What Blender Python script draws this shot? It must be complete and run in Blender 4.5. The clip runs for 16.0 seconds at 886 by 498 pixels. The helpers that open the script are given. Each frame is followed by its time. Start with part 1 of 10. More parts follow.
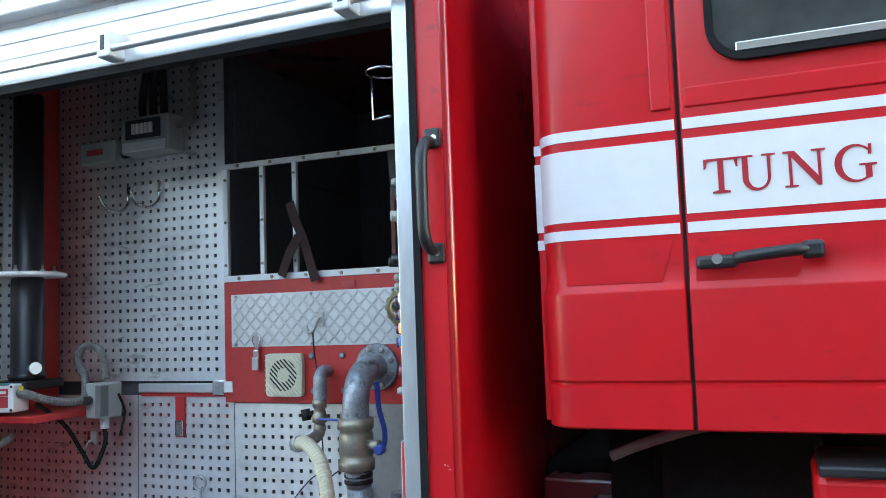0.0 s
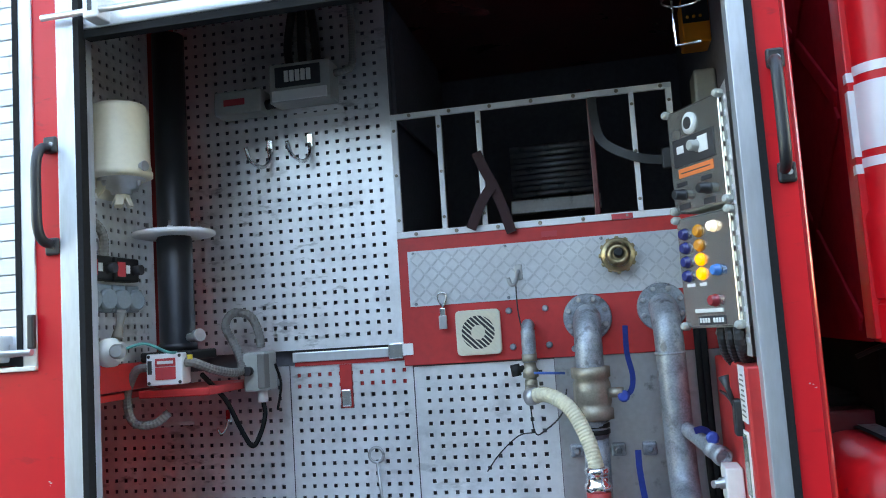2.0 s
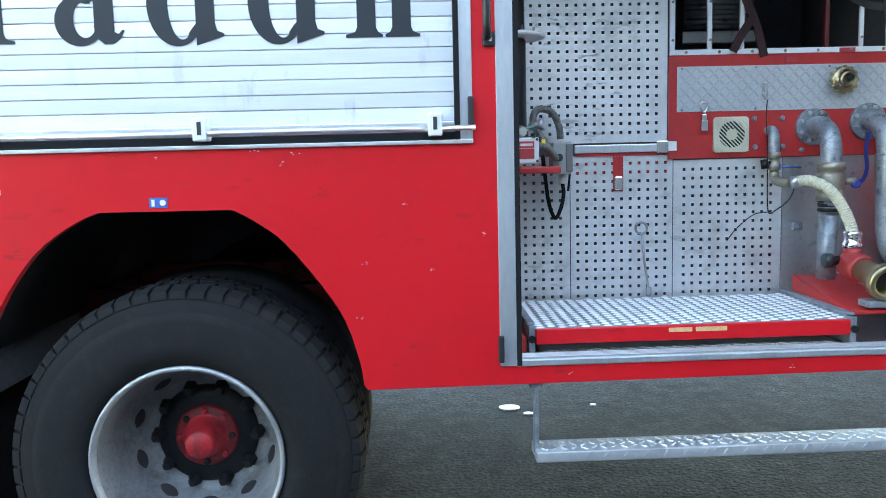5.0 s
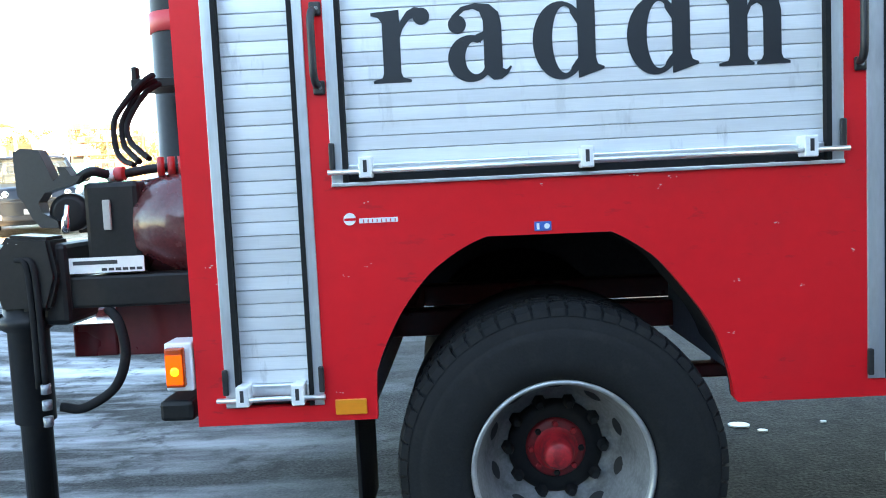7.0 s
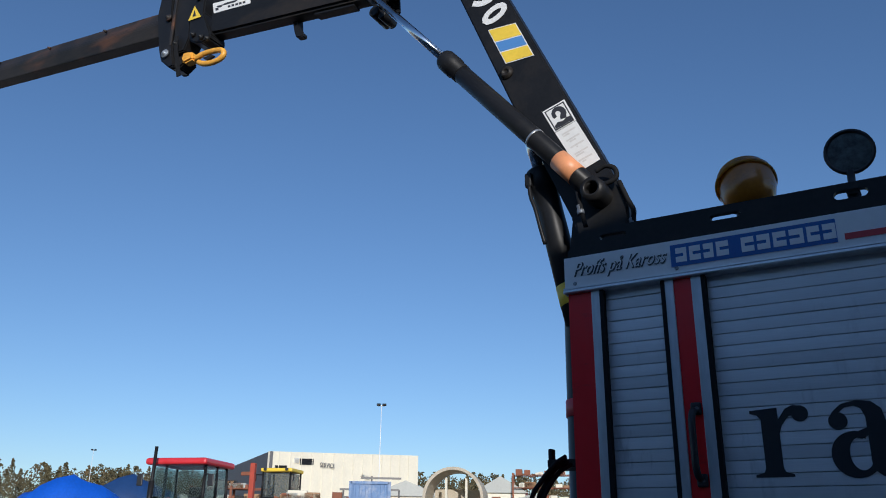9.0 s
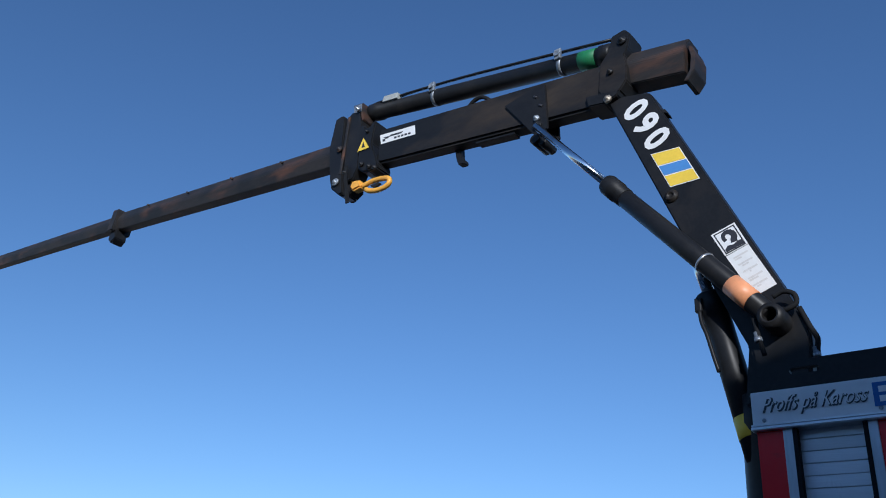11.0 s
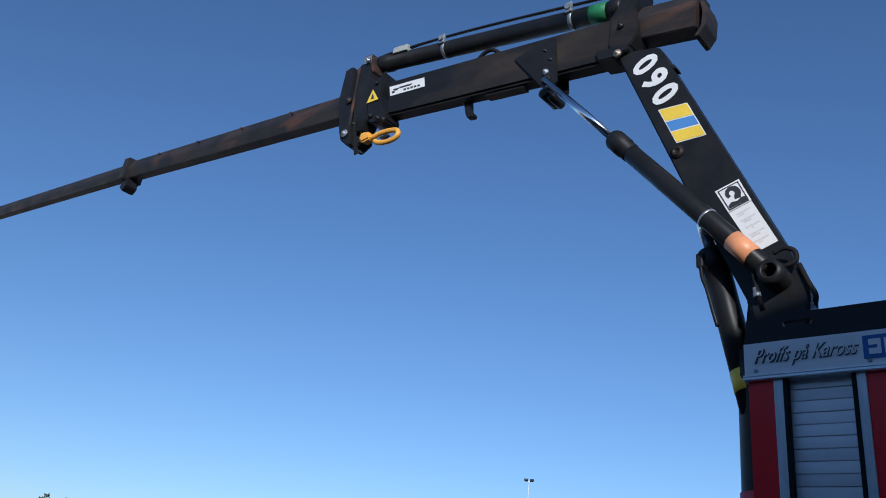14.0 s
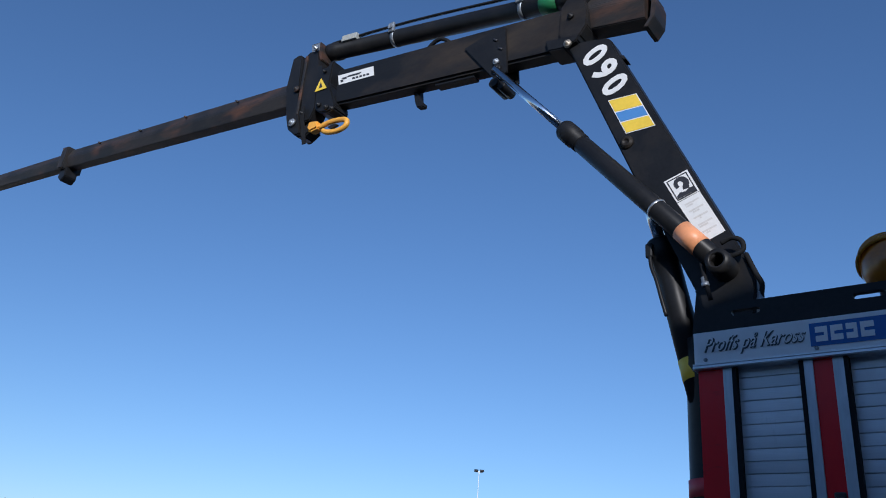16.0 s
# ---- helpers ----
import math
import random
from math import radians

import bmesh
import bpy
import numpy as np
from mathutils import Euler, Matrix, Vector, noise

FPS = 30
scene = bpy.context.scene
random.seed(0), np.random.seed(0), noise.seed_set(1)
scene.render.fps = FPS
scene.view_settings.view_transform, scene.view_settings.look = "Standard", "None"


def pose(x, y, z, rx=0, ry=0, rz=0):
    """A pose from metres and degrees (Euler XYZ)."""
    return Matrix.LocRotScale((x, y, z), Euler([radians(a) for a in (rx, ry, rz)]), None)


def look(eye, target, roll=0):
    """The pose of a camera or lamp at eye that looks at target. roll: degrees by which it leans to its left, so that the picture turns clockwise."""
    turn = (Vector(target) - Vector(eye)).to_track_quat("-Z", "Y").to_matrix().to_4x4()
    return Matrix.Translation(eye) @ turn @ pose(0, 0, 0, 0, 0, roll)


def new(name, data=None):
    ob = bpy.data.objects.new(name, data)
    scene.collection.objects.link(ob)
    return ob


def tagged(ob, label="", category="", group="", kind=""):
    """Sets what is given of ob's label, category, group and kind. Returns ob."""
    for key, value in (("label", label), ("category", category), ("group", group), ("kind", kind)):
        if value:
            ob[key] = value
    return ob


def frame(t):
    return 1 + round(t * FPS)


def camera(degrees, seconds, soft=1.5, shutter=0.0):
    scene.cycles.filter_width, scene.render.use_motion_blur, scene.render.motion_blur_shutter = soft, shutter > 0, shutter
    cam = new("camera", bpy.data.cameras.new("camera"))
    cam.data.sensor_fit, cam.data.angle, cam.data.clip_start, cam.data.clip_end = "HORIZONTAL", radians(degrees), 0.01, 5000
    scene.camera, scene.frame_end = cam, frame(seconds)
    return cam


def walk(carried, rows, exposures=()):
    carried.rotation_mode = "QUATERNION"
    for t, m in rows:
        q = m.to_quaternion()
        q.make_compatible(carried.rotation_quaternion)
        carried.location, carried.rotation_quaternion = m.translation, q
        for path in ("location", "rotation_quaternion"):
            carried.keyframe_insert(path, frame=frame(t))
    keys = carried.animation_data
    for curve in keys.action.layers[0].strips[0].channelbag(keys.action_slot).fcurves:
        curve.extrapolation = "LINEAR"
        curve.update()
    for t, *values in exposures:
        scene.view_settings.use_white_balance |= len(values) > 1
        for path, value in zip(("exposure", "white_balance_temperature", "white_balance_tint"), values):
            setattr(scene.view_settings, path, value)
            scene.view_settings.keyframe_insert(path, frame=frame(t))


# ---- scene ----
cam = camera(57.0, 16.0, soft=1.0)
PATH = [
    (0, (2.354, -1.581, 1.659), (1.599, 0.264, 1.823), -2.0),
    (0.5, (2.035, -1.623, 1.653), (1.313, 0.232, 1.842), -1.2),
    (1, (1.753, -1.741, 1.623), (1.086, 0.13, 1.855), -1.7),
    (1.5, (1.504, -1.826, 1.562), (0.951, 0.082, 1.797), -2.5),
    (2, (1.31, -1.8, 1.517), (0.921, 0.152, 1.707), -3.8),
    (2.5, (1.163, -1.821, 1.469), (0.937, 0.164, 1.553), -3.3),
    (3, (1.001, -2.003, 1.423), (0.911, -0.005, 1.373), -2.7),
    (3.5, (0.794, -2.124, 1.358), (0.825, -0.13, 1.218), -2.4),
    (4, (0.47, -2.219, 1.368), (0.558, -0.231, 1.175), -2.9),
    (4.5, (0.124, -2.368, 1.389), (0.247, -0.382, 1.188), -2.0),
    (5, (-0.273, -2.475, 1.437), (-0.206, -0.488, 1.213), -1.4),
    (5.2, (-0.396, -2.498, 1.404), (-0.389, -0.509, 1.195), -1.2),
    (7.3, (-1.313, -2.666, 1.51), (-1.402, -0.672, 1.374), -3.4),
    (7.5, (-1.291, -2.738, 1.531), (-1.473, -0.748, 1.462), -4.1),
    (8, (-1.161, -2.825, 1.49), (-1.671, -0.906, 1.732), -3.7),
    (8.5, (-1.055, -2.892, 1.549), (-1.819, -1.116, 2.065), -1.7),
    (9, (-1.024, -2.953, 1.578), (-1.984, -1.336, 2.257), 0.7),
    (9.5, (-1.004, -3.032, 1.606), (-2.077, -1.565, 2.44), 2.7),
    (10, (-1.071, -3.035, 1.636), (-2.187, -1.674, 2.586), 3.5),
    (12.5, (-1.115, -3.126, 1.584), (-2.395, -1.843, 2.429), 7.7),
    (13, (-1.058, -3.065, 1.578), (-2.329, -1.763, 2.408), 7.7),
    (13.5, (-1.057, -3.084, 1.577), (-2.305, -1.756, 2.4), 6.9),
    (14, (-1.051, -3.077, 1.572), (-2.283, -1.73, 2.389), 6.7),
    (14.5, (-1.053, -3.063, 1.574), (-2.256, -1.686, 2.384), 6.6),
    (15, (-1.069, -3.049, 1.574), (-2.239, -1.641, 2.38), 6.5),
    (15.5, (-1.08, -3.055, 1.572), (-2.229, -1.633, 2.382), 6.2),
    (16, (-1.091, -3.032, 1.588), (-2.23, -1.603, 2.399), 5.0),
]
EXPOSURES = [(0.0, 4.0, 9700, 11), (0.5, 4.1, 9600, 11), (1.0, 4.0, 9400, 11), (2.0, 4.05, 9400, 11), (3.5, 4.0, 9500, 11), (5.2, 4.1, 9200, 10), (7.3, 3.45, 8300, 7), (7.8, 2.6, 7000, 8), (8.1, 1.65, 6600, 8), (8.5, 0.72, 6200, 9), (8.6, 0.32, 6050, 10), (9.0, -0.4, 5500, 12), (9.5, -0.85, 5100, 13), (10.0, -0.5, 5000, 12), (12.5, -0.25, 5200, 12), (14.0, -0.35, 5200, 13), (16.0, -0.35, 5200, 14)]
walk(cam, [(t, look(eye, target, roll)) for t, eye, target, roll in PATH], EXPOSURES)

# ---------------------------------------------------------------- light
# the far yard rises a little towards the rear, seen from the truck
GROUND_DIR = Vector((-0.62, 0.78, 0.0))


def ground_z(x, y):
    s = (x + 1.5) * GROUND_DIR.x + (y - 1.0) * GROUND_DIR.y
    s -= 3.0
    k = min(1.0, max(0.0, (s - 0.5) / 8.5))
    return 0.68 * k * k * (3 - 2 * k) + 0.024 * (math.sqrt(max(0.0, s - 6.0) ** 2 + 4.0) - 2.0) + 0.018 * min(40.0, max(0.0, s - 26.0))


world = bpy.data.worlds.new("sky")
scene.world = world
world.use_nodes = True
SUN_ELEV, SUN_AZ = 18.0, -40.0          # degrees; azimuth from -y towards -x
sun_vec = Vector((-math.sin(radians(SUN_AZ)) * math.cos(radians(SUN_ELEV)),
                  -math.cos(radians(SUN_AZ)) * math.cos(radians(SUN_ELEV)), math.sin(radians(SUN_ELEV))))
wn = world.node_tree
sky = wn.nodes.new("ShaderNodeTexSky")
sky.sky_type, sky.sun_disc = "NISHITA", False
sky.sun_elevation, sky.sun_rotation = radians(SUN_ELEV), math.atan2(sun_vec.x, sun_vec.y)
sky.air_density, sky.dust_density, sky.ozone_density = 1.0, 0.30, 3.0
bg = wn.nodes["Background"]
wn.links.new(sky.outputs[0], bg.inputs[0])
bg.inputs[1].default_value = 0.13
sun = new("sun", bpy.data.lights.new("sun", "SUN"))
sun.data.energy, sun.data.angle, sun.data.color = 5.0, radians(0.6), (1.0, 0.87, 0.68)
sun.matrix_basis = look(sun_vec * 30, (0, 0, 0))


# ---------------------------------------------------------------- materials
def mat(name, color, rough=0.5, metal=0.0, vary=0.12, scale=6.0, bump=0.0, bump_scale=60.0, dirt=None, dirt_amount=0.0,
        dirt_scale=2.5, coat=0.0, rough_vary=0.1, stretch=(1, 1, 1), spec=0.5):
    """Principled surface with variation at two scales, optional dirt patches and fine relief."""
    m = bpy.data.materials.new(name)
    m.use_nodes = True
    nt = m.node_tree
    p = nt.nodes["Principled BSDF"]
    tc = nt.nodes.new("ShaderNodeTexCoord")
    mp = nt.nodes.new("ShaderNodeMapping")
    mp.inputs["Scale"].default_value = stretch
    geo = nt.nodes.new("ShaderNodeNewGeometry")
    nt.links.new(geo.outputs["Position"], mp.inputs["Vector"])
    n1 = nt.nodes.new("ShaderNodeTexNoise")
    n1.inputs["Scale"].default_value, n1.inputs["Detail"].default_value = scale, 6.0
    nt.links.new(mp.outputs[0], n1.inputs["Vector"])
    n2 = nt.nodes.new("ShaderNodeTexNoise")
    n2.inputs["Scale"].default_value, n2.inputs["Detail"].default_value = scale * 9, 3.0
    nt.links.new(mp.outputs[0], n2.inputs["Vector"])
    add = nt.nodes.new("ShaderNodeMath")
    add.operation = "ADD"
    nt.links.new(n1.outputs["Fac"], add.inputs[0])
    nt.links.new(n2.outputs["Fac"], add.inputs[1])
    rg = nt.nodes.new("ShaderNodeMapRange")
    rg.inputs["From Min"].default_value, rg.inputs["From Max"].default_value = 0.65, 1.35
    rg.inputs["To Min"].default_value, rg.inputs["To Max"].default_value = 1.0 - vary, 1.0 + vary
    nt.links.new(add.outputs[0], rg.inputs["Value"])
    mul = nt.nodes.new("ShaderNodeMix")
    mul.data_type, mul.blend_type = "RGBA", "MULTIPLY"
    mul.inputs["Factor"].default_value = 1.0
    mul.inputs["A"].default_value = (*color, 1)
    nt.links.new(rg.outputs[0], mul.inputs["B"])
    out = mul.outputs["Result"]
    if dirt:
        n3 = nt.nodes.new("ShaderNodeTexNoise")
        n3.inputs["Scale"].default_value, n3.inputs["Detail"].default_value, n3.inputs["Roughness"].default_value = dirt_scale, 9.0, 0.65
        nt.links.new(mp.outputs[0], n3.inputs["Vector"])
        r3 = nt.nodes.new("ShaderNodeMapRange")
        r3.inputs["From Min"].default_value, r3.inputs["From Max"].default_value = 0.5, 0.78
        r3.inputs["To Max"].default_value = dirt_amount
        nt.links.new(n3.outputs["Fac"], r3.inputs["Value"])
        mx = nt.nodes.new("ShaderNodeMix")
        mx.data_type = "RGBA"
        mx.inputs["B"].default_value = (*dirt, 1)
        nt.links.new(r3.outputs[0], mx.inputs["Factor"])
        nt.links.new(out, mx.inputs["A"])
        out = mx.outputs["Result"]
    nt.links.new(out, p.inputs["Base Color"])
    rr = nt.nodes.new("ShaderNodeMapRange")
    rr.inputs["To Min"].default_value, rr.inputs["To Max"].default_value = max(0.02, rough - rough_vary), min(1.0, rough + rough_vary)
    nt.links.new(n1.outputs["Fac"], rr.inputs["Value"])
    nt.links.new(rr.outputs[0], p.inputs["Roughness"])
    p.inputs["Metallic"].default_value = metal
    p.inputs["Coat Weight"].default_value = coat
    p.inputs["Specular IOR Level"].default_value = spec
    p.inputs["Coat Roughness"].default_value = 0.08
    if bump:
        nb = nt.nodes.new("ShaderNodeTexNoise")
        nb.inputs["Scale"].default_value, nb.inputs["Detail"].default_value = bump_scale, 4.0
        nt.links.new(mp.outputs[0], nb.inputs["Vector"])
        b = nt.nodes.new("ShaderNodeBump")
        b.inputs["Strength"].default_value, b.inputs["Distance"].default_value = bump, 0.01
        nt.links.new(nb.outputs["Fac"], b.inputs["Height"])
        nt.links.new(b.outputs[0], p.inputs["Normal"])
    return m


def glow(name, color, strength, base=(0.8, 0.3, 0.02)):
    m = bpy.data.materials.new(name)
    m.use_nodes = True
    p = m.node_tree.nodes["Principled BSDF"]
    p.inputs["Base Color"].default_value = (*base, 1)
    p.inputs["Roughness"].default_value = 0.2
    p.inputs["Emission Color"].default_value = (*color, 1)
    p.inputs["Emission Strength"].default_value = strength
    return m


def glass(name, color, rough=0.03):
    m = bpy.data.materials.new(name)
    m.use_nodes = True
    p = m.node_tree.nodes["Principled BSDF"]
    p.inputs["Base Color"].default_value = (*color, 1)
    p.inputs["Transmission Weight"].default_value = 1.0
    p.inputs["Roughness"].default_value = rough
    p.inputs["IOR"].default_value = 1.45
    return m


RED = mat("red_paint", (0.74, 0.013, 0.021), 0.36, vary=0.05, scale=2.0, coat=0.12, spec=0.3, rough_vary=0.08, dirt=(0.48, 0.03, 0.035), dirt_amount=0.3, bump=0.02, bump_scale=9)
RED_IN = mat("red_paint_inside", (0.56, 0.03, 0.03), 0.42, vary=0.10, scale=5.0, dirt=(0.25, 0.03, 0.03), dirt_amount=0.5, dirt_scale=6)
# dark red of the chassis, also used for the compartment ceiling's shade
RED_DARK = mat("dark_red_paint_and_shade", (0.13, 0.008, 0.012), 0.3, vary=0.2, scale=4, coat=0.3, dirt=(0.06, 0.03, 0.03), dirt_amount=0.6)
WHITE = mat("white_paint", (0.80, 0.81, 0.82), 0.35, vary=0.04, scale=3, coat=0.3)
SLAT = mat("slat_aluminium", (0.78, 0.80, 0.83), 0.36, metal=0.25, vary=0.05, scale=5, rough_vary=0.08, stretch=(0.3, 1, 6), dirt=(0.6, 0.62, 0.64), dirt_amount=0.35, dirt_scale=3)
ALU = mat("aluminium", (0.74, 0.76, 0.78), 0.34, metal=0.75, vary=0.07, scale=9, stretch=(1, 1, 0.2), dirt=(0.4, 0.4, 0.4), dirt_amount=0.3)
PERF = mat("perforated_aluminium", (0.86, 0.87, 0.88), 0.40, metal=0.7, vary=0.07, scale=4, dirt=(0.30, 0.30, 0.31), dirt_amount=0.55, dirt_scale=5)
TREAD = mat("tread_plate", (0.66, 0.68, 0.71), 0.34, metal=0.6, vary=0.08, scale=8, dirt=(0.45, 0.45, 0.45), dirt_amount=0.3, dirt_scale=9)
GALV = mat("galvanised_steel", (0.27, 0.30, 0.335), 0.45, metal=0.5, vary=0.38, scale=22, dirt=(0.52, 0.54, 0.56), dirt_amount=0.75, dirt_scale=26, bump=0.05, bump_scale=50)
GUIDE = mat("dull_guide_aluminium", (0.55, 0.58, 0.62), 0.42, metal=0.7, vary=0.12, scale=9, stretch=(1, 1, 0.2), dirt=(0.28, 0.29, 0.30), dirt_amount=0.5, dirt_scale=5)
# tread base: dirt, plus the shade between lugs put into its darker colour
TREADLOW = mat("tread_base_dirt_and_shade", (0.34, 0.35, 0.36), 0.45, metal=0.5, vary=0.2, scale=14, dirt=(0.16, 0.155, 0.15), dirt_amount=0.7, dirt_scale=8)
STEEL = mat("stainless_steel", (0.52, 0.53, 0.54), 0.35, metal=0.8, vary=0.1, scale=7, dirt=(0.3, 0.3, 0.3), dirt_amount=0.3)
FLOORM = mat("worn_floor_steel", (0.22, 0.22, 0.22), 0.32, metal=0.6, vary=0.2, scale=9, dirt=(0.10, 0.09, 0.08), dirt_amount=0.7, dirt_scale=7)
CHROME = mat("chrome", (0.82, 0.83, 0.85), 0.12, metal=1.0, vary=0.04, scale=20, rough_vary=0.05)
BRASS = mat("brass", (0.42, 0.33, 0.19), 0.33, metal=0.85, vary=0.15, scale=18, dirt=(0.25, 0.2, 0.12), dirt_amount=0.5, dirt_scale=20)
BRONZE = mat("old_bronze", (0.34, 0.30, 0.24), 0.45, metal=0.6, vary=0.2, scale=20, dirt=(0.16, 0.15, 0.13), dirt_amount=0.6, dirt_scale=25)
BLACK = mat("black_plastic", (0.022, 0.023, 0.026), 0.42, vary=0.15, scale=12, bump=0.03)
RUBBER = mat("rubber", (0.0145, 0.015, 0.0165), 0.8, spec=0.16, vary=0.2, scale=14, dirt=(0.020, 0.020, 0.020), dirt_amount=0.2, dirt_scale=8, bump=0.08, bump_scale=120)
BLACKP = mat("black_steel_paint", (0.014, 0.0145, 0.016), 0.42, spec=0.22, vary=0.2, scale=6, dirt=(0.05, 0.042, 0.034), dirt_amount=0.4, dirt_scale=4)
# near-black that holds the shade under the cab
UNDERSHADE = mat("undercab_shade_black", (0.011, 0.0105, 0.010), 0.9, spec=0.06, vary=0.3, scale=9, dirt=(0.03, 0.024, 0.02), dirt_amount=0.5, dirt_scale=6)
MASTM = mat("anodised_mast", (0.014, 0.016, 0.021), 0.36, metal=0.1, vary=0.12, scale=10, dirt=(0.035, 0.038, 0.042), dirt_amount=0.4, dirt_scale=9)
BOOMB = mat("dusty_black_boom", (0.013, 0.0135, 0.015), 0.5, spec=0.22, vary=0.25, scale=5, dirt=(0.10, 0.072, 0.045), dirt_amount=0.5, dirt_scale=1.5, stretch=(0.5, 1, 1.4))
RUSTY = mat("rusty_black_steel", (0.024, 0.020, 0.018), 0.6, vary=0.3, scale=5, dirt=(0.22, 0.085, 0.035), dirt_amount=0.6, dirt_scale=3.5, stretch=(0.35, 1, 1.6), bump=0.08)
CREAM = mat("cream_plastic", (0.72, 0.68, 0.55), 0.42, vary=0.05, scale=8, dirt=(0.5, 0.45, 0.34), dirt_amount=0.3)
GREYBOX = mat("grey_enclosure", (0.40, 0.41, 0.38), 0.45, vary=0.08, scale=9, dirt=(0.25, 0.25, 0.23), dirt_amount=0.4)
GREYC = mat("grey_conduit", (0.18, 0.175, 0.165), 0.55, vary=0.1, scale=20)
SOCKET = mat("blue_grey_socket", (0.19, 0.235, 0.27), 0.45, vary=0.1, scale=15)
BLUE = mat("blue_lever", (0.02, 0.06, 0.32), 0.35, vary=0.15, scale=15, coat=0.2)
BLUEST = mat("blue_sticker", (0.03, 0.12, 0.42), 0.4, vary=0.05)
YELLOW = mat("yellow_paint", (0.85, 0.60, 0.05), 0.4, vary=0.06)
ORANGE = mat("orange_plastic", (0.85, 0.26, 0.02), 0.35, vary=0.06)
PEACH = mat("orange_band", (0.85, 0.36, 0.16), 0.45, vary=0.08)
HOOKY = mat("yellow_hook_paint", (0.85, 0.42, 0.05), 0.45, vary=0.2, scale=25, dirt=(0.3, 0.15, 0.05), dirt_amount=0.4, dirt_scale=18)
# dark grey that carries the shade inside closed cavities
SHADEVOID = mat("cavity_shade_dark", (0.12, 0.12, 0.14), 0.7, vary=0.2)
MAROON = mat("maroon_strap", (0.035, 0.010, 0.013), 0.8, vary=0.2, scale=40)
STICKW = mat("white_sticker", (0.78, 0.78, 0.76), 0.5, vary=0.05)
STICKO = mat("orange_sticker", (0.85, 0.20, 0.06), 0.5, vary=0.04)
STICKR = mat("red_sticker", (0.55, 0.05, 0.06), 0.5, vary=0.05)
PRINT = mat("dark_print", (0.03, 0.03, 0.035), 0.5, vary=0.1)
AMBERGLASS = mat("amber_lens", (0.52, 0.055, 0.003), 0.15, vary=0.08, coat=0.5)
AMBER_ON = glow("amber_lamp_on", (1.0, 0.33, 0.02), 0.40)
AMBER_DIM = glow("amber_reflector_lit", (1.0, 0.10, 0.003), 0.12, (0.6, 0.08, 0.005))
BUTTON_ON = glow("yellow_button_lit", (1.0, 0.36, 0.01), 0.10)
WARM_ON = glow("white_button_lit", (1.0, 0.85, 0.6), 0.05, (0.9, 0.85, 0.7))
HOSE = mat("beige_hose", (0.66, 0.60, 0.44), 0.5, vary=0.08, scale=20, dirt=(0.4, 0.34, 0.22), dirt_amount=0.5, dirt_scale=15)
REDCAST = mat("red_cast", (0.42, 0.03, 0.03), 0.45, vary=0.15, scale=15)
CABGLASS = glass("cab_glass", (0.55, 0.62, 0.62))
LENS = mat("lamp_reflector", (0.10, 0.12, 0.125), 0.18, metal=0.5, vary=0.5, scale=45, coat=0.4)


def random_tone(m, lo, hi):
    """Lets each object of the material differ a little in tone."""
    nt = m.node_tree
    p = nt.nodes["Principled BSDF"]
    old = p.inputs["Base Color"].links[0].from_socket
    oi = nt.nodes.new("ShaderNodeObjectInfo")
    r = nt.nodes.new("ShaderNodeMapRange")
    r.inputs["To Min"].default_value, r.inputs["To Max"].default_value = lo, hi
    nt.links.new(oi.outputs["Random"], r.inputs["Value"])
    g = nt.nodes.new("ShaderNodeMix")
    g.data_type, g.blend_type = "RGBA", "MULTIPLY"
    g.inputs["Factor"].default_value = 1.0
    nt.links.new(old, g.inputs["A"])
    nt.links.new(r.outputs[0], g.inputs["B"])
    nt.links.new(g.outputs["Result"], p.inputs["Base Color"])


random_tone(SLAT, 0.86, 1.08)


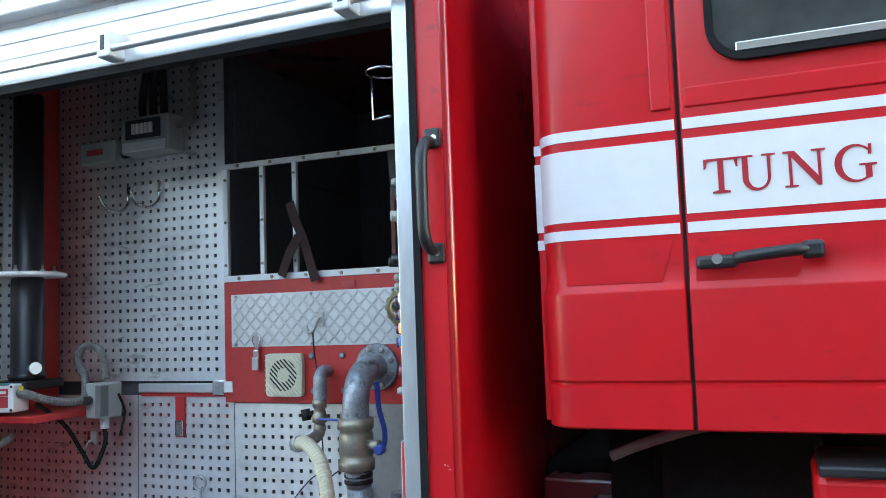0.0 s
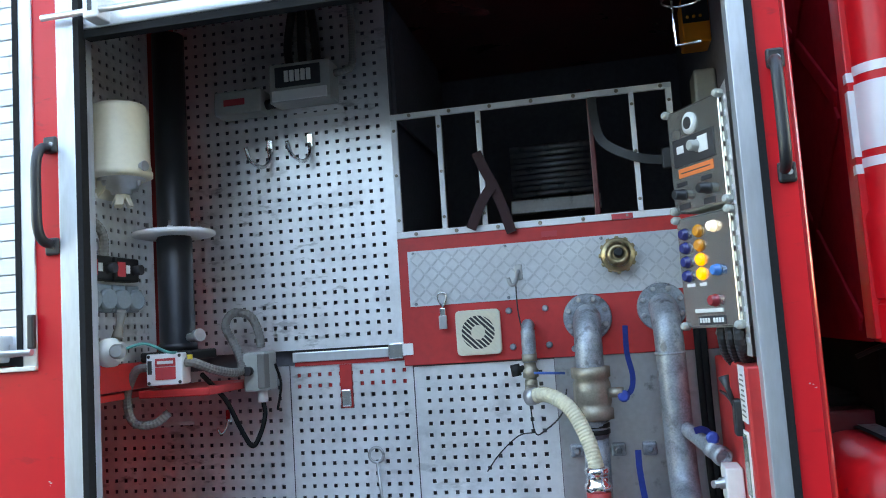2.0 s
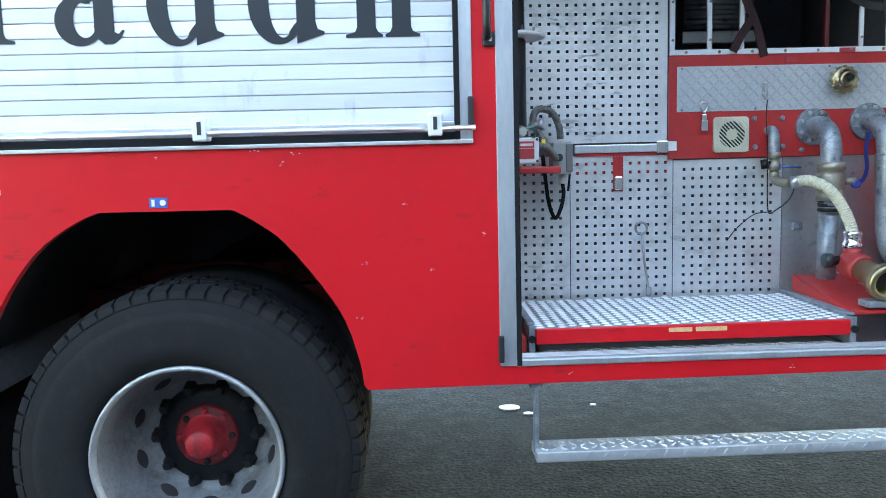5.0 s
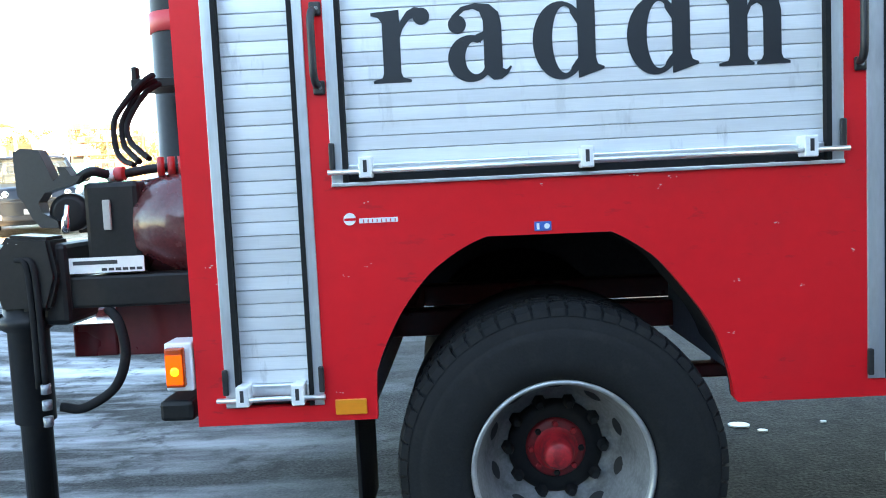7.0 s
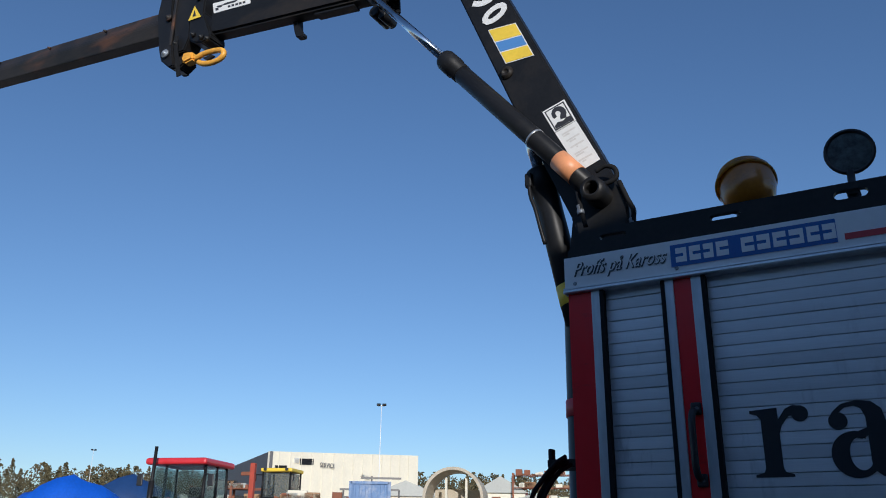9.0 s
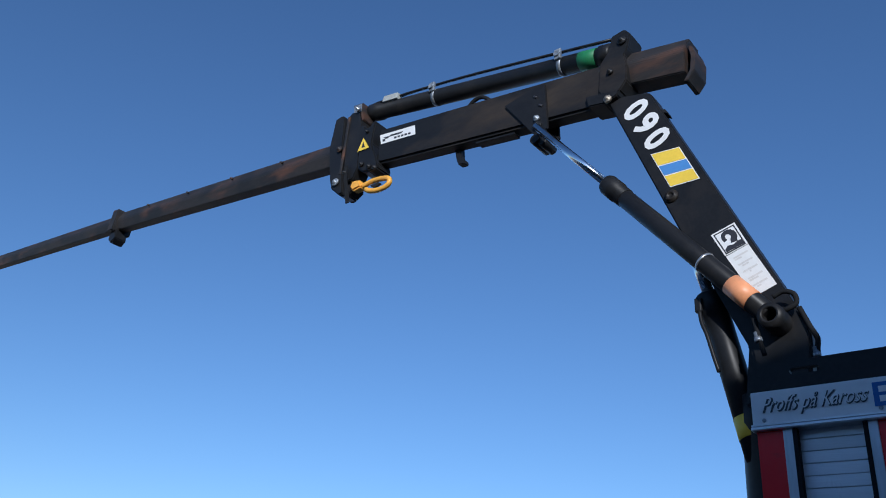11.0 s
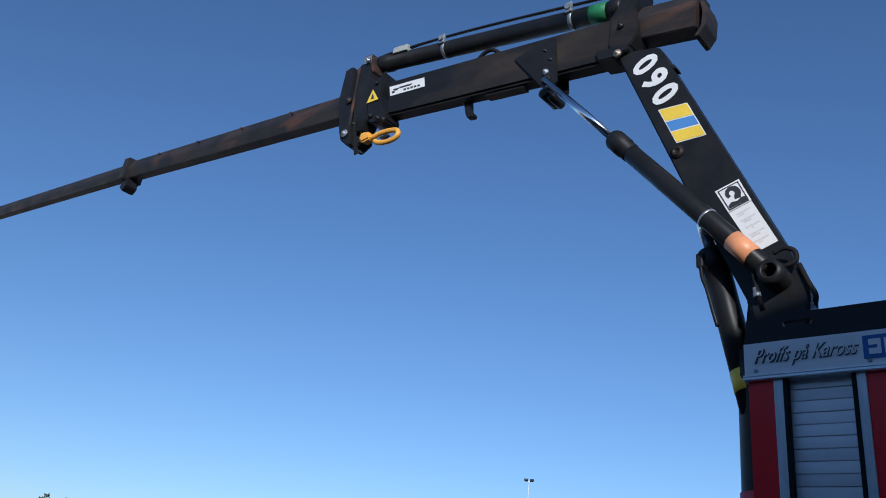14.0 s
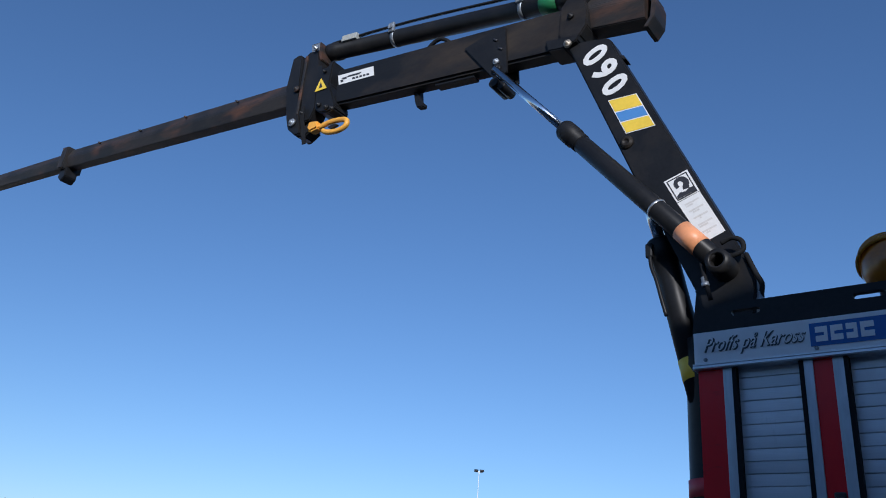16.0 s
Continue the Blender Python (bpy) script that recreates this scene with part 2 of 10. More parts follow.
def scuff(m, color, scale, lo, hi, amount, stretch=(1, 1, 1), turn=0.0):
    """Thin scuffs and smears of another colour where a fine noise peaks inside broad patches."""
    nt = m.node_tree
    p = nt.nodes["Principled BSDF"]
    old = p.inputs["Base Color"].links[0].from_socket
    geo = nt.nodes.new("ShaderNodeNewGeometry")
    mp = nt.nodes.new("ShaderNodeMapping")
    mp.inputs["Scale"].default_value = stretch
    mp.inputs["Rotation"].default_value = (0, radians(turn), 0)
    nt.links.new(geo.outputs["Position"], mp.inputs["Vector"])
    a = nt.nodes.new("ShaderNodeTexNoise")
    a.inputs["Scale"].default_value, a.inputs["Detail"].default_value, a.inputs["Roughness"].default_value = scale, 5.0, 0.6
    nt.links.new(mp.outputs[0], a.inputs["Vector"])
    b = nt.nodes.new("ShaderNodeTexNoise")
    b.inputs["Scale"].default_value, b.inputs["Detail"].default_value = 2.6, 2.0
    nt.links.new(geo.outputs["Position"], b.inputs["Vector"])
    ra = nt.nodes.new("ShaderNodeMapRange")
    ra.inputs["From Min"].default_value, ra.inputs["From Max"].default_value, ra.inputs["To Max"].default_value = lo, hi, amount
    nt.links.new(a.outputs["Fac"], ra.inputs["Value"])
    rb = nt.nodes.new("ShaderNodeMapRange")
    rb.inputs["From Min"].default_value, rb.inputs["From Max"].default_value = 0.42, 0.58
    nt.links.new(b.outputs["Fac"], rb.inputs["Value"])
    mu = nt.nodes.new("ShaderNodeMath")
    mu.operation = "MULTIPLY"
    nt.links.new(ra.outputs[0], mu.inputs[0])
    nt.links.new(rb.outputs[0], mu.inputs[1])
    mx = nt.nodes.new("ShaderNodeMix")
    mx.data_type = "RGBA"
    mx.inputs["B"].default_value = (*color, 1)
    nt.links.new(mu.outputs[0], mx.inputs["Factor"])
    nt.links.new(old, mx.inputs["A"])
    nt.links.new(mx.outputs["Result"], p.inputs["Base Color"])


scuff(PERF, (0.14, 0.14, 0.145), 14, 0.60, 0.68, 0.40, (0.6, 1, 1.4), 35)
scuff(PERF, (0.16, 0.16, 0.165), 34, 0.61, 0.67, 0.45, (0.35, 1, 1), -40)
scuff(STEEL, (0.14, 0.14, 0.14), 18, 0.58, 0.68, 0.7)
scuff(GALV, (0.09, 0.09, 0.095), 24, 0.56, 0.66, 0.8)
scuff(RED, (0.30, 0.02, 0.025), 22, 0.60, 0.68, 0.5, (0.4, 1, 1.2), 20)
scuff(SLAT, (0.40, 0.41, 0.43), 10, 0.60, 0.70, 0.6, (1.6, 1, 0.4))
scuff(RUSTY, (0.010, 0.010, 0.011), 3, 0.36, 0.50, 0.95, (0.35, 1, 2.0))
scuff(RUBBER, (0.032, 0.031, 0.030), 16, 0.57, 0.68, 0.35)


def ground_material():
    """Old asphalt: coarse grain, wet dark patches, frost in long streaks, and painted sunlight on the far yard."""
    m = mat("yard_ground", (0.030, 0.030, 0.0305), 0.85, spec=0.12, vary=0.6, scale=1.1, dirt=(0.009, 0.009, 0.0095), dirt_amount=0.95, dirt_scale=2.2, bump=0.9, bump_scale=45, rough_vary=0.25)
    nt = m.node_tree
    p = nt.nodes["Principled BSDF"]
    old = p.inputs["Base Color"].links[0].from_socket
    geo = nt.nodes.new("ShaderNodeNewGeometry")
    mp = nt.nodes.new("ShaderNodeMapping")
    mp.inputs["Scale"].default_value = (0.30, 1.5, 1.0)
    mp.inputs["Rotation"].default_value = (0, 0, radians(-20))
    nt.links.new(geo.outputs["Position"], mp.inputs["Vector"])
    n = nt.nodes.new("ShaderNodeTexNoise")
    n.inputs["Scale"].default_value, n.inputs["Detail"].default_value, n.inputs["Roughness"].default_value = 0.9, 8.0, 0.6
    nt.links.new(mp.outputs[0], n.inputs["Vector"])
    r = nt.nodes.new("ShaderNodeMapRange")
    r.inputs["From Min"].default_value, r.inputs["From Max"].default_value, r.inputs["To Max"].default_value = 0.46, 0.64, 0.85
    nt.links.new(n.outputs["Fac"], r.inputs["Value"])
    g = nt.nodes.new("ShaderNodeTexNoise")
    g.inputs["Scale"].default_value, g.inputs["Detail"].default_value = 60.0, 3.0
    nt.links.new(geo.outputs["Position"], g.inputs["Vector"])
    gr = nt.nodes.new("ShaderNodeMapRange")
    gr.inputs["From Min"].default_value, gr.inputs["From Max"].default_value, gr.inputs["To Min"].default_value, gr.inputs["To Max"].default_value = 0.35, 0.65, 0.45, 1.65
    nt.links.new(g.outputs["Fac"], gr.inputs["Value"])
    gm = nt.nodes.new("ShaderNodeMix")
    gm.data_type, gm.blend_type = "RGBA", "MULTIPLY"
    gm.inputs["Factor"].default_value = 1.0
    nt.links.new(old, gm.inputs["A"])
    nt.links.new(gr.outputs[0], gm.inputs["B"])
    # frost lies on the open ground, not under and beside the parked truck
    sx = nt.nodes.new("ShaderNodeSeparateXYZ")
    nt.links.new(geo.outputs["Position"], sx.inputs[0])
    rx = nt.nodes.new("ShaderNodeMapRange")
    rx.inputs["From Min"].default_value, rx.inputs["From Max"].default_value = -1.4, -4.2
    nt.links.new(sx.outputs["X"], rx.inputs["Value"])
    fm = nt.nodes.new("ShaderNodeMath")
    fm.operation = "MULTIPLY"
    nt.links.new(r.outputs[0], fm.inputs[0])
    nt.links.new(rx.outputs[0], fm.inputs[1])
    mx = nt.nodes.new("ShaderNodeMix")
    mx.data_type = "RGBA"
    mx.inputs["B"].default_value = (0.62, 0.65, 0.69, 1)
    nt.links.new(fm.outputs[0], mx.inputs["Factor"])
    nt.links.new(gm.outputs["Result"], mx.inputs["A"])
    # far yard painted pale and warm from the shade's edge on, as sunlit
    vm = nt.nodes.new("ShaderNodeVectorMath")
    vm.operation = "DOT_PRODUCT"
    vm.inputs[1].default_value = GROUND_DIR
    nt.links.new(geo.outputs["Position"], vm.inputs[0])
    wob = nt.nodes.new("ShaderNodeMath")
    wob.operation = "MULTIPLY_ADD"
    wob.inputs[1].default_value = 3.0
    nt.links.new(n.outputs["Fac"], wob.inputs[0])
    nt.links.new(vm.outputs["Value"], wob.inputs[2])
    rg = nt.nodes.new("ShaderNodeMapRange")
    rg.inputs["From Min"].default_value, rg.inputs["From Max"].default_value = 11.4, 13.4
    nt.links.new(wob.outputs[0], rg.inputs["Value"])
    gv = nt.nodes.new("ShaderNodeMix")
    gv.data_type = "RGBA"
    nt.links.new(rg.outputs[0], gv.inputs["Factor"])
    nt.links.new(mx.outputs["Result"], gv.inputs["A"])
    gc = nt.nodes.new("ShaderNodeMix")
    gc.data_type, gc.blend_type = "RGBA", "MULTIPLY"
    gc.inputs["Factor"].default_value = 0.5
    gc.inputs["A"].default_value = (0.52, 0.43, 0.32, 1)
    nt.links.new(gr.outputs[0], gc.inputs["B"])
    nt.links.new(gc.outputs["Result"], gv.inputs["B"])
    nt.links.new(gv.outputs["Result"], p.inputs["Base Color"])
    return m


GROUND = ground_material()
scuff(GROUND, (0.010, 0.010, 0.0105), 7, 0.50, 0.62, 0.7)


# ---------------------------------------------------------------- mesh helpers
def quad_box(bm, x0, y0, z0, x1, y1, z1, bevel=0.0, m=None, seg=2):
    v = [bm.verts.new((x, y, z)) for x in (x0, x1) for y in (y0, y1) for z in (z0, z1)]
    fs = [bm.faces.new([v[i] for i in f]) for f in ((0, 1, 3, 2), (4, 6, 7, 5), (0, 4, 5, 1), (2, 3, 7, 6), (0, 2, 6, 4), (1, 5, 7, 3))]
    if m is not None:
        bmesh.ops.transform(bm, matrix=m, verts=v)
    if bevel:
        es = list({e for f in fs for e in f.edges})
        bmesh.ops.bevel(bm, geom=es, offset=bevel, segments=seg, affect="EDGES", profile=0.5)
    return v


def frame_of(d):
    d = Vector(d).normalized()
    a = Vector((0, 0, 1)) if abs(d.z) < 0.9 else Vector((1, 0, 0))
    u = d.cross(a).normalized()
    return u, d.cross(u).normalized()


def lathe(bm, p0, axis, profile, seg=24, caps=True):
    """Revolves (distance along axis, radius) pairs about the axis from p0."""
    p0, axis = Vector(p0), Vector(axis).normalized()
    u, w = frame_of(axis)
    rings = []
    for s, r in profile:
        c = p0 + axis * s
        rings.append([bm.verts.new(c + (u * math.cos(2 * math.pi * i / seg) + w * math.sin(2 * math.pi * i / seg)) * max(r, 1e-4)) for i in range(seg)])
    for a, b in zip(rings, rings[1:]):
        for i in range(seg):
            f = bm.faces.new((a[i], a[(i + 1) % seg], b[(i + 1) % seg], b[i]))
            f.smooth = True
    if caps:
        bm.faces.new(rings[0][::-1])
        bm.faces.new(rings[-1])


def cyl(bm, p0, p1, r0, r1=None, seg=20, bevel=0.0):
    p0, p1 = Vector(p0), Vector(p1)
    r1 = r0 if r1 is None else r1
    n = (p1 - p0).length
    if bevel:
        lathe(bm, p0, p1 - p0, [(0, r0 - bevel), (bevel, r0), (n - bevel, r1), (n, r1 - bevel)], seg)
    else:
        lathe(bm, p0, p1 - p0, [(0, r0), (n, r1)], seg)


def smooth_path(pts, n=6):
    """Catmull-Rom through the points."""
    ps = [Vector(p) for p in pts]
    ps = [ps[0] * 2 - ps[1]] + ps + [ps[-1] * 2 - ps[-2]]
    out = []
    for a, b, c, d in zip(ps, ps[1:], ps[2:], ps[3:]):
        for i in range(n):
            t = i / n
            out.append(0.5 * ((2 * b) + (c - a) * t + (2 * a - 5 * b + 4 * c - d) * t * t + (3 * b - a - 3 * c + d) * t ** 3))
    return out + [ps[-2]]


def tube(bm, pts, r, seg=10, ribs=0.0, caps=True):
    pts = [Vector(p) for p in pts]
    rings = []
    u = None
    for i, p in enumerate(pts):
        d = (pts[min(i + 1, len(pts) - 1)] - pts[max(i - 1, 0)]).normalized()
        if u is None:
            u = frame_of(d)[0]
        u = (u - d * u.dot(d)).normalized()
        w = d.cross(u)
        rr = r[i] if isinstance(r, list) else r * (1 + (ribs if i % 2 else 0))
        rings.append([bm.verts.new(p + (u * math.cos(2 * math.pi * k / seg) + w * math.sin(2 * math.pi * k / seg)) * rr) for k in range(seg)])
    for a, b in zip(rings, rings[1:]):
        for k in range(seg):
            bm.faces.new((a[k], a[(k + 1) % seg], b[(k + 1) % seg], b[k])).smooth = not ribs
    if caps:
        bm.faces.new(rings[0][::-1])
        bm.faces.new(rings[-1])


def resample(pts, step):
    pts = [Vector(p) for p in pts]
    out, left = [pts[0]], step
    for a, b in zip(pts, pts[1:]):
        n = (b - a).length
        at = left
        while at < n:
            out.append(a.lerp(b, at / n))
            at += step
        left = at - n
    return out


def prism(bm, poly, y0, y1, bevel=0.0, plane="xz"):
    """Extrudes a polygon in x, z along y (or in x, y along z, or y, z along x)."""
    def at(a, b, c):
        return {"xz": (a, c, b), "xy": (a, b, c), "yz": (c, a, b)}[plane]
    lo = [bm.verts.new(at(a, b, y0)) for a, b in poly]
    hi = [bm.verts.new(at(a, b, y1)) for a, b in poly]
    fs = [bm.faces.new(lo), bm.faces.new(hi[::-1])]
    for i in range(len(poly)):
        j = (i + 1) % len(poly)
        fs.append(bm.faces.new((lo[i], hi[i], hi[j], lo[j])))
    bmesh.ops.recalc_face_normals(bm, faces=fs)
    if bevel:
        bmesh.ops.bevel(bm, geom=list({e for f in fs for e in f.edges}), offset=bevel, segments=2, affect="EDGES")
    return fs


def sheet(bm, outline, holes, y0, y1):
    """A plate in the xz plane with openings, by filling its outline."""
    edges, loops = [], []
    for poly in (outline, *holes):
        vs = [bm.verts.new((x, y0, z)) for x, z in poly]
        loops.append(vs)
        edges += [bm.edges.new((vs[i], vs[(i + 1) % len(vs)])) for i in range(len(vs))]
    res = bmesh.ops.triangle_fill(bm, use_beauty=True, use_dissolve=False, edges=edges)
    faces = [f for f in res["geom"] if isinstance(f, bmesh.types.BMFace)]
    ext = bmesh.ops.extrude_face_region(bm, geom=faces)
    vs = [g for g in ext["geom"] if isinstance(g, bmesh.types.BMVert)]
    bmesh.ops.translate(bm, vec=(0, y1 - y0, 0), verts=vs)
    bmesh.ops.recalc_face_normals(bm, faces=bm.faces)


def rect(x0, z0, x1, z1):
    return [(x0, z0), (x1, z0), (x1, z1), (x0, z1)]


def arc(cx, cz, r, a0, a1, n=10, rz=None):
    rz = r if rz is None else rz
    return [(cx + r * math.cos(radians(a0 + (a1 - a0) * i / n)), cz + rz * math.sin(radians(a0 + (a1 - a0) * i / n))) for i in range(n + 1)]


def thing(name, label, category, at=(0, 0, 0), group="", kind=""):
    e = new(name)
    e.location = at
    e.empty_display_size = 0.1
    return tagged(e, label, category, group, kind)


def origin_of(ob):
    v = Vector(ob.location)
    return v if ob.parent is None else v + origin_of(ob.parent) + ob.matrix_parent_inverse.translation


def part(name, bm, material, parent=None, label=""):
    me = bpy.data.meshes.new(name)
    bm.to_mesh(me)
    bm.free()
    me.materials.append(material)
    ob = new(name, me)
    if parent is not None:
        ob.parent = parent
        ob.matrix_parent_inverse = Matrix.Translation(-origin_of(parent))
    if label:
        ob["label"] = label
    return ob


def solo(name, bm, material, label, category, group="", kind=""):
    return tagged(part(name, bm, material), label, category, group, kind)


def B():
    return bmesh.new()


def bm_box(*a, **k):
    bm = B()
    quad_box(bm, *a, **k)
    return bm


def bm_lathe(*a):
    bm = B()
    lathe(bm, *a)
    return bm


def words(name, text, size, at, turn, material, parent, depth=0.002, shear=0.0, width=None, bold=0.0):
    """Lettering in the built-in font, turned into a mesh."""
    c = bpy.data.curves.new(name, "FONT")
    c.body, c.size, c.extrude, c.shear, c.offset = text, size, depth, shear, bold
    c.resolution_u = 3
    o = bpy.data.objects.new(name, c)
    me = bpy.data.meshes.new_from_object(o)
    bpy.data.objects.remove(o)
    sx = 1.0
    if width:
        xs = [v.co.x for v in me.vertices]
        sx = width / (max(xs) - min(xs))
        x_min = min(xs)
    else:
        x_min = min(v.co.x for v in me.vertices)
    me.transform(pose(*at, *turn) @ Matrix.Diagonal((sx, 1, 1, 1)) @ Matrix.Translation((-x_min, 0, 0)))
    me.materials.clear()
    me.materials.append(material)
    ob = new(name, me)
    ob.parent = parent
    ob.matrix_parent_inverse = Matrix.Translation(-origin_of(parent))
    return ob


# ---------------------------------------------------------------- ground and the building whose shade lies over the truck
def build_ground():
    near = np.linspace(-8, 8, 65)
    far = 8 + (np.linspace(0, 1, 34)[1:] ** 3) * 1400
    c = np.concatenate([-far[::-1], near, far])
    verts = [(x - 1.0, y + 1.0, ground_z(x - 1.0, y + 1.0) + 0.006 * noise.noise((x * 1.7, y * 1.7, 0))) for y in c for x in c]
    n = len(c)
    faces = [(j * n + i, j * n + i + 1, (j + 1) * n + i + 1, (j + 1) * n + i) for j in range(n - 1) for i in range(n - 1)]
    me = bpy.data.meshes.new("ground")
    me.from_pydata(verts, [], faces)
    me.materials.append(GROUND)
    for p in me.polygons:
        p.use_smooth = True
    return tagged(new("ground", me), "worn grey asphalt yard with frost and wet patches", "ground", kind="structure")


build_ground()
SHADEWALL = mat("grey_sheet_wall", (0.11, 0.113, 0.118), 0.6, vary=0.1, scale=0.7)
bm = B()
# its roof edge runs obliquely to the truck
WALL_N, WALL_D, WALL_H = Vector((-0.78, 0.625, 0)), 6.0, 6.1
WALL_U = Vector((0.625, 0.78, 0))
wall_m = Matrix.Translation(-WALL_N * WALL_D) @ Matrix.Rotation(math.atan2(WALL_U.y, WALL_U.x), 4, "Z")
quad_box(bm, -24.0, -6.0, -0.3, 2.6, 0.0, WALL_H, 0.05, m=wall_m)
# unseen wing, added to keep sky light off the truck's side
quad_box(bm, -16.0, 0.05, -0.3, -9.0, 7.0, 4.4, 0.05, m=wall_m)
# unseen taller end, added to darken the compartment's left wall
quad_box(bm, -0.6, -6.0, WALL_H - 0.1, 2.6, -0.004, 9.5, 0.05, m=wall_m)
for i in range(88):
    quad_box(bm, -23.9 + i * 0.30, -0.002, -0.25, -23.76 + i * 0.30, 0.042, WALL_H - 0.06, 0.02, m=wall_m, seg=1)
solo("shade_workshop_wall", bm, SHADEWALL, "unseen grey sheet-metal workshop shading the truck, its wing and taller end added as blockers", "wall", kind="structure")

# ---------------------------------------------------------------- the fire truck
truck = thing("fire_truck", "red and white fire and rescue truck parked in the yard", "fire truck", (0, 0, 0))

ARCH = [(-1.600, 0.715), (-1.588, 0.867), (-1.560, 0.941), (-1.497, 1.061), (-1.407, 1.177), (-1.310, 1.250), (-1.219, 1.296),
        (-0.821, 1.294), (-0.740, 1.243), (-0.673, 1.188), (-0.570, 1.059), (-0.501, 0.945), (-0.460, 0.813), (-0.450, 0.740), (-0.432, 0.724)]
ARCH = ([ARCH[0]] + [(p[0] - 0.008, p[2]) for p in smooth_path([(x, 0, z) for x, z in ARCH[1:7]], 3)][:-1] + [ARCH[6], ARCH[7]]
        + [(p[0] + 0.006, p[2]) for p in smooth_path([(x, 0, z) for x, z in ARCH[7:14]], 3)][1:] + [ARCH[14]])
bm = B()
sheet(bm, [(-2.19, 0.711)] + ARCH + [(1.714, 0.736), (1.714, 2.545), (-2.19, 2.545)],
      [rect(-2.094, 0.768, -1.770, 2.532), rect(-1.705, 1.478, -0.091, 2.532), rect(-0.02, 0.786, 1.655, 2.532)], 0.0, 0.035)
part("side_wall", bm, RED, truck, "glossy red body side with chipped paint")
part("rear_wall", bm_box(-2.19, 0.0355, 0.711, -2.155, 2.47, 2.50, bevel=0.004), RED, truck, "red rear wall")

# darker copy of the body red: the gap's dark reflection put into colour
GLOSSRED = mat("glossy_red_gap_shade", (0.50, 0.008, 0.014), 0.12, vary=0.1, scale=3, coat=0.5, rough_vary=0.05)
# front end wall of the superstructure with a rounded corner and pressed ribs
bm = B()
prism(bm, [(1.69, 0.04), (1.69, 0.036), (1.7145, 0.036), (1.7145, 0.001)] + [(1.715 + 0.015 * math.sin(radians(a)), 0.016 - 0.015 * math.cos(radians(a))) for a in range(0, 91, 10)] + [(1.730, 2.45), (1.708, 2.45), (1.708, 0.05)], 0.736, 2.66, plane="xy")
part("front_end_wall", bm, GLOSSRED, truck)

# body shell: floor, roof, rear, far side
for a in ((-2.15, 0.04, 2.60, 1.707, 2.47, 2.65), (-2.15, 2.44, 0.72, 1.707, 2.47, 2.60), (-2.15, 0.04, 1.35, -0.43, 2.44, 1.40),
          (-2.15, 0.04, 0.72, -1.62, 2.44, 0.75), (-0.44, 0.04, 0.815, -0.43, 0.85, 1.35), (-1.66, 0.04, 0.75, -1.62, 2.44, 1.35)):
    part("body_shell", bm_box(*a), SHADEVOID, truck)

# white fascia above the shutters, and the black roof rail
bm = B()
quad_box(bm, -2.2, -0.012, 2.536, 1.727, 0.03, 2.672, 0.004)
part("fascia", bm, WHITE, truck, "white fascia strip with lettering")
bm = B()
quad_box(bm, -2.205, -0.024, 2.520, 1.732, 0.03, 2.5355, 0.005)
quad_box(bm, -2.205, -0.018, 2.537, 1.732, -0.010, 2.5445, 0.002)
part("fascia_gutter", bm, ALU, truck, "aluminium gutter edge")
bm = B()
quad_box(bm, -1.172, -0.0145, 2.570, 1.72, -0.012, 2.592)
part("fascia_stripe", bm, STICKR, truck, "red stripe")
bm = B()
slots = []
for x0 in (-1.19, -0.72, -0.25, 0.22, 0.69, 1.16):
    slots.append([(x, z) for x, z in arc(x0 + 0.017, 2.753, 0.017, 90, 270, 6)] + [(x, z) for x, z in arc(x0 + 0.095, 2.753, 0.017, -90, 90, 6)])
for x0 in (-1.62, -2.06):
    slots.append([(x, z) for x, z in arc(x0 + 0.012, 2.753, 0.012, 90, 270, 6)] + [(x, z) for x, z in arc(x0 + 0.10, 2.753, 0.012, -90, 90, 6)])
sheet(bm, [(-2.20, 2.674), (1.727, 2.674), (1.727, 2.796), (-2.13, 2.796), (-2.20, 2.715)], slots, 0.035, 0.065)
part("roof_rail", bm, BLACKP, truck, "black steel roof rail with slots")
bm = B()
quad_box(bm, -2.17, 0.03, 2.66, 1.727, 2.47, 2.68)
quad_box(bm, -2.19, 2.41, 2.50, 1.727, 2.47, 2.78)
part("roof_deck", bm, BLACKP, truck)


# ---- shutters
def frame_post(x0, x1, z0, z1, line_right=True):
    bm = B()
    quad_box(bm, x0, -0.006, z0, x1, 0.05, z1, 0.002)
    post = part("shutter_guide", bm, GUIDE, truck, "pale aluminium guide rail")
    bm = B()
    xm = (x1 - 0.013, x1 + 0.003) if line_right else (x0 - 0.003, x0 + 0.013)
    quad_box(bm, xm[0], -0.0085, z0 + 0.001, xm[1], 0.02, z1 - 0.001)
    part("rubber_seal", bm, RUBBER, post, "black rubber seal")


frame_post(-2.094, -2.046, 0.77, 2.532)
frame_post(-1.815, -1.770, 0.77, 2.532, False)
frame_post(-1.705, -1.655, 1.48, 2.532)
frame_post(-0.142, -0.091, 1.48, 2.532, False)
frame_post(-0.02, 0.045, 0.786, 2.532)
frame_post(1.605, 1.655, 0.786, 2.532, True)


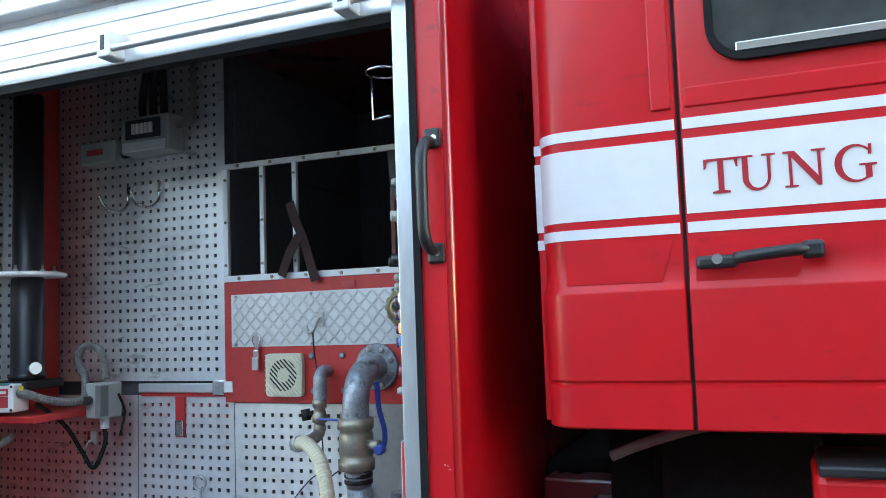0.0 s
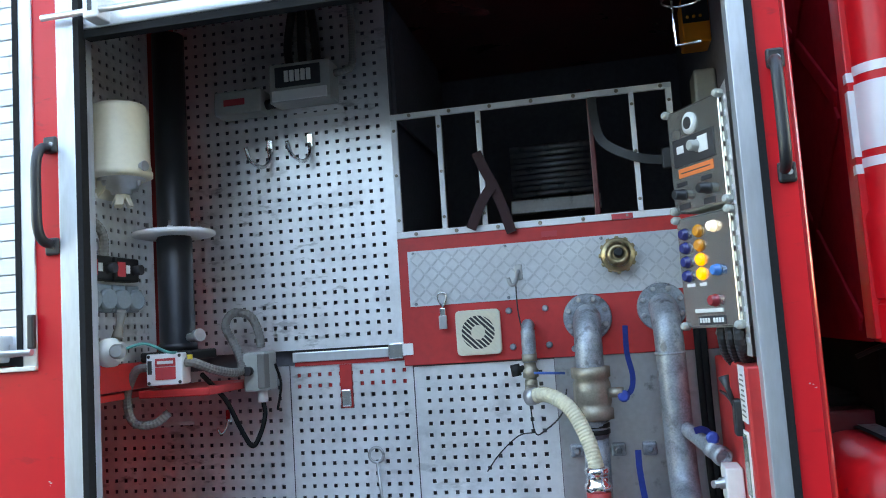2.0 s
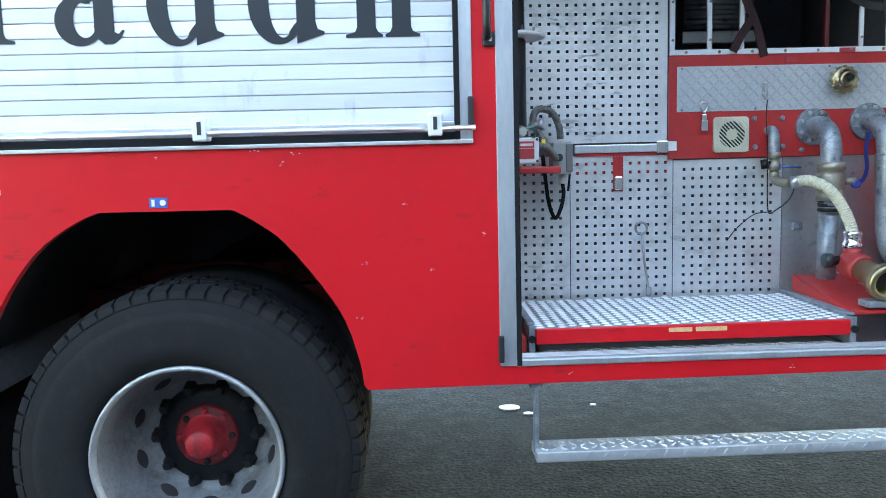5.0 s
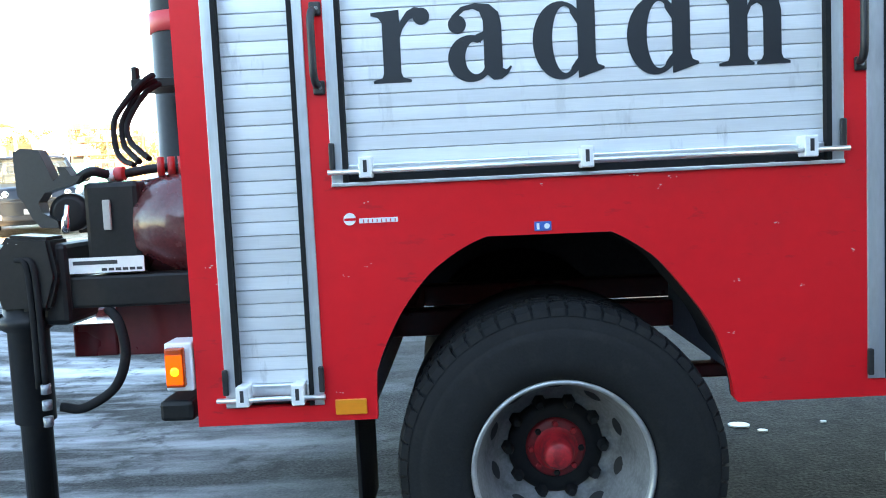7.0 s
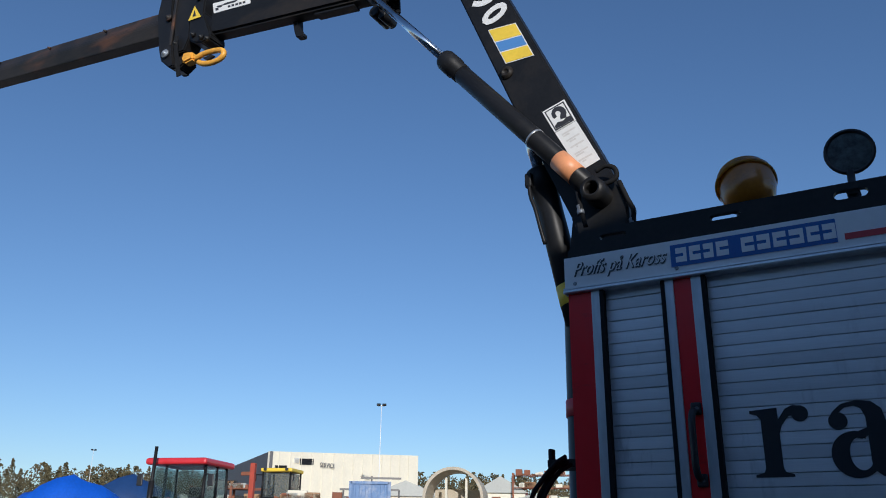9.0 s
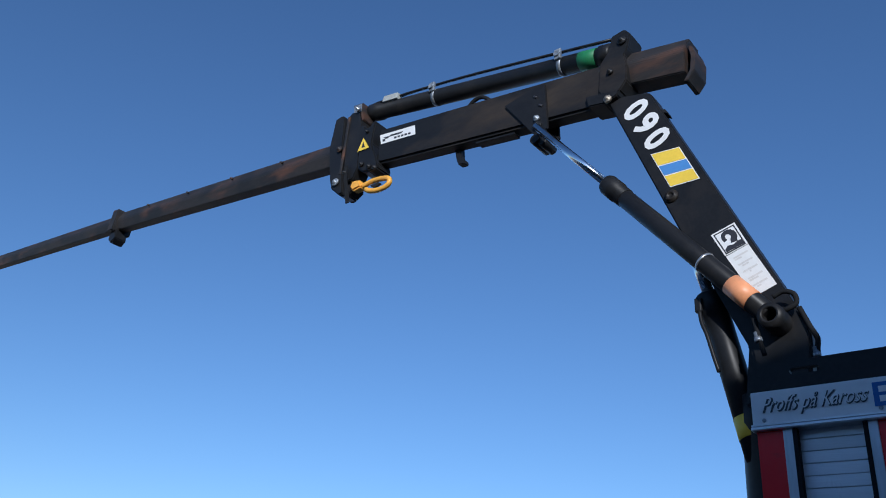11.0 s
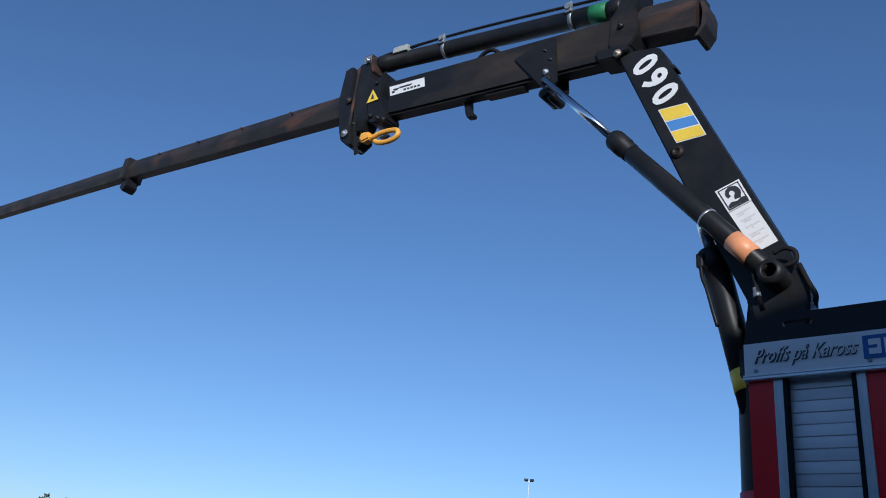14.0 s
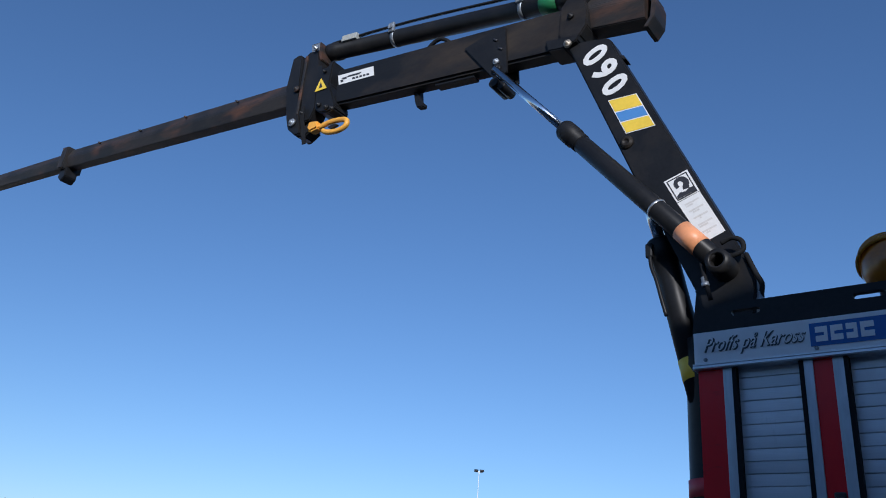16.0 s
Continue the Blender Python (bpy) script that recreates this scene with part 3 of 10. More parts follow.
def shutter(x0, x1, z_low, z_top, pitch, label):
    ob = part("roller_shutter", bm_box(x0 - 0.015, 0.05, z_low, x1 + 0.015, 0.056, z_top), GREYC, truck, label)
    n = int((z_top - z_low) / pitch)
    bm = B()
    prof = [(0.040, 0.0), (0.031, 0.0005), (0.0288, 0.0022), (0.0285, pitch * 0.5), (0.0288, pitch - 0.0024), (0.031, pitch - 0.0017), (0.040, pitch - 0.0011)]
    a = [bm.verts.new((x0 - 0.012, y, z)) for y, z in prof]
    b = [bm.verts.new((x1 + 0.012, y, z)) for y, z in prof]
    for i in range(len(prof) - 1):
        bm.faces.new((a[i], b[i], b[i + 1], a[i + 1]))
    me = bpy.data.meshes.new("slat")
    bm.to_mesh(me)
    bm.free()
    me.materials.append(SLAT)
    for i in range(n):
        s = new("slat", me)
        s.parent = ob
        s.location = (0, 0.0015 * noise.noise((i * 3.1, x0, 0)), z_low + i * pitch)
    return ob


def lift_bar(parent, x0, x1, z, clamps, y=-0.03):
    bm = B()
    cyl(bm, (x0, y, z), (x1, y, z), 0.0085, seg=14)
    bar = part("lift_bar", bm, ALU, parent, "polished lift bar")
    for cx in clamps:
        bm = B()
        quad_box(bm, cx - 0.021, y - 0.013, z - 0.022, cx + 0.021, 0.03, z + 0.046, 0.005)
        c = part("clamp", bm, WHITE, bar, "white bar clamp")
        bm = B()
        quad_box(bm, cx - 0.006, y - 0.0145, z - 0.004, cx + 0.006, y - 0.0125, z + 0.034)
        part("clamp_slot", bm, PRINT, bar)


def end_rail(parent, x0, x1, z0, z1):
    part("bottom_rail", bm_box(x0, 0.012, z0, x1, 0.05, z1, bevel=0.004), ALU, parent)
    part("bottom_seal", bm_box(x0, 0.014, z0 - 0.022, x1, 0.046, z0 - 0.001), RUBBER, parent)


main_sh = shutter(-1.655, -0.142, 1.545, 2.532, 0.0445, "closed aluminium roller shutter with black lettering")
end_rail(main_sh, -1.655, -0.142, 1.513, 1.545)
lift_bar(main_sh, -1.712, -0.085, 1.522, (-1.592, -0.896, -0.205))
part("shutter_sill", bm_box(-1.705, -0.012, 1.476, -0.091, 0.05, 1.488, bevel=0.002), ALU, truck)
small_sh = shutter(-2.046, -1.815, 0.84, 2.532, 0.0445, "narrow closed aluminium roller shutter")
end_rail(small_sh, -2.046, -1.815, 0.80, 0.84)
lift_bar(small_sh, -2.115, -1.762, 0.802, (-2.03, -1.85))
# the open compartment's shutter, rolled up but for three slats
open_sh = shutter(0.045, 1.605, 2.372, 2.552, 0.0445, "rolled-up aluminium roller shutter")
end_rail(open_sh, 0.045, 1.605, 2.336, 2.372)
lift_bar(open_sh, -0.04, 1.64, 2.362, (0.105, 0.816, 1.50))
part("roll_housing", bm_box(0.045, 0.066, 2.52, 1.605, 0.30, 2.598, bevel=0.03), BLACK, open_sh)

# ---- grab handles on the red posts
def grab_handle(x, z0, z1):
    h = thing("grab_handle", "black plastic grab handle on a red post", "handle", (x, 0, z0), "grab handles")
    bm = B()
    tube(bm, smooth_path([(x - 0.004, -0.004, z1 - 0.012), (x - 0.006, -0.034, z1 - 0.02), (x - 0.008, -0.05, z1 - 0.055), (x - 0.008, -0.052, (z0 + z1) / 2),
                          (x - 0.008, -0.05, z0 + 0.055), (x - 0.006, -0.034, z0 + 0.02), (x - 0.004, -0.004, z0 + 0.012)], 5), 0.0125, 12)
    part("grip", bm, BLACK, h)
    for z in (z0 + 0.006, z1 - 0.006):
        bm = B()
        quad_box(bm, x - 0.019, -0.012, z - 0.022, x + 0.019, -0.0005, z + 0.022, 0.006)
        part("mount", bm, BLACK, h)
        bm = B()
        cyl(bm, (x + 0.004, -0.013, z), (x + 0.004, -0.0125, z), 0.007)
        part("bolt", bm, CHROME, h)


grab_handle(1.694, 1.785, 2.042)
grab_handle(-0.040, 1.775, 2.045)
grab_handle(-1.728, 1.785, 2.042)

# ---- rear wheel
WX, WZ, WY = -1.000, 0.517, -0.022


RIMM = mat("dirty_rim_steel", (0.26, 0.265, 0.275), 0.55, metal=0.3, vary=0.25, scale=9, dirt=(0.045, 0.041, 0.037), dirt_amount=0.9, dirt_scale=7)
RIMEDGE = mat("scuffed_rim_edge", (0.48, 0.49, 0.50), 0.42, metal=0.6, vary=0.15, scale=14, dirt=(0.16, 0.155, 0.15), dirt_amount=0.6, dirt_scale=12)


def wheel(x, y, z):
    """The outer wheel of the pair, with a deep dish."""
    w = part("wheel", bm_lathe((x, y + 0.30, z), (0, 1, 0), [(0.0, 0.05), (0.0, 0.20), (0.02, 0.24), (0.04, 0.12)]), BLACKP, truck, "large dual rear truck wheel")
    prof = [(0.060, 0.292), (0.030, 0.302), (0.012, 0.318), (0.002, 0.345), (0.0, 0.372), (0.003, 0.402), (0.007, 0.440), (0.0115, 0.466), (0.0135, 0.468), (0.0145, 0.474), (0.0205, 0.505),
            (0.032, 0.524), (0.052, 0.533), (0.248, 0.533), (0.268, 0.524), (0.28, 0.50), (0.30, 0.40), (0.29, 0.32), (0.26, 0.292)]
    tyre = part("tyre", bm_lathe((x, y, z), (0, 1, 0), prof, 96, False), RUBBER, w, "black worn rubber tyre")
    bm = B()
    for k in range(58):
        a = 2 * math.pi * k / 58
        m = Matrix.Translation((x, y, z)) @ Matrix.Rotation(a, 4, "Y")
        for j, (ya, yb, sk) in enumerate(((0.020, 0.082, 0.0), (0.094, 0.142, 0.5), (0.154, 0.202, 0.0), (0.214, 0.276, 0.5))):
            ro = 0.548
            dx = 0.0235
            o = 0.029 * sk
            v = quad_box(bm, -dx + o, ya, 0.512 if j in (0, 3) else 0.525, dx + o, yb, ro, m=None)
            for p in v:
                if j == 0 and p.co.y < ya + 0.001 and p.co.z > 0.54:
                    p.co.z -= 0.012
                    p.co.y += 0.006
            bmesh.ops.transform(bm, matrix=m, verts=v)
    part("tread", bm, RUBBER, tyre)
    rim = part("rim", bm_lathe((x, y, z), (0, 1, 0), [(0.045, 0.297), (0.024, 0.301), (0.018, 0.296), (0.022, 0.288), (0.050, 0.282), (0.075, 0.276), (0.125, 0.266), (0.170, 0.258), (0.205, 0.250), (0.235, 0.240), (0.262, 0.225),
                                                      (0.282, 0.208), (0.292, 0.200), (0.296, 0.130), (0.296, 0.03)], 72, False), RIMM, w, "dirty silver steel rim")
    part("rim_edge", bm_lathe((x, y - 0.002, z), (0, 1, 0), [(0.045, 0.300), (0.022, 0.3035), (0.014, 0.298), (0.018, 0.288), (0.040, 0.2845)], 72, False), RIMEDGE, rim, "bright rim edge")
    for k in range(10):
        a = 2 * math.pi * (k + 0.5) / 10
        d = Vector((math.cos(a), 0, math.sin(a)))
        t = Vector((-math.sin(a), 0, math.cos(a)))
        n = (d * -0.80 + Vector((0, -0.60, 0))).normalized()
        c = Vector((x, y + 0.247, z)) + d * 0.2335 + n * 0.002
        up = n.cross(t).normalized()
        bm = B()
        ring = [bm.verts.new(c + t * 0.036 * math.cos(b) + up * 0.026 * math.sin(b)) for b in [2 * math.pi * i / 18 for i in range(18)]]
        core = [bm.verts.new(c - n * 0.02 + t * 0.034 * math.cos(b) + up * 0.024 * math.sin(b)) for b in [2 * math.pi * i / 18 for i in range(18)]]
        for i in range(18):
            bm.faces.new((ring[i], ring[(i + 1) % 18], core[(i + 1) % 18], core[i]))
        bm.faces.new(ring)
        bmesh.ops.recalc_face_normals(bm, faces=bm.faces)
        part("hand_hole", bm, BLACK, rim)
        bm = B()
        lathe(bm, Vector((x, y + 0.296, z)) + Vector((math.cos(a + 0.31), 0, math.sin(a + 0.31))) * 0.167, (0, -1, 0), [(0, 0.027), (0.008, 0.027), (0.010, 0.021), (0.040, 0.020), (0.044, 0.014), (0.060, 0.013)], 6)
        part("wheel_nut", bm, BLACKP, rim)
    bm = B()
    lathe(bm, (x, y + 0.295, z), (0, -1, 0), [(0, 0.172), (0.012, 0.168), (0.022, 0.130), (0.024, 0.05)], 40)
    part("brake_drum", bm, BLACKP, w, "black greasy hub flange")
    hub = part("hub", bm_lathe((x, y + 0.285, z), (0, -1, 0), [(0, 0.108), (0.022, 0.106), (0.030, 0.098), (0.034, 0.074), (0.036, 0.0)], 36, False), GREASE, w, "red hub flange black with grease")
    part("hub_cone", bm_lathe((x, y + 0.251, z), (0, -1, 0), [(0.001, 0.078), (0.006, 0.068), (0.061, 0.055), (0.088, 0.047), (0.094, 0.040), (0.095, 0.0)], 36, False), REDHUB, hub, "faded red blunt cone")
    for k in range(8):
        a = 2 * math.pi * k / 8
        bm = B()
        lathe(bm, (x + 0.088 * math.cos(a), y + 0.256, z + 0.088 * math.sin(a)), (0, -1, 0), [(0, 0.012), (0.013, 0.011), (0.014, 0.006)], 6)
        part("hub_bolt", bm, BLACKP if k % 3 == 0 else REDHUB, hub)
    return w


GREASE = mat("greasy_red_casting", (0.22, 0.010, 0.014), 0.5, vary=0.4, scale=20, dirt=(0.012, 0.009, 0.009), dirt_amount=1.0, dirt_scale=11)
REDHUB = mat("faded_hub_red", (0.55, 0.02, 0.03), 0.5, vary=0.15, scale=14, dirt=(0.03, 0.012, 0.012), dirt_amount=0.9, dirt_scale=16)
scuff(REDHUB, (0.012, 0.009, 0.009), 26, 0.44, 0.56, 0.95)
wheel(WX, WY, WZ)
bm = B()
lathe(bm, (WX, WY + 0.34, WZ), (0, 1, 0), [(0.0, 0.30), (0.0, 0.40), (0.02, 0.50), (0.05, 0.545), (0.25, 0.545), (0.28, 0.50), (0.30, 0.30)], 48)
part("inner_tyre", bm, RUBBER, truck)
bm = B()
for y in (1.75, 2.1):
    lathe(bm, (WX, y, WZ), (0, 1, 0), [(0.0, 0.10), (0.0, 0.40), (0.02, 0.50), (0.05, 0.545), (0.25, 0.545), (0.28, 0.50), (0.30, 0.10)], 40)
part("far_tyre", bm, RUBBER, truck)
# wheel arch lining
bm = B()
inner = [(x, z) for x, z in ARCH[1:-1]]
lo = [bm.verts.new((x, 0.036, z)) for x, z in inner]
hi = [bm.verts.new((x, 0.95 if x < -0.80 else (0.26 if z > 0.86 else 0.046), z)) for x, z in inner]
for i in range(len(inner) - 1):
    bm.faces.new((lo[i], lo[i + 1], hi[i + 1], hi[i]))
part("arch_liner", bm, RUBBER, truck)
bm = B()
quad_box(bm, -2.6, 0.78, 0.835, 4.5, 0.88, 0.945, 0.01)
quad_box(bm, -2.6, 1.62, 0.835, 4.5, 1.72, 0.945, 0.01)
for x in (-2.2, -1.6, 0.6, 1.6, 2.4, 3.4):
    quad_box(bm, x, 0.88, 0.84, x + 0.08, 1.62, 0.94)
cyl(bm, (WX, 0.3, WZ), (WX, 2.2, WZ), 0.09)
quad_box(bm, WX - 0.5, 0.82, 0.60, -0.16, 0.90, 0.66, 0.01)
prism(bm, [(-0.26, 0.655), (-0.16, 0.655), (-0.19, 0.84), (-0.24, 0.84)], 0.83, 0.89, 0.006)
lathe(bm, (WX, 1.05, WZ), (0, 1, 0), [(0, 0.1), (0.08, 0.2), (0.3, 0.2), (0.4, 0.1)], 20)
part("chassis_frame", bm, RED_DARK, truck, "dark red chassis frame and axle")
bm = B()
quad_box(bm, 0.0, 0.06, 0.735, 1.707, 2.44, 0.75)
part("underfloor", bm, BLACKP, truck)
bm = B()
quad_box(bm, -1.70, 0.15, 0.25, -1.685, 0.62, 0.72, 0.004)
part("mud_flap", bm, RUBBER, truck, "black rubber mud flap")

# marker plates and lamps
part("side_reflector", bm_box(1.651, -0.009, 0.742, 1.748, -0.001, 0.790, bevel=0.003), ORANGE, truck, "orange side reflector")
part("rear_reflector", bm_box(-1.735, -0.009, 0.735, -1.632, -0.001, 0.786, bevel=0.003), ORANGE, truck, "orange side reflector")
ml = part("marker_lamp", bm_box(1.372, -0.012, 0.668, 1.496, 0.05, 0.738, bevel=0.008), AMBERGLASS, truck, "amber marker lamp under the sill")
part("lit_reflector", bm_lathe((1.437, -0.0115, 0.703), (0, -1, 0), [(0, 0.027), (0.002, 0.026), (0.0025, 0.0)], 24), AMBER_DIM, ml)
part("lit_lens", bm_lathe((1.437, -0.0135, 0.703), (0, -1, 0), [(0, 0.013), (0.002, 0.012), (0.003, 0.006), (0.0035, 0.0)], 20), AMBER_ON, ml, "glowing amber bulb")
rl = part("rear_lamp_housing", bm_box(-2.285, -0.01, 0.835, -2.195, 0.10, 0.995, bevel=0.006), WHITE, truck, "white housing of the rear corner lamp")
part("lit_reflector", bm_box(-2.274, -0.0365, 0.862, -2.219, -0.0345, 0.960, bevel=0.001), AMBER_DIM, rl)
part("rear_lamp_lens", bm_box(-2.277, -0.035, 0.852, -2.215, -0.009, 0.982, bevel=0.006), AMBERGLASS, rl, "amber lens")
part("lit_lens", bm_lathe((-2.245, -0.0365, 0.905), (0, -1, 0), [(0, 0.015), (0.002, 0.013), (0.003, 0.007), (0.0035, 0.0)], 20), AMBER_ON, rl, "glowing bulb")
part("bumper_step", bm_box(-2.32, 0.0, 0.73, -2.205, 0.25, 0.80, bevel=0.015), BLACKP, truck)

# ---------------------------------------------------------------- the open compartment
PITCH, HOLE = 0.0337, 0.0115


def perforated(x0, x1, z0, z1, y, name="perforated_panel", plane="xz", skip=()):
    """A sheet with real square holes; skip: rectangles without holes."""
    def axis(a, b):
        n = int((b - a - 0.02) / PITCH)
        off = (b - a - n * PITCH) / 2
        cuts = [a]
        for i in range(n):
            c = a + off + PITCH * (i + 0.5)
            cuts += [c - HOLE / 2, c + HOLE / 2]
        return cuts + [b]
    us, vs = axis(x0, x1), axis(z0, z1)
    nu = len(us)
    def at(u, v, d):
        return (u, y + d, v) if plane == "xz" else (y - d, u, v)
    verts = [at(u, v, 0.0) for v in vs for u in us] + [at(u, v, 0.003) for v in vs for u in us]
    k = nu * len(vs)
    faces = []
    for j in range(len(vs) - 1):
        for i in range(nu - 1):
            q = (j * nu + i, j * nu + i + 1, (j + 1) * nu + i + 1, (j + 1) * nu + i)
            hole = i % 2 == 1 and j % 2 == 1
            if hole and any(a <= us[i] <= b and c <= vs[j] <= d for a, b, c, d in skip):
                hole = False
            if hole:
                for a, b in zip(q, q[1:] + q[:1]):
                    faces.append((a, b, b + k, a + k))
            else:
                faces.append(q)
    me = bpy.data.meshes.new(name)
    me.from_pydata(verts, [], faces)
    me.materials.append(PERF)
    ob = new(name, me)
    ob.parent = truck
    ob["label"] = "scuffed grey perforated tool panel"
    return ob


perforated(-0.10, 0.690, 1.475, 2.595, 0.61)
perforated(-0.36, 0.318, 0.86, 1.428, 0.612)
perforated(0.321, 0.713, 0.86, 1.428, 0.612)
perforated(0.716, 1.136, 0.86, 1.404, 0.612)
perforated(0.05, 0.44, 1.40, 2.595, -0.030, plane="yz")
# backing sheets coloured dark for the shade behind the holes
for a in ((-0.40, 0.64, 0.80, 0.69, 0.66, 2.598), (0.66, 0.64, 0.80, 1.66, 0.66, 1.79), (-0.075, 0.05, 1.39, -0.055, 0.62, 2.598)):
    part("cavity_shade_back", bm_box(*a), SHADEVOID, truck)
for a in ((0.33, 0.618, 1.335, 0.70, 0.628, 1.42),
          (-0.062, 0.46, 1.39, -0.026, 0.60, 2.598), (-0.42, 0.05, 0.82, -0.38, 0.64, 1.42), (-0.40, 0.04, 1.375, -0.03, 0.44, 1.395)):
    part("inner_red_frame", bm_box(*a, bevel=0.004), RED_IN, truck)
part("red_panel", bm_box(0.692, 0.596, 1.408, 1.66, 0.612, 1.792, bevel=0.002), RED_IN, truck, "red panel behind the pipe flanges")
part("stainless_panel", bm_box(1.138, 0.606, 0.85, 1.66, 0.614, 1.406), STEEL, truck, "dull stainless steel panel")
# locker beyond the hatch, its inner shade put into the dark colour
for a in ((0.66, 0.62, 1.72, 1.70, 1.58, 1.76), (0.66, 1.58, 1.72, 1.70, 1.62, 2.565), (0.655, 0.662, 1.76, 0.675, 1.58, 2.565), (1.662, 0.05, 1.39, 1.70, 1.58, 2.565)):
    part("locker_lining", bm_box(*a), SHADEVOID, truck)
part("locker_upstand", bm_box(0.69, 0.66, 2.18, 0.70, 1.4, 2.565), SHADEVOID, truck)
bm = B()
for i in range(9):
    z = 2.0 + i * 0.022
    tube(bm, [(0.98, 1.30, z), (1.30, 1.30, z)], 0.012, 8)
quad_box(bm, 0.97, 1.29, 1.925, 1.31, 1.33, 1.98, 0.004)
part("stored_ladder_ribs", bm, STEEL, truck, "ribbed metal equipment inside the locker")
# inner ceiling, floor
# ceiling: its shade is put into the dark red colour
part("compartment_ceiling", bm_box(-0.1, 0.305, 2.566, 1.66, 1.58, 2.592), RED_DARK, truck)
part("compartment_floor", bm_box(-0.36, 0.03, 0.775, 1.69, 0.64, 0.800), FLOORM, truck, "worn steel compartment floor")
sill = part("sill", bm_box(0.03, -0.008, 0.784, 1.62, 0.05, 0.806, bevel=0.004), GUIDE, truck, "aluminium sill profile")
for z, y in ((0.810, 0.002), (0.811, 0.0155), (0.811, 0.029), (0.811, 0.0425)):
    part("sill_ridge", bm_box(0.045, y - 0.0035, z - 0.006, 1.605, y + 0.0035, z + 0.004, bevel=0.0015), ALU, sill)

# ---------------------------------------------------------------- the cab
CAB_Y = 0.095


def cab_plan(off, x_end):
    c = [(1.885 + 0.0, 0.60)]
    for a in range(0, 91, 15):
        c.append((1.955 - (0.07 + off) * math.cos(radians(a)), CAB_Y + 0.07 - (0.07 + off) * math.sin(radians(a))))
    c[0] = (1.885 - off, 0.60)
    return c + [(x_end, CAB_Y - off)]


cab = part("cab", B(), RED, truck, "red cab with white stripes and a side door")
bm = B()
prism(bm, cab_plan(-0.006, 4.6) + [(4.6, 2.4), (1.892, 2.4)], 1.420, 3.05, plane="xy")
part("cab_shell", bm, RED, cab, "glossy red cab shell")
# pressed side of the cab: height and how far it stands out
PRESSED = [(1.418, -0.004), (1.422, 0.003), (1.502, 0.004), (1.5065, -0.003), (1.512, -0.003), (1.517, 0.005), (1.692, 0.008), (1.698, 0.0075), (1.712, -0.001), (1.760, -0.002), (1.800, 0.0), (3.05, 0.0)]


def swept(points_of, rows, name, material, parent, label=""):
    """A skin over plan outlines, one for each height."""
    bm = B()
    grid = [[bm.verts.new((x, y, z)) for x, y in points_of(off)] for z, off in rows]
    for a, b in zip(grid, grid[1:]):
        for i in range(len(a) - 1):
            bm.faces.new((a[i], a[i + 1], b[i + 1], b[i])).smooth = True
    ob = part(name, bm, material, parent, label)
    return ob


def soften(ob, angle=35):
    """Keeps smooth shading over gentle bends only."""
    bm = B()
    bm.from_mesh(ob.data)
    for e in bm.edges:
        e.smooth = len(e.link_faces) == 2 and e.calc_face_angle(0.0) < radians(angle)
    bm.to_mesh(ob.data)
    bm.free()
    return ob


def quarter_plan(off):
    return cab_plan(off, 2.176)[1:] + [(2.182, CAB_Y - off + 0.0015), (2.1845, CAB_Y - off + 0.008)]


def door_plan(off):
    return [(2.1905, CAB_Y - off + 0.008), (2.193, CAB_Y - off + 0.0015), (2.199, CAB_Y - off), (3.20, CAB_Y - off)]


soften(swept(quarter_plan, PRESSED, "quarter_skin", RED, cab))


def cab_band(z0, z1, material, name, label=""):
    band = swept(lambda off: cab_plan(off, 2.180)[1:], [(z0, 0.0), (z0 + 0.0001, 0.0016), (z1 - 0.0001, 0.0016), (z1, 0.0)], name, material, cab, label)
    part("door_stripe", bm_box(2.1945, CAB_Y - 0.0016, z0, 3.19, CAB_Y + 0.002, z1), material, band)
    part("edge_stripe", bm_box(1.8715, 0.148, z0 - 0.012, 1.8905, 0.170, z1 - 0.012), material, band)
    return soften(band, 30)


part("rear_edge", bm_box(1.8730, 0.149, 1.428, 1.892, 0.22, 3.04, bevel=0.003), RED, cab, "narrow red flange behind the corner")
cab_band(2.0155, 2.0375, WHITE, "upper_stripe", "thin white stripe")
cab_band(1.8450, 1.9960, WHITE, "wide_stripe", "broad white stripe with red lettering")
cab_band(1.8065, 1.8280, WHITE, "lower_stripe", "thin white stripe")
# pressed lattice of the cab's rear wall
# cab red darkened for shade between cab and body, sheen left out
CABBACK = mat("cab_red_gap_shade", (0.24, 0.010, 0.018), 0.7, vary=0.15, scale=3, spec=0.0, rough_vary=0.08)
part("rear_panel", bm_box(1.874, 0.20, 1.42, 1.8845, 2.38, 3.04, bevel=0.003), CABBACK, cab, "red rear wall of the cab, its gap shade in the colour")
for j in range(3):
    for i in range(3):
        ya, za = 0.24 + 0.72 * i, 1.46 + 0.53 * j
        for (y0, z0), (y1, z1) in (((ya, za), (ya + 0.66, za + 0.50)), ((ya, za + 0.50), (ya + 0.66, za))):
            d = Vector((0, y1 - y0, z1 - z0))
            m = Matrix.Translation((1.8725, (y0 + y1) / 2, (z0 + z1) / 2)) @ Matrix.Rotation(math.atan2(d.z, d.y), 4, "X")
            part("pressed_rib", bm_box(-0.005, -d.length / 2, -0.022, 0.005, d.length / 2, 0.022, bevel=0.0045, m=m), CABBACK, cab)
# door with its gap and pressed lines
door = soften(swept(door_plan, PRESSED, "door", RED, cab, "red driver's door"))
part("door_gap", bm_box(2.1845, CAB_Y + 0.0045, 1.42, 2.1905, CAB_Y + 0.03, 2.99), RUBBER, cab, "dark gap at the door's edge")
bm = B()
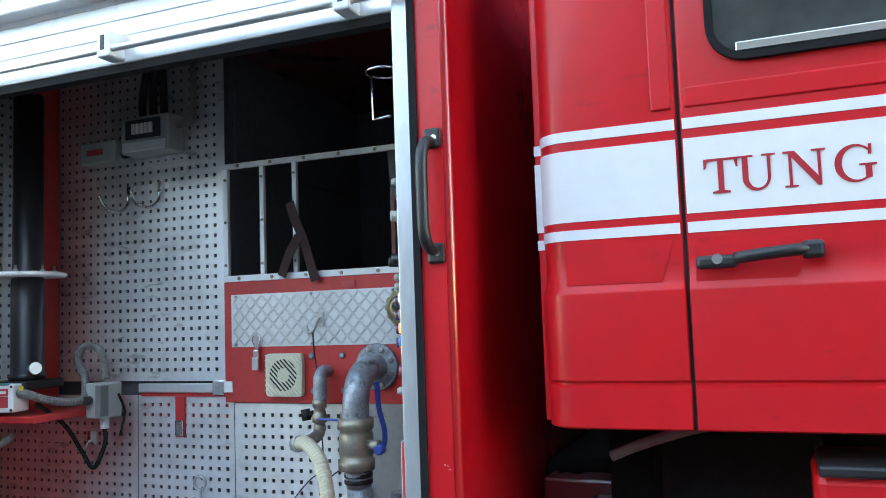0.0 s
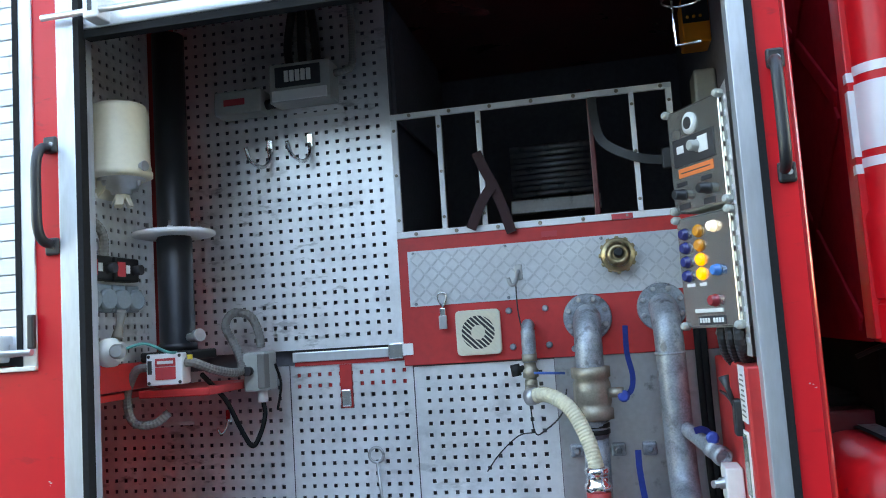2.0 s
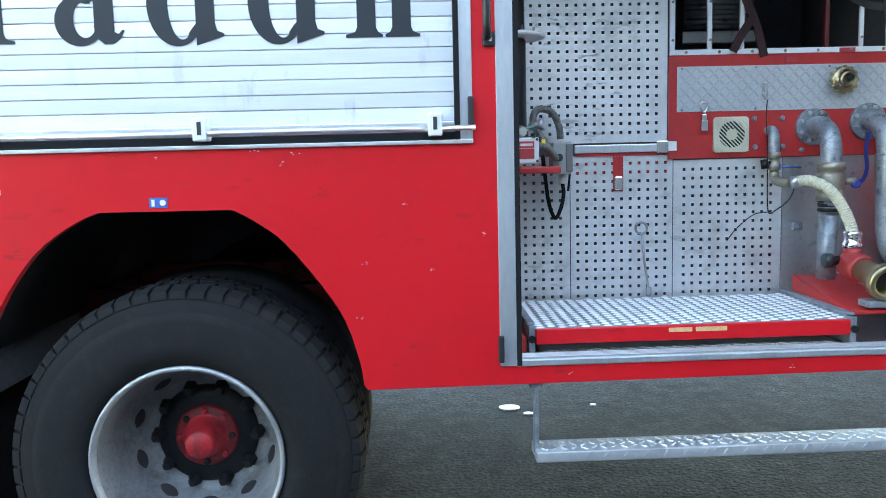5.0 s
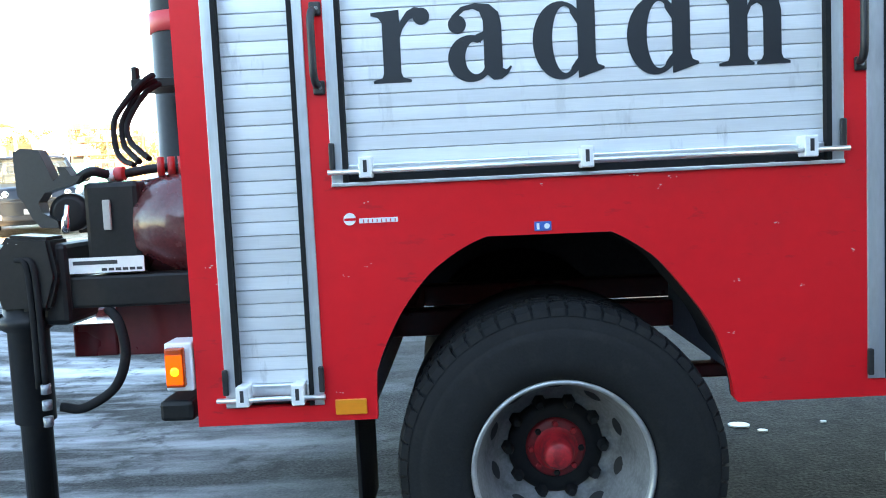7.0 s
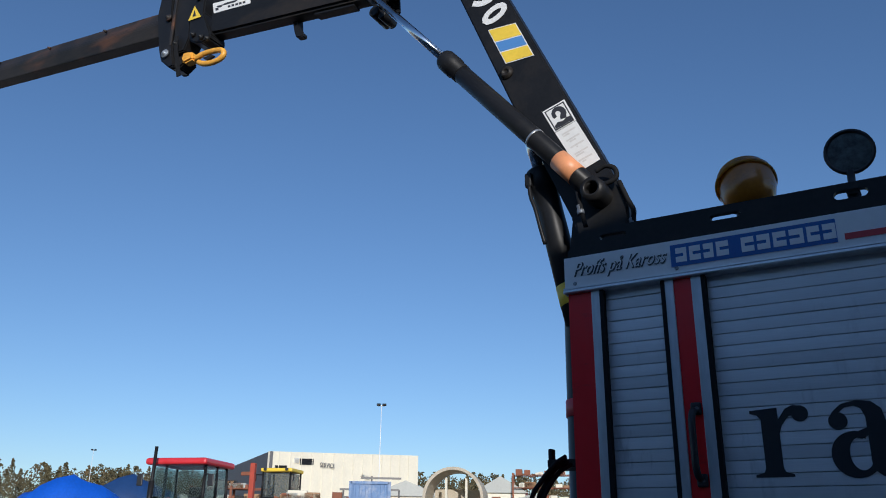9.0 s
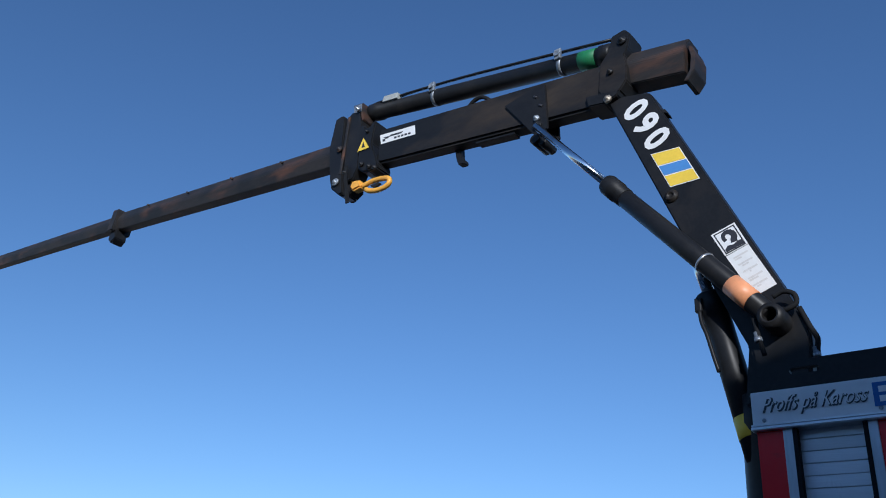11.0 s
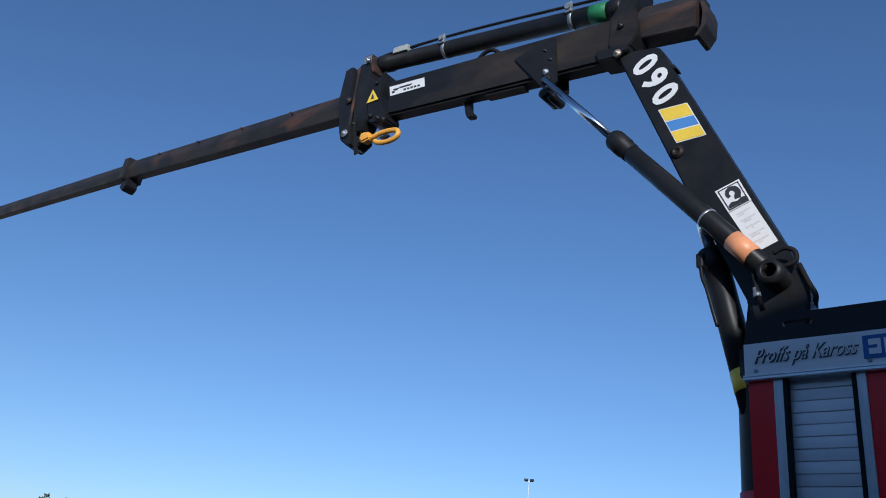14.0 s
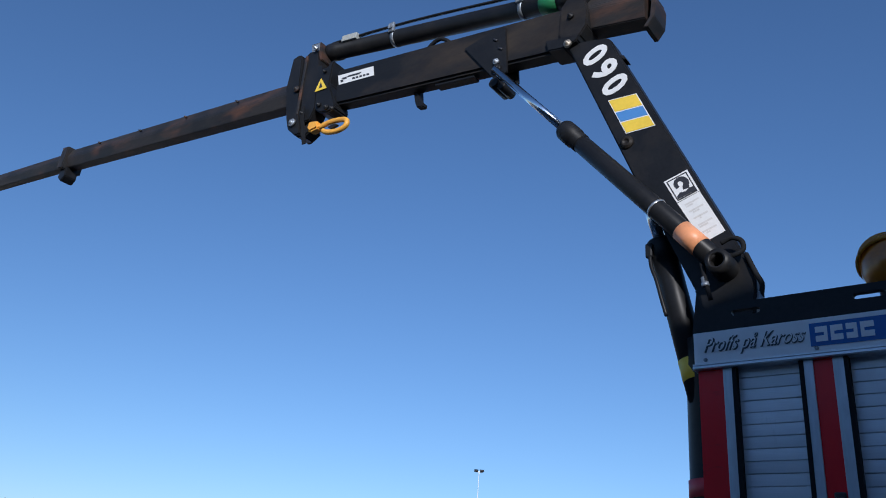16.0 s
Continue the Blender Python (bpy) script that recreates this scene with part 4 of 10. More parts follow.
prism(bm, [(2.205, 1.708)] + arc(2.225, 1.776, 0.02, 180, 90, 4) + [(2.345, 1.796), (2.365, 1.776), (2.395, 1.722), (2.385, 1.708)], CAB_Y - 0.0005, CAB_Y + 0.004)
part("handle_recess", bm, RED, door)
bm = B()
quad_box(bm, 2.135, CAB_Y - 0.0045, 2.058, 2.176, CAB_Y + 0.003, 2.99, 0.004, seg=4)
part("pressed_edge", bm, RED, cab)
bm = B()
quad_box(bm, 2.2005, CAB_Y - 0.0045, 2.058, 3.18, CAB_Y + 0.003, 2.10, 0.004, seg=4)
part("window_ledge", bm, RED, door)
bm = B()
prism(bm, [(1.945, 1.795), (2.164, 1.795), (2.140, 1.712), (1.945, 1.712)], CAB_Y - 0.0015, CAB_Y + 0.004, 0.0006)
part("quarter_recess", bm, RED, cab)
# side window
bm = B()
win = arc(2.325, 2.212, 0.06, 180, 270, 8) + [(3.05, 2.152), (3.05, 2.9), (2.265, 2.9)]
outer = arc(2.325, 2.212, 0.075, 180, 270, 8) + [(3.07, 2.137), (3.07, 2.92), (2.25, 2.92)]
sheet(bm, outer, [win], CAB_Y - 0.016, CAB_Y - 0.002)
w = part("window", bm, RUBBER, cab, "cab side window in a black rubber seal")
bm = B()
prism(bm, win, CAB_Y - 0.008, CAB_Y - 0.003)
WINM = mat("dark_window_glass", (0.05, 0.06, 0.06), 0.05, vary=0.3, scale=2, rough_vary=0.02)
part("pane", bm, WINM, w, "dark reflecting pane")
# chromed bar standing in for the pale reflection low in the pane
part("window_reflection_strip", bm_box(2.305, CAB_Y - 0.013, 2.154, 3.05, CAB_Y - 0.0085, 2.173, bevel=0.002), CHROME, w, "bright strip in place of a reflection")
# door handle
dh = part("door_handle", bm_box(2.208, CAB_Y - 0.035, 1.732, 2.285, CAB_Y - 0.008, 1.758, bevel=0.008), BLACK, door, "black door handle with a lock")
bm = B()
tube(bm, smooth_path([(2.28, CAB_Y - 0.03, 1.750), (2.33, CAB_Y - 0.045, 1.754), (2.38, CAB_Y - 0.042, 1.758), (2.405, CAB_Y - 0.03, 1.760)], 4), 0.012, 10)
quad_box(bm, 2.397, CAB_Y - 0.04, 1.742, 2.437, CAB_Y - 0.006, 1.776, 0.008)
part("pull", bm, BLACK, dh)
bm = B()
cyl(bm, (2.248, CAB_Y - 0.036, 1.750), (2.248, CAB_Y - 0.0345, 1.750), 0.010)
part("lock", bm, CHROME, dh)
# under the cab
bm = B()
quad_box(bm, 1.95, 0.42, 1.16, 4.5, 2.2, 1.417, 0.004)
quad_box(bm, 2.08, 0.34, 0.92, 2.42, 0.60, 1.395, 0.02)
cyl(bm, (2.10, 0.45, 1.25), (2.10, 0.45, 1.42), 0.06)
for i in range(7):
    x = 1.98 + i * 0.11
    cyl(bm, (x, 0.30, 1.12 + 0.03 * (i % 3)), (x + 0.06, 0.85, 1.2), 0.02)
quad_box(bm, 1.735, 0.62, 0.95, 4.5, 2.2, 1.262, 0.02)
part("engine_bay", bm, UNDERSHADE, truck, "machinery blocks under the cab, shade in their dark colour")["kind"] = "stuff"
bm = B()
tube(bm, smooth_path([(1.90, 0.42, 1.375), (1.96, 0.40, 1.40), (2.05, 0.42, 1.405), (2.2, 0.5, 1.40)], 5), 0.006, 8)
part("cable", bm, BLACKP, truck)
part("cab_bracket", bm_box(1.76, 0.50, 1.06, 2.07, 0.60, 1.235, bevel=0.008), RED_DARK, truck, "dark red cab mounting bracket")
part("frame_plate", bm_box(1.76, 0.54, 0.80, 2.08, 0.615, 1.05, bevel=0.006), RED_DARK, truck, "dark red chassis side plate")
for x, z in ((1.84, 0.93), (1.93, 0.90), (2.01, 0.96)):
    part("frame_bolt", bm_lathe((x, 0.54, z), (0, -1, 0), [(0, 0.022), (0.012, 0.022), (0.014, 0.012)], 10), BLACKP, truck)
bm = B()
tube(bm, smooth_path([(1.98, 0.30, 1.33), (2.05, 0.29, 1.36), (2.18, 0.29, 1.40), (2.28, 0.33, 1.405)], 5), 0.012, 8)
part("cable", bm, GREYC, truck)
part("entry_step", bm_box(2.392, 0.10, 0.90, 3.1, 0.55, 1.345, bevel=0.02), RED, truck)
part("step_tread", bm_box(2.400, 0.085, 1.340, 3.1, 0.30, 1.362, bevel=0.006), BLACK, truck)
# exhaust stack behind the cab, and a slotted plate on the far side
SOOT = mat("sooty_steel", (0.085, 0.075, 0.072), 0.36, metal=0.5, vary=0.2, scale=7, dirt=(0.03, 0.028, 0.027), dirt_amount=0.6, dirt_scale=4)
bm = B()
lathe(bm, (1.782, 1.46, 1.36), (0, 0, 1), [(0, 0.043), (0.45, 0.043), (0.455, 0.047), (0.49, 0.047), (0.495, 0.041), (1.17, 0.041), (1.175, 0.045), (1.20, 0.045), (1.205, 0.036), (1.24, 0.036), (1.245, 0.030), (1.33, 0.028)], 28)
ex = part("exhaust_pipe", bm, SOOT, truck, "sooty upright exhaust pipe behind the cab")
bm = B()
tube(bm, smooth_path([(1.740, 1.46, 1.335), (1.80, 1.46, 1.33), (2.0, 1.44, 1.31), (2.3, 1.40, 1.25)], 5), 0.055, 18)
part("exhaust_elbow", bm, BLACKP, ex)
bm = B()
prism(bm, [(1.745, 2.60), (1.765, 2.585), (1.815, 2.66), (1.80, 2.70), (1.765, 2.69)], 1.448, 1.472, 0.006)
part("rain_flap", bm, STEEL, ex, "pale rain flap")
shield = part("slotted_plate", bm_box(1.655, 2.448, 1.72, 1.668, 2.456, 2.56), BLACKP, truck, "black slotted plate on the far side")
for x in (1.6945, 1.7245):
    part("plate_rail", bm_box(x - 0.005, 2.448, 1.72, x + 0.005, 2.456, 2.56), BLACKP, shield)
part("plate_edge", bm_box(1.735, 2.448, 1.72, 1.765, 2.456, 2.56), BLACKP, shield)
for i in range(23):
    z = 1.72 + i * 0.0375
    part("plate_bar", bm_box(1.6685, 2.4485, z, 1.7345, 2.4555, z + 0.019), BLACKP, shield)
# red tank with straps
bm = B()
quad_box(bm, 1.772, 0.10, 0.60, 3.3, 0.72, 1.185, 0.11, seg=8)
for f in bm.faces:
    f.smooth = True
tank = part("tank", bm, RED, truck, "red side tank held by a steel strap")
soften(tank, 30)
bm = B()
prof = [(0.72, 0.59), (0.23, 0.587), (0.15, 0.60), (0.10, 0.65), (0.086, 0.72), (0.086, 1.06), (0.10, 1.13), (0.15, 1.185), (0.23, 1.198), (0.72, 1.198)]
a = [bm.verts.new((1.905, y, z)) for y, z in prof]
b = [bm.verts.new((1.965, y, z)) for y, z in prof]
for i in range(len(prof) - 1):
    bm.faces.new((a[i], a[i + 1], b[i + 1], b[i])).smooth = True
part("strap", bm, GALV, tank, "grey steel strap")
bm = B()
prof2 = [(y + 0.004, z + (0.003 if z < 0.9 else -0.003)) for y, z in prof]
a = [bm.verts.new((1.893, y, z)) for y, z in prof2]
b = [bm.verts.new((1.977, y, z)) for y, z in prof2]
for i in range(len(prof) - 1):
    bm.faces.new((a[i], a[i + 1], b[i + 1], b[i])).smooth = True
part("strap_pad", bm, RUBBER, tank)
bm = B()
lathe(bm, (1.99, 0.26, 1.184), (0, 0, 1), [(0, 0.052), (0.018, 0.052), (0.026, 0.046), (0.028, 0.0)], 24)
part("filler_cap", bm, GALV, tank, "grey filler cap")
bm = B()
quad_box(bm, 1.90, 0.20, 0.52, 1.97, 0.60, 0.60, 0.01)
cyl(bm, (1.935, 0.13, 0.50), (1.935, 0.13, 0.60), 0.022)
part("tank_bracket", bm, BLACKP, tank)

# folding step below the sill
step = thing("folding_step", "bare aluminium folding step hung below the sill", "step", (0.1, 0, 0.47))
bm = B()
quad_box(bm, 0.09, -0.005, 0.470, 1.66, 0.11, 0.505, 0.004)
part("tread", bm, TREAD, step)
bm = B()
for i in range(48):
    for j in range(3):
        m = Matrix.Translation((0.12 + i * 0.032, 0.02 + j * 0.032 + 0.008 * (i % 2), 0.505)) @ Matrix.Rotation(radians(45 if (i + j) % 2 else -45), 4, "Z")
        quad_box(bm, -0.011, -0.003, -0.001, 0.011, 0.003, 0.003, m=m)
for i in range(48):
    m = Matrix.Translation((0.12 + i * 0.032, -0.005, 0.488)) @ Matrix.Rotation(radians(45 if i % 2 else -45), 4, "Y")
    quad_box(bm, -0.011, -0.002, -0.003, 0.011, 0.001, 0.003, m=m)
part("tread_relief", bm, TREAD, step)["kind"] = "stuff"
for x in (0.088, 1.648):
    bm = B()
    quad_box(bm, x, 0.03, 0.49, x + 0.016, 0.055, 0.745, 0.003)
    quad_box(bm, x - 0.012, 0.015, 0.70, x + 0.028, 0.07, 0.733, 0.004)
    part("hanger", bm, GALV, step)

# ---------------------------------------------------------------- loading crane behind the body
crane = thing("loading_crane", "black hydraulic loading crane with extended boom behind the truck body", "crane", (-2.55, 1.2, 0))
CY = 1.2
FACE = 1.08        # front face of the booms


def to_y(x, z, y):
    """Moves a place of the booms' front face along a line from the yard to another depth."""
    f = (y + 3.077) / (FACE + 3.077)
    return (-1.051 + (x + 1.051) * f, 1.572 + (z - 1.572) * f)


def at_y(x, z, y):
    a, b = to_y(x, z, y)
    return Vector((a, y, b))


def crane_plate(name, pts, y0, y1, material, parent, bevel=0.008, label=""):
    """A plate of the crane, cut to an outline in x and z."""
    bm = B()
    prism(bm, pts, y0, y1, bevel)
    return part(name, bm, material, parent, label)


def hex_beam(p, q, h0, h1, w, rise=0.05):
    """A six-sided boom section from p to q, with a ridge along each side."""
    p, q = Vector(p), Vector(q)
    d = (q - p).normalized()
    n = Vector((-d.z, 0, d.x))
    if n.z < 0:
        n = -n
    bm = B()
    rows = []
    for c, h in ((p, h0), (q, h1)):
        k = h / h0
        ring = [(-0.30, 0.5), (-0.5, rise), (-0.5, rise - 0.12), (-0.30, -0.5), (0.30, -0.5), (0.5, rise - 0.12), (0.5, rise), (0.30, 0.5)]
        rows.append([bm.verts.new(c + Vector((0, a * w * k, 0)) + n * (b * h)) for a, b in ring])
    for i in range(8):
        bm.faces.new((rows[0][i], rows[0][(i + 1) % 8], rows[1][(i + 1) % 8], rows[1][i]))
    bm.faces.new(rows[0])
    bm.faces.new(rows[1][::-1])
    bmesh.ops.recalc_face_normals(bm, faces=bm.faces)
    bmesh.ops.bevel(bm, geom=bm.edges[:], offset=0.006, segments=2, affect="EDGES")
    return bm


def pin_head(x, z, r, y, material, parent):
    xx, zz = to_y(x, z, y)
    part("pin_head", bm_lathe((xx, y + 0.004, zz), (0, -1, 0), [(0, r), (0.018, r), (0.022, r * 0.85), (0.022, r * 0.5), (0.036, r * 0.45), (0.037, 0.0)], 14), material, parent, "steel pin head")


bm = B()
lathe(bm, (-2.565, 1.25, 0.86), (0, 0, 1), [(0, 0.24), (0.55, 0.24), (0.60, 0.15), (2.0, 0.138), (2.05, 0.155), (2.20, 0.15)], 28)
part("column", bm, BLACKP, crane, "black slewing column")

# base boom with a broad foot
bm = B()
prism(bm, [(-2.62, 2.98), (-2.30, 2.98), (-2.248, 3.20), (-2.248, 3.352), (-2.341, 3.574), (-3.010, 5.065), (-3.023, 5.094), (-3.070, 5.215), (-3.102, 5.254), (-3.30, 5.30), (-3.40, 5.275), (-2.939, 4.147), (-2.575, 3.304)], FACE, CY + 0.02, 0.010)
base_boom = part("base_boom", bm, BLACKP, crane, "black base boom with number, flag sticker and label")
crane_plate("foot_cheek", [(-2.555, 3.0), (-2.30, 3.0), (-2.262, 3.22), (-2.262, 3.345), (-2.315, 3.48), (-2.40, 3.50), (-2.52, 3.42), (-2.545, 3.30)], FACE - 0.014, FACE + 0.002, BLACKP, base_boom, 0.004)
crane_plate("edge_strip", [(-3.02, 5.085), (-2.99, 5.075), (-2.975, 5.035), (-3.005, 5.05)], FACE + 0.02, FACE + 0.10, BLACKP, base_boom, 0.003)

# inner boom
bm = B()
prism(bm, [(-5.76, 5.985), (-5.745, 5.605), (-5.60, 5.582), (-3.43, 5.280), (-3.36, 5.34), (-3.40, 5.640), (-3.46, 5.662)], FACE, CY + 0.02, 0.020)
inner_boom = part("inner_boom", bm, BOOMB, crane, "dusty black inner boom")
crane_plate("underside_rib", [(-4.62, 5.435), (-4.24, 5.382), (-4.24, 5.362), (-4.62, 5.415)], FACE + 0.03, CY - 0.01, BLACKP, inner_boom, 0.003)
# knuckle: cheek plate, slide block and pins
crane_plate("knuckle_bracket", [(-3.455, 5.645), (-3.385, 5.735), (-3.360, 5.860), (-3.255, 5.880), (-3.205, 5.815), (-3.232, 5.700), (-3.262, 5.640), (-3.240, 5.540), (-3.248, 5.411), (-3.301, 5.338), (-3.420, 5.300), (-3.470, 5.400)], FACE - 0.026, CY + 0.040, BOOMB, inner_boom)
crane_plate("knuckle_shoe", [(-3.575, 5.392), (-3.415, 5.365), (-3.300, 5.335), (-3.318, 5.300), (-3.415, 5.268), (-3.550, 5.292)], FACE - 0.034, CY + 0.045, BLACKP, inner_boom)
pin_head(-3.385, 5.555, 0.024, FACE - 0.028, BLACKP, inner_boom)
pin_head(-3.405, 5.318, 0.030, FACE - 0.036, BRONZE, inner_boom)
pin_head(-3.285, 5.800, 0.036, FACE - 0.028, BLACKP, inner_boom)
# rusty tail of the extension beyond the knuckle
tail = part("boom_tail", hex_beam(at_y(-3.42, 5.490, CY), at_y(-2.775, 5.372, CY), 0.270, 0.272, 0.24, 0.10), RUSTY, crane, "rusty six-sided tail of the boom")
crane_plate("tail_lip", [to_y(x, z, CY - 0.10) for x, z in ((-2.800, 5.52), (-2.772, 5.512), (-2.752, 5.43), (-2.764, 5.30), (-2.815, 5.232), (-2.845, 5.236), (-2.795, 5.31), (-2.783, 5.42))], CY - 0.095, CY + 0.095, RUSTY, tail, 0.004)
# bracket of the knuckle cylinder
crane_plate("cylinder_bracket", [(-4.317, 5.630), (-4.10, 5.680), (-3.985, 5.696), (-3.936, 5.680), (-3.915, 5.46), (-3.899, 5.255), (-4.006, 5.225), (-4.060, 5.290)], FACE - 0.020, FACE + 0.003, BLACKP, inner_boom, 0.004)
crane_plate("cylinder_bracket", [(-4.317, 5.630), (-4.10, 5.680), (-3.985, 5.696), (-3.936, 5.680), (-3.915, 5.46), (-3.899, 5.255), (-4.006, 5.225), (-4.060, 5.290)], CY + 0.022, CY + 0.044, BLACKP, inner_boom, 0.004)
for a, b in (((-4.035, 5.60), (-4.000, 5.575)), ((-3.985, 5.50), (-3.950, 5.475))):
    bm = B()
    tube(bm, [(a[0], FACE - 0.022, a[1]), (b[0], FACE - 0.022, b[1])], 0.010, 6)
    part("slot", bm, PRINT, inner_boom)
pin_head(-4.012, 5.395, 0.026, FACE - 0.022, GALV, inner_boom)
pin_head(-4.005, 5.325, 0.040, FACE - 0.022, BLACKP, inner_boom)
bm = B()
cyl(bm, (-4.01, FACE - 0.03, 5.195), (-4.01, CY + 0.045, 5.195), 0.042, seg=16, bevel=0.006)
cyl(bm, (-3.955, FACE - 0.01, 5.165), (-3.955, CY + 0.03, 5.165), 0.036, seg=16, bevel=0.006)
part("rod_eye", bm, BLACKP, inner_boom)

# extension cylinder on top
E0, E1 = Vector((-3.42, CY, 5.828)), Vector((-6.10, CY, 6.368))
EDIR = (E1 - E0).normalized()
bm = B()
lathe(bm, E0, E1 - E0, [(0.0, 0.070), (0.02, 0.086), (0.10, 0.086), (0.105, 0.076), (2.52, 0.076), (2.525, 0.086), (2.66, 0.086), (2.68, 0.060)], 24)
exc = part("extension_cylinder", bm, BLACKP, crane, "black extension cylinder on top of the boom")
bm = B()
lathe(bm, E0 + EDIR * 0.13, EDIR, [(0, 0.0765), (0.001, 0.0785), (0.15, 0.0785), (0.151, 0.0765)], 24)
part("green_band", bm, mat("green_band", (0.03, 0.20, 0.07), 0.5, vary=0.2, scale=12, dirt=(0.03, 0.04, 0.03), dirt_amount=0.6, dirt_scale=12), exc, "green band")

# boom head: two upright plates, a collar and the cylinder's lug
crane_plate("boom_head", [(-6.386, 6.326), (-6.300, 6.345), (-6.255, 6.310), (-6.217, 5.894), (-6.150, 5.560), (-6.110, 5.400), (-6.165, 5.395), (-6.285, 5.500), (-6.330, 5.620), (-6.414, 5.992)], CY - 0.15, CY + 0.045, BLACKP, crane, 0.010, "boom head plate with pins")
crane_plate("boom_head", [(-6.235, 6.275), (-6.165, 6.330), (-6.060, 6.310), (-6.005, 6.150), (-5.985, 5.900), (-5.965, 5.640), (-6.015, 5.520), (-6.120, 5.520), (-6.190, 5.850)], FACE - 0.020, CY + 0.02, BLACKP, crane, 0.010)
crane_plate("boom_collar", [(-6.010, 6.105), (-5.945, 6.090), (-5.925, 6.045), (-5.865, 6.035), (-5.825, 6.090), (-5.795, 6.080), (-5.808, 5.829), (-5.690, 5.570), (-5.700, 5.530), (-5.785, 5.515), (-5.880, 5.545), (-5.950, 5.600), (-5.985, 5.850)], FACE - 0.035, CY + 0.03, BLACKP, crane, 0.012)
crane_plate("cylinder_lug", [(-6.175, 6.425), (-6.040, 6.405), (-6.000, 6.190), (-6.040, 6.170), (-6.060, 6.280), (-6.140, 6.280)], FACE - 0.01, CY + 0.03, RUSTY, crane, 0.006)
crane_plate("lug_cover", [(-6.165, 6.415), (-6.050, 6.398), (-6.045, 6.300), (-6.150, 6.310)], CY - 0.132, CY - 0.112, GALV, crane, 0.004, "pale galvanised cover plate")
for x, z, r, m in ((-6.105, 6.355, 0.026, STEEL), (-6.262, 5.575, 0.040, GALV), (-6.285, 5.955, 0.034, RUSTY), (-6.145, 5.640, 0.022, BLACKP), (-5.935, 5.660, 0.024, BLACKP), (-5.830, 5.600, 0.026, BLACKP), (-5.925, 6.020, 0.016, BLACKP), (-5.75, 5.560, 0.020, RUSTY)):
    pin_head(x, z, r, CY - 0.158, m, crane)
part("head_weld", bm_box(-6.20, CY - 0.155, 5.62, -6.17, CY - 0.138, 6.28, bevel=0.004), RUSTY, crane)

# extensions
O0, O1, O2, O3 = Vector((-6.30, CY, 5.965)), Vector((-10.65, CY, 6.468)), Vector((-16.2, CY, 7.045)), Vector((-21.5, CY, 7.59))
part("outer_boom", hex_beam(O0, O1, 0.262, 0.250, 0.20), RUSTY, crane, "rust-streaked outer boom")
part("middle_boom", hex_beam(O1, O2, 0.215, 0.205, 0.16), RUSTY, crane, "rust-streaked middle boom section")
part("boom_tip", hex_beam(O2, O3, 0.165, 0.155, 0.12), RUSTY, crane, "thin outermost boom")
for c, h, w in ((O1, 0.30, 0.13), (O2, 0.235, 0.10)):
    crane_plate("boom_collar", [(c.x - 0.07, c.z - h * 0.52), (c.x + 0.06, c.z - h * 0.56), (c.x + 0.09, c.z + h * 0.46), (c.x - 0.05, c.z + h * 0.52)], CY - w, CY + w, RUSTY, crane, 0.012)
crane_plate("stop_lug", [(-10.70, 6.36), (-10.58, 6.36), (-10.55, 6.20), (-10.63, 6.14), (-10.72, 6.21)], CY - 0.08, CY + 0.08, BLACKP, crane, 0.01)
for i in range(4):
    f = 0.2 + 0.2 * i
    c = O0.lerp(O1, f)
    pin_head(c.x, c.z + 0.05, 0.014, CY - 0.105, RUSTY, crane)

# knuckle cylinder in front of the base boom
CF = 0.98
K0, K1, K2 = Vector((-3.950, CF, 5.240)), Vector((-3.345, CF, 4.522)), Vector((-2.415, CF, 3.416))
KDIR = (K2 - K1).normalized()
bm = B()
cyl(bm, K1, K2, 0.060, seg=28, bevel=0.008)
kc = part("knuckle_cylinder", bm, BLACKP, crane, "black hydraulic cylinder with an orange band")
bm = B()
cyl(bm, K0, K1, 0.028, seg=20)
part("piston_rod", bm, CHROME, kc, "chromed piston rod")
bm = B()
lathe(bm, K1 - KDIR * 0.03, KDIR, [(0, 0.040), (0.0, 0.062), (0.02, 0.070), (0.13, 0.070), (0.135, 0.064), (0.20, 0.064), (0.205, 0.060)], 28)
part("cylinder_head", bm, BOOMB, kc)
bm = B()
cyl(bm, K1.lerp(K2, 0.80), K1.lerp(K2, 0.915), 0.0625, seg=28)
part("orange_band", bm, PEACH, kc, "orange band")
bm = B()
lathe(bm, K1.lerp(K2, 0.64), KDIR, [(0, 0.061), (0.002, 0.0635), (0.014, 0.0635), (0.016, 0.061)], 28)
part("cylinder_ring", bm, STEEL, kc, "bright hose clamp")
PIN = Vector((-2.396, CF - 0.07, 3.396))
bm = B()
lathe(bm, PIN, (0, 1, 0), [(0.012, 0.036), (0.0, 0.040), (0.0, 0.050), (0.008, 0.055), (0.010, 0.066), (0.05, 0.070), (0.19, 0.070)], 32, False)
lathe(bm, PIN + Vector((0, 0.012, 0)), (0, 1, 0), [(0, 0.036), (0.12, 0.035), (0.121, 0.0)], 32, False)
part("cylinder_pin", bm, BLACKP, kc, "hollow pin")
# lift cylinder beside the base boom
L0, L1 = Vector((-2.812, CY, 3.70)), Vector((-2.585, CY, 2.62))
LDIR = (L1 - L0).normalized()
bm = B()
lathe(bm, L0, LDIR, [(0, 0.045), (0.0, 0.086), (0.012, 0.092), (0.13, 0.092), (0.14, 0.078), (0.30, 0.076), (1.10, 0.076)], 28)
lc = part("lift_cylinder", bm, BLACKP, crane, "black lift cylinder with a yellow band")
bm = B()
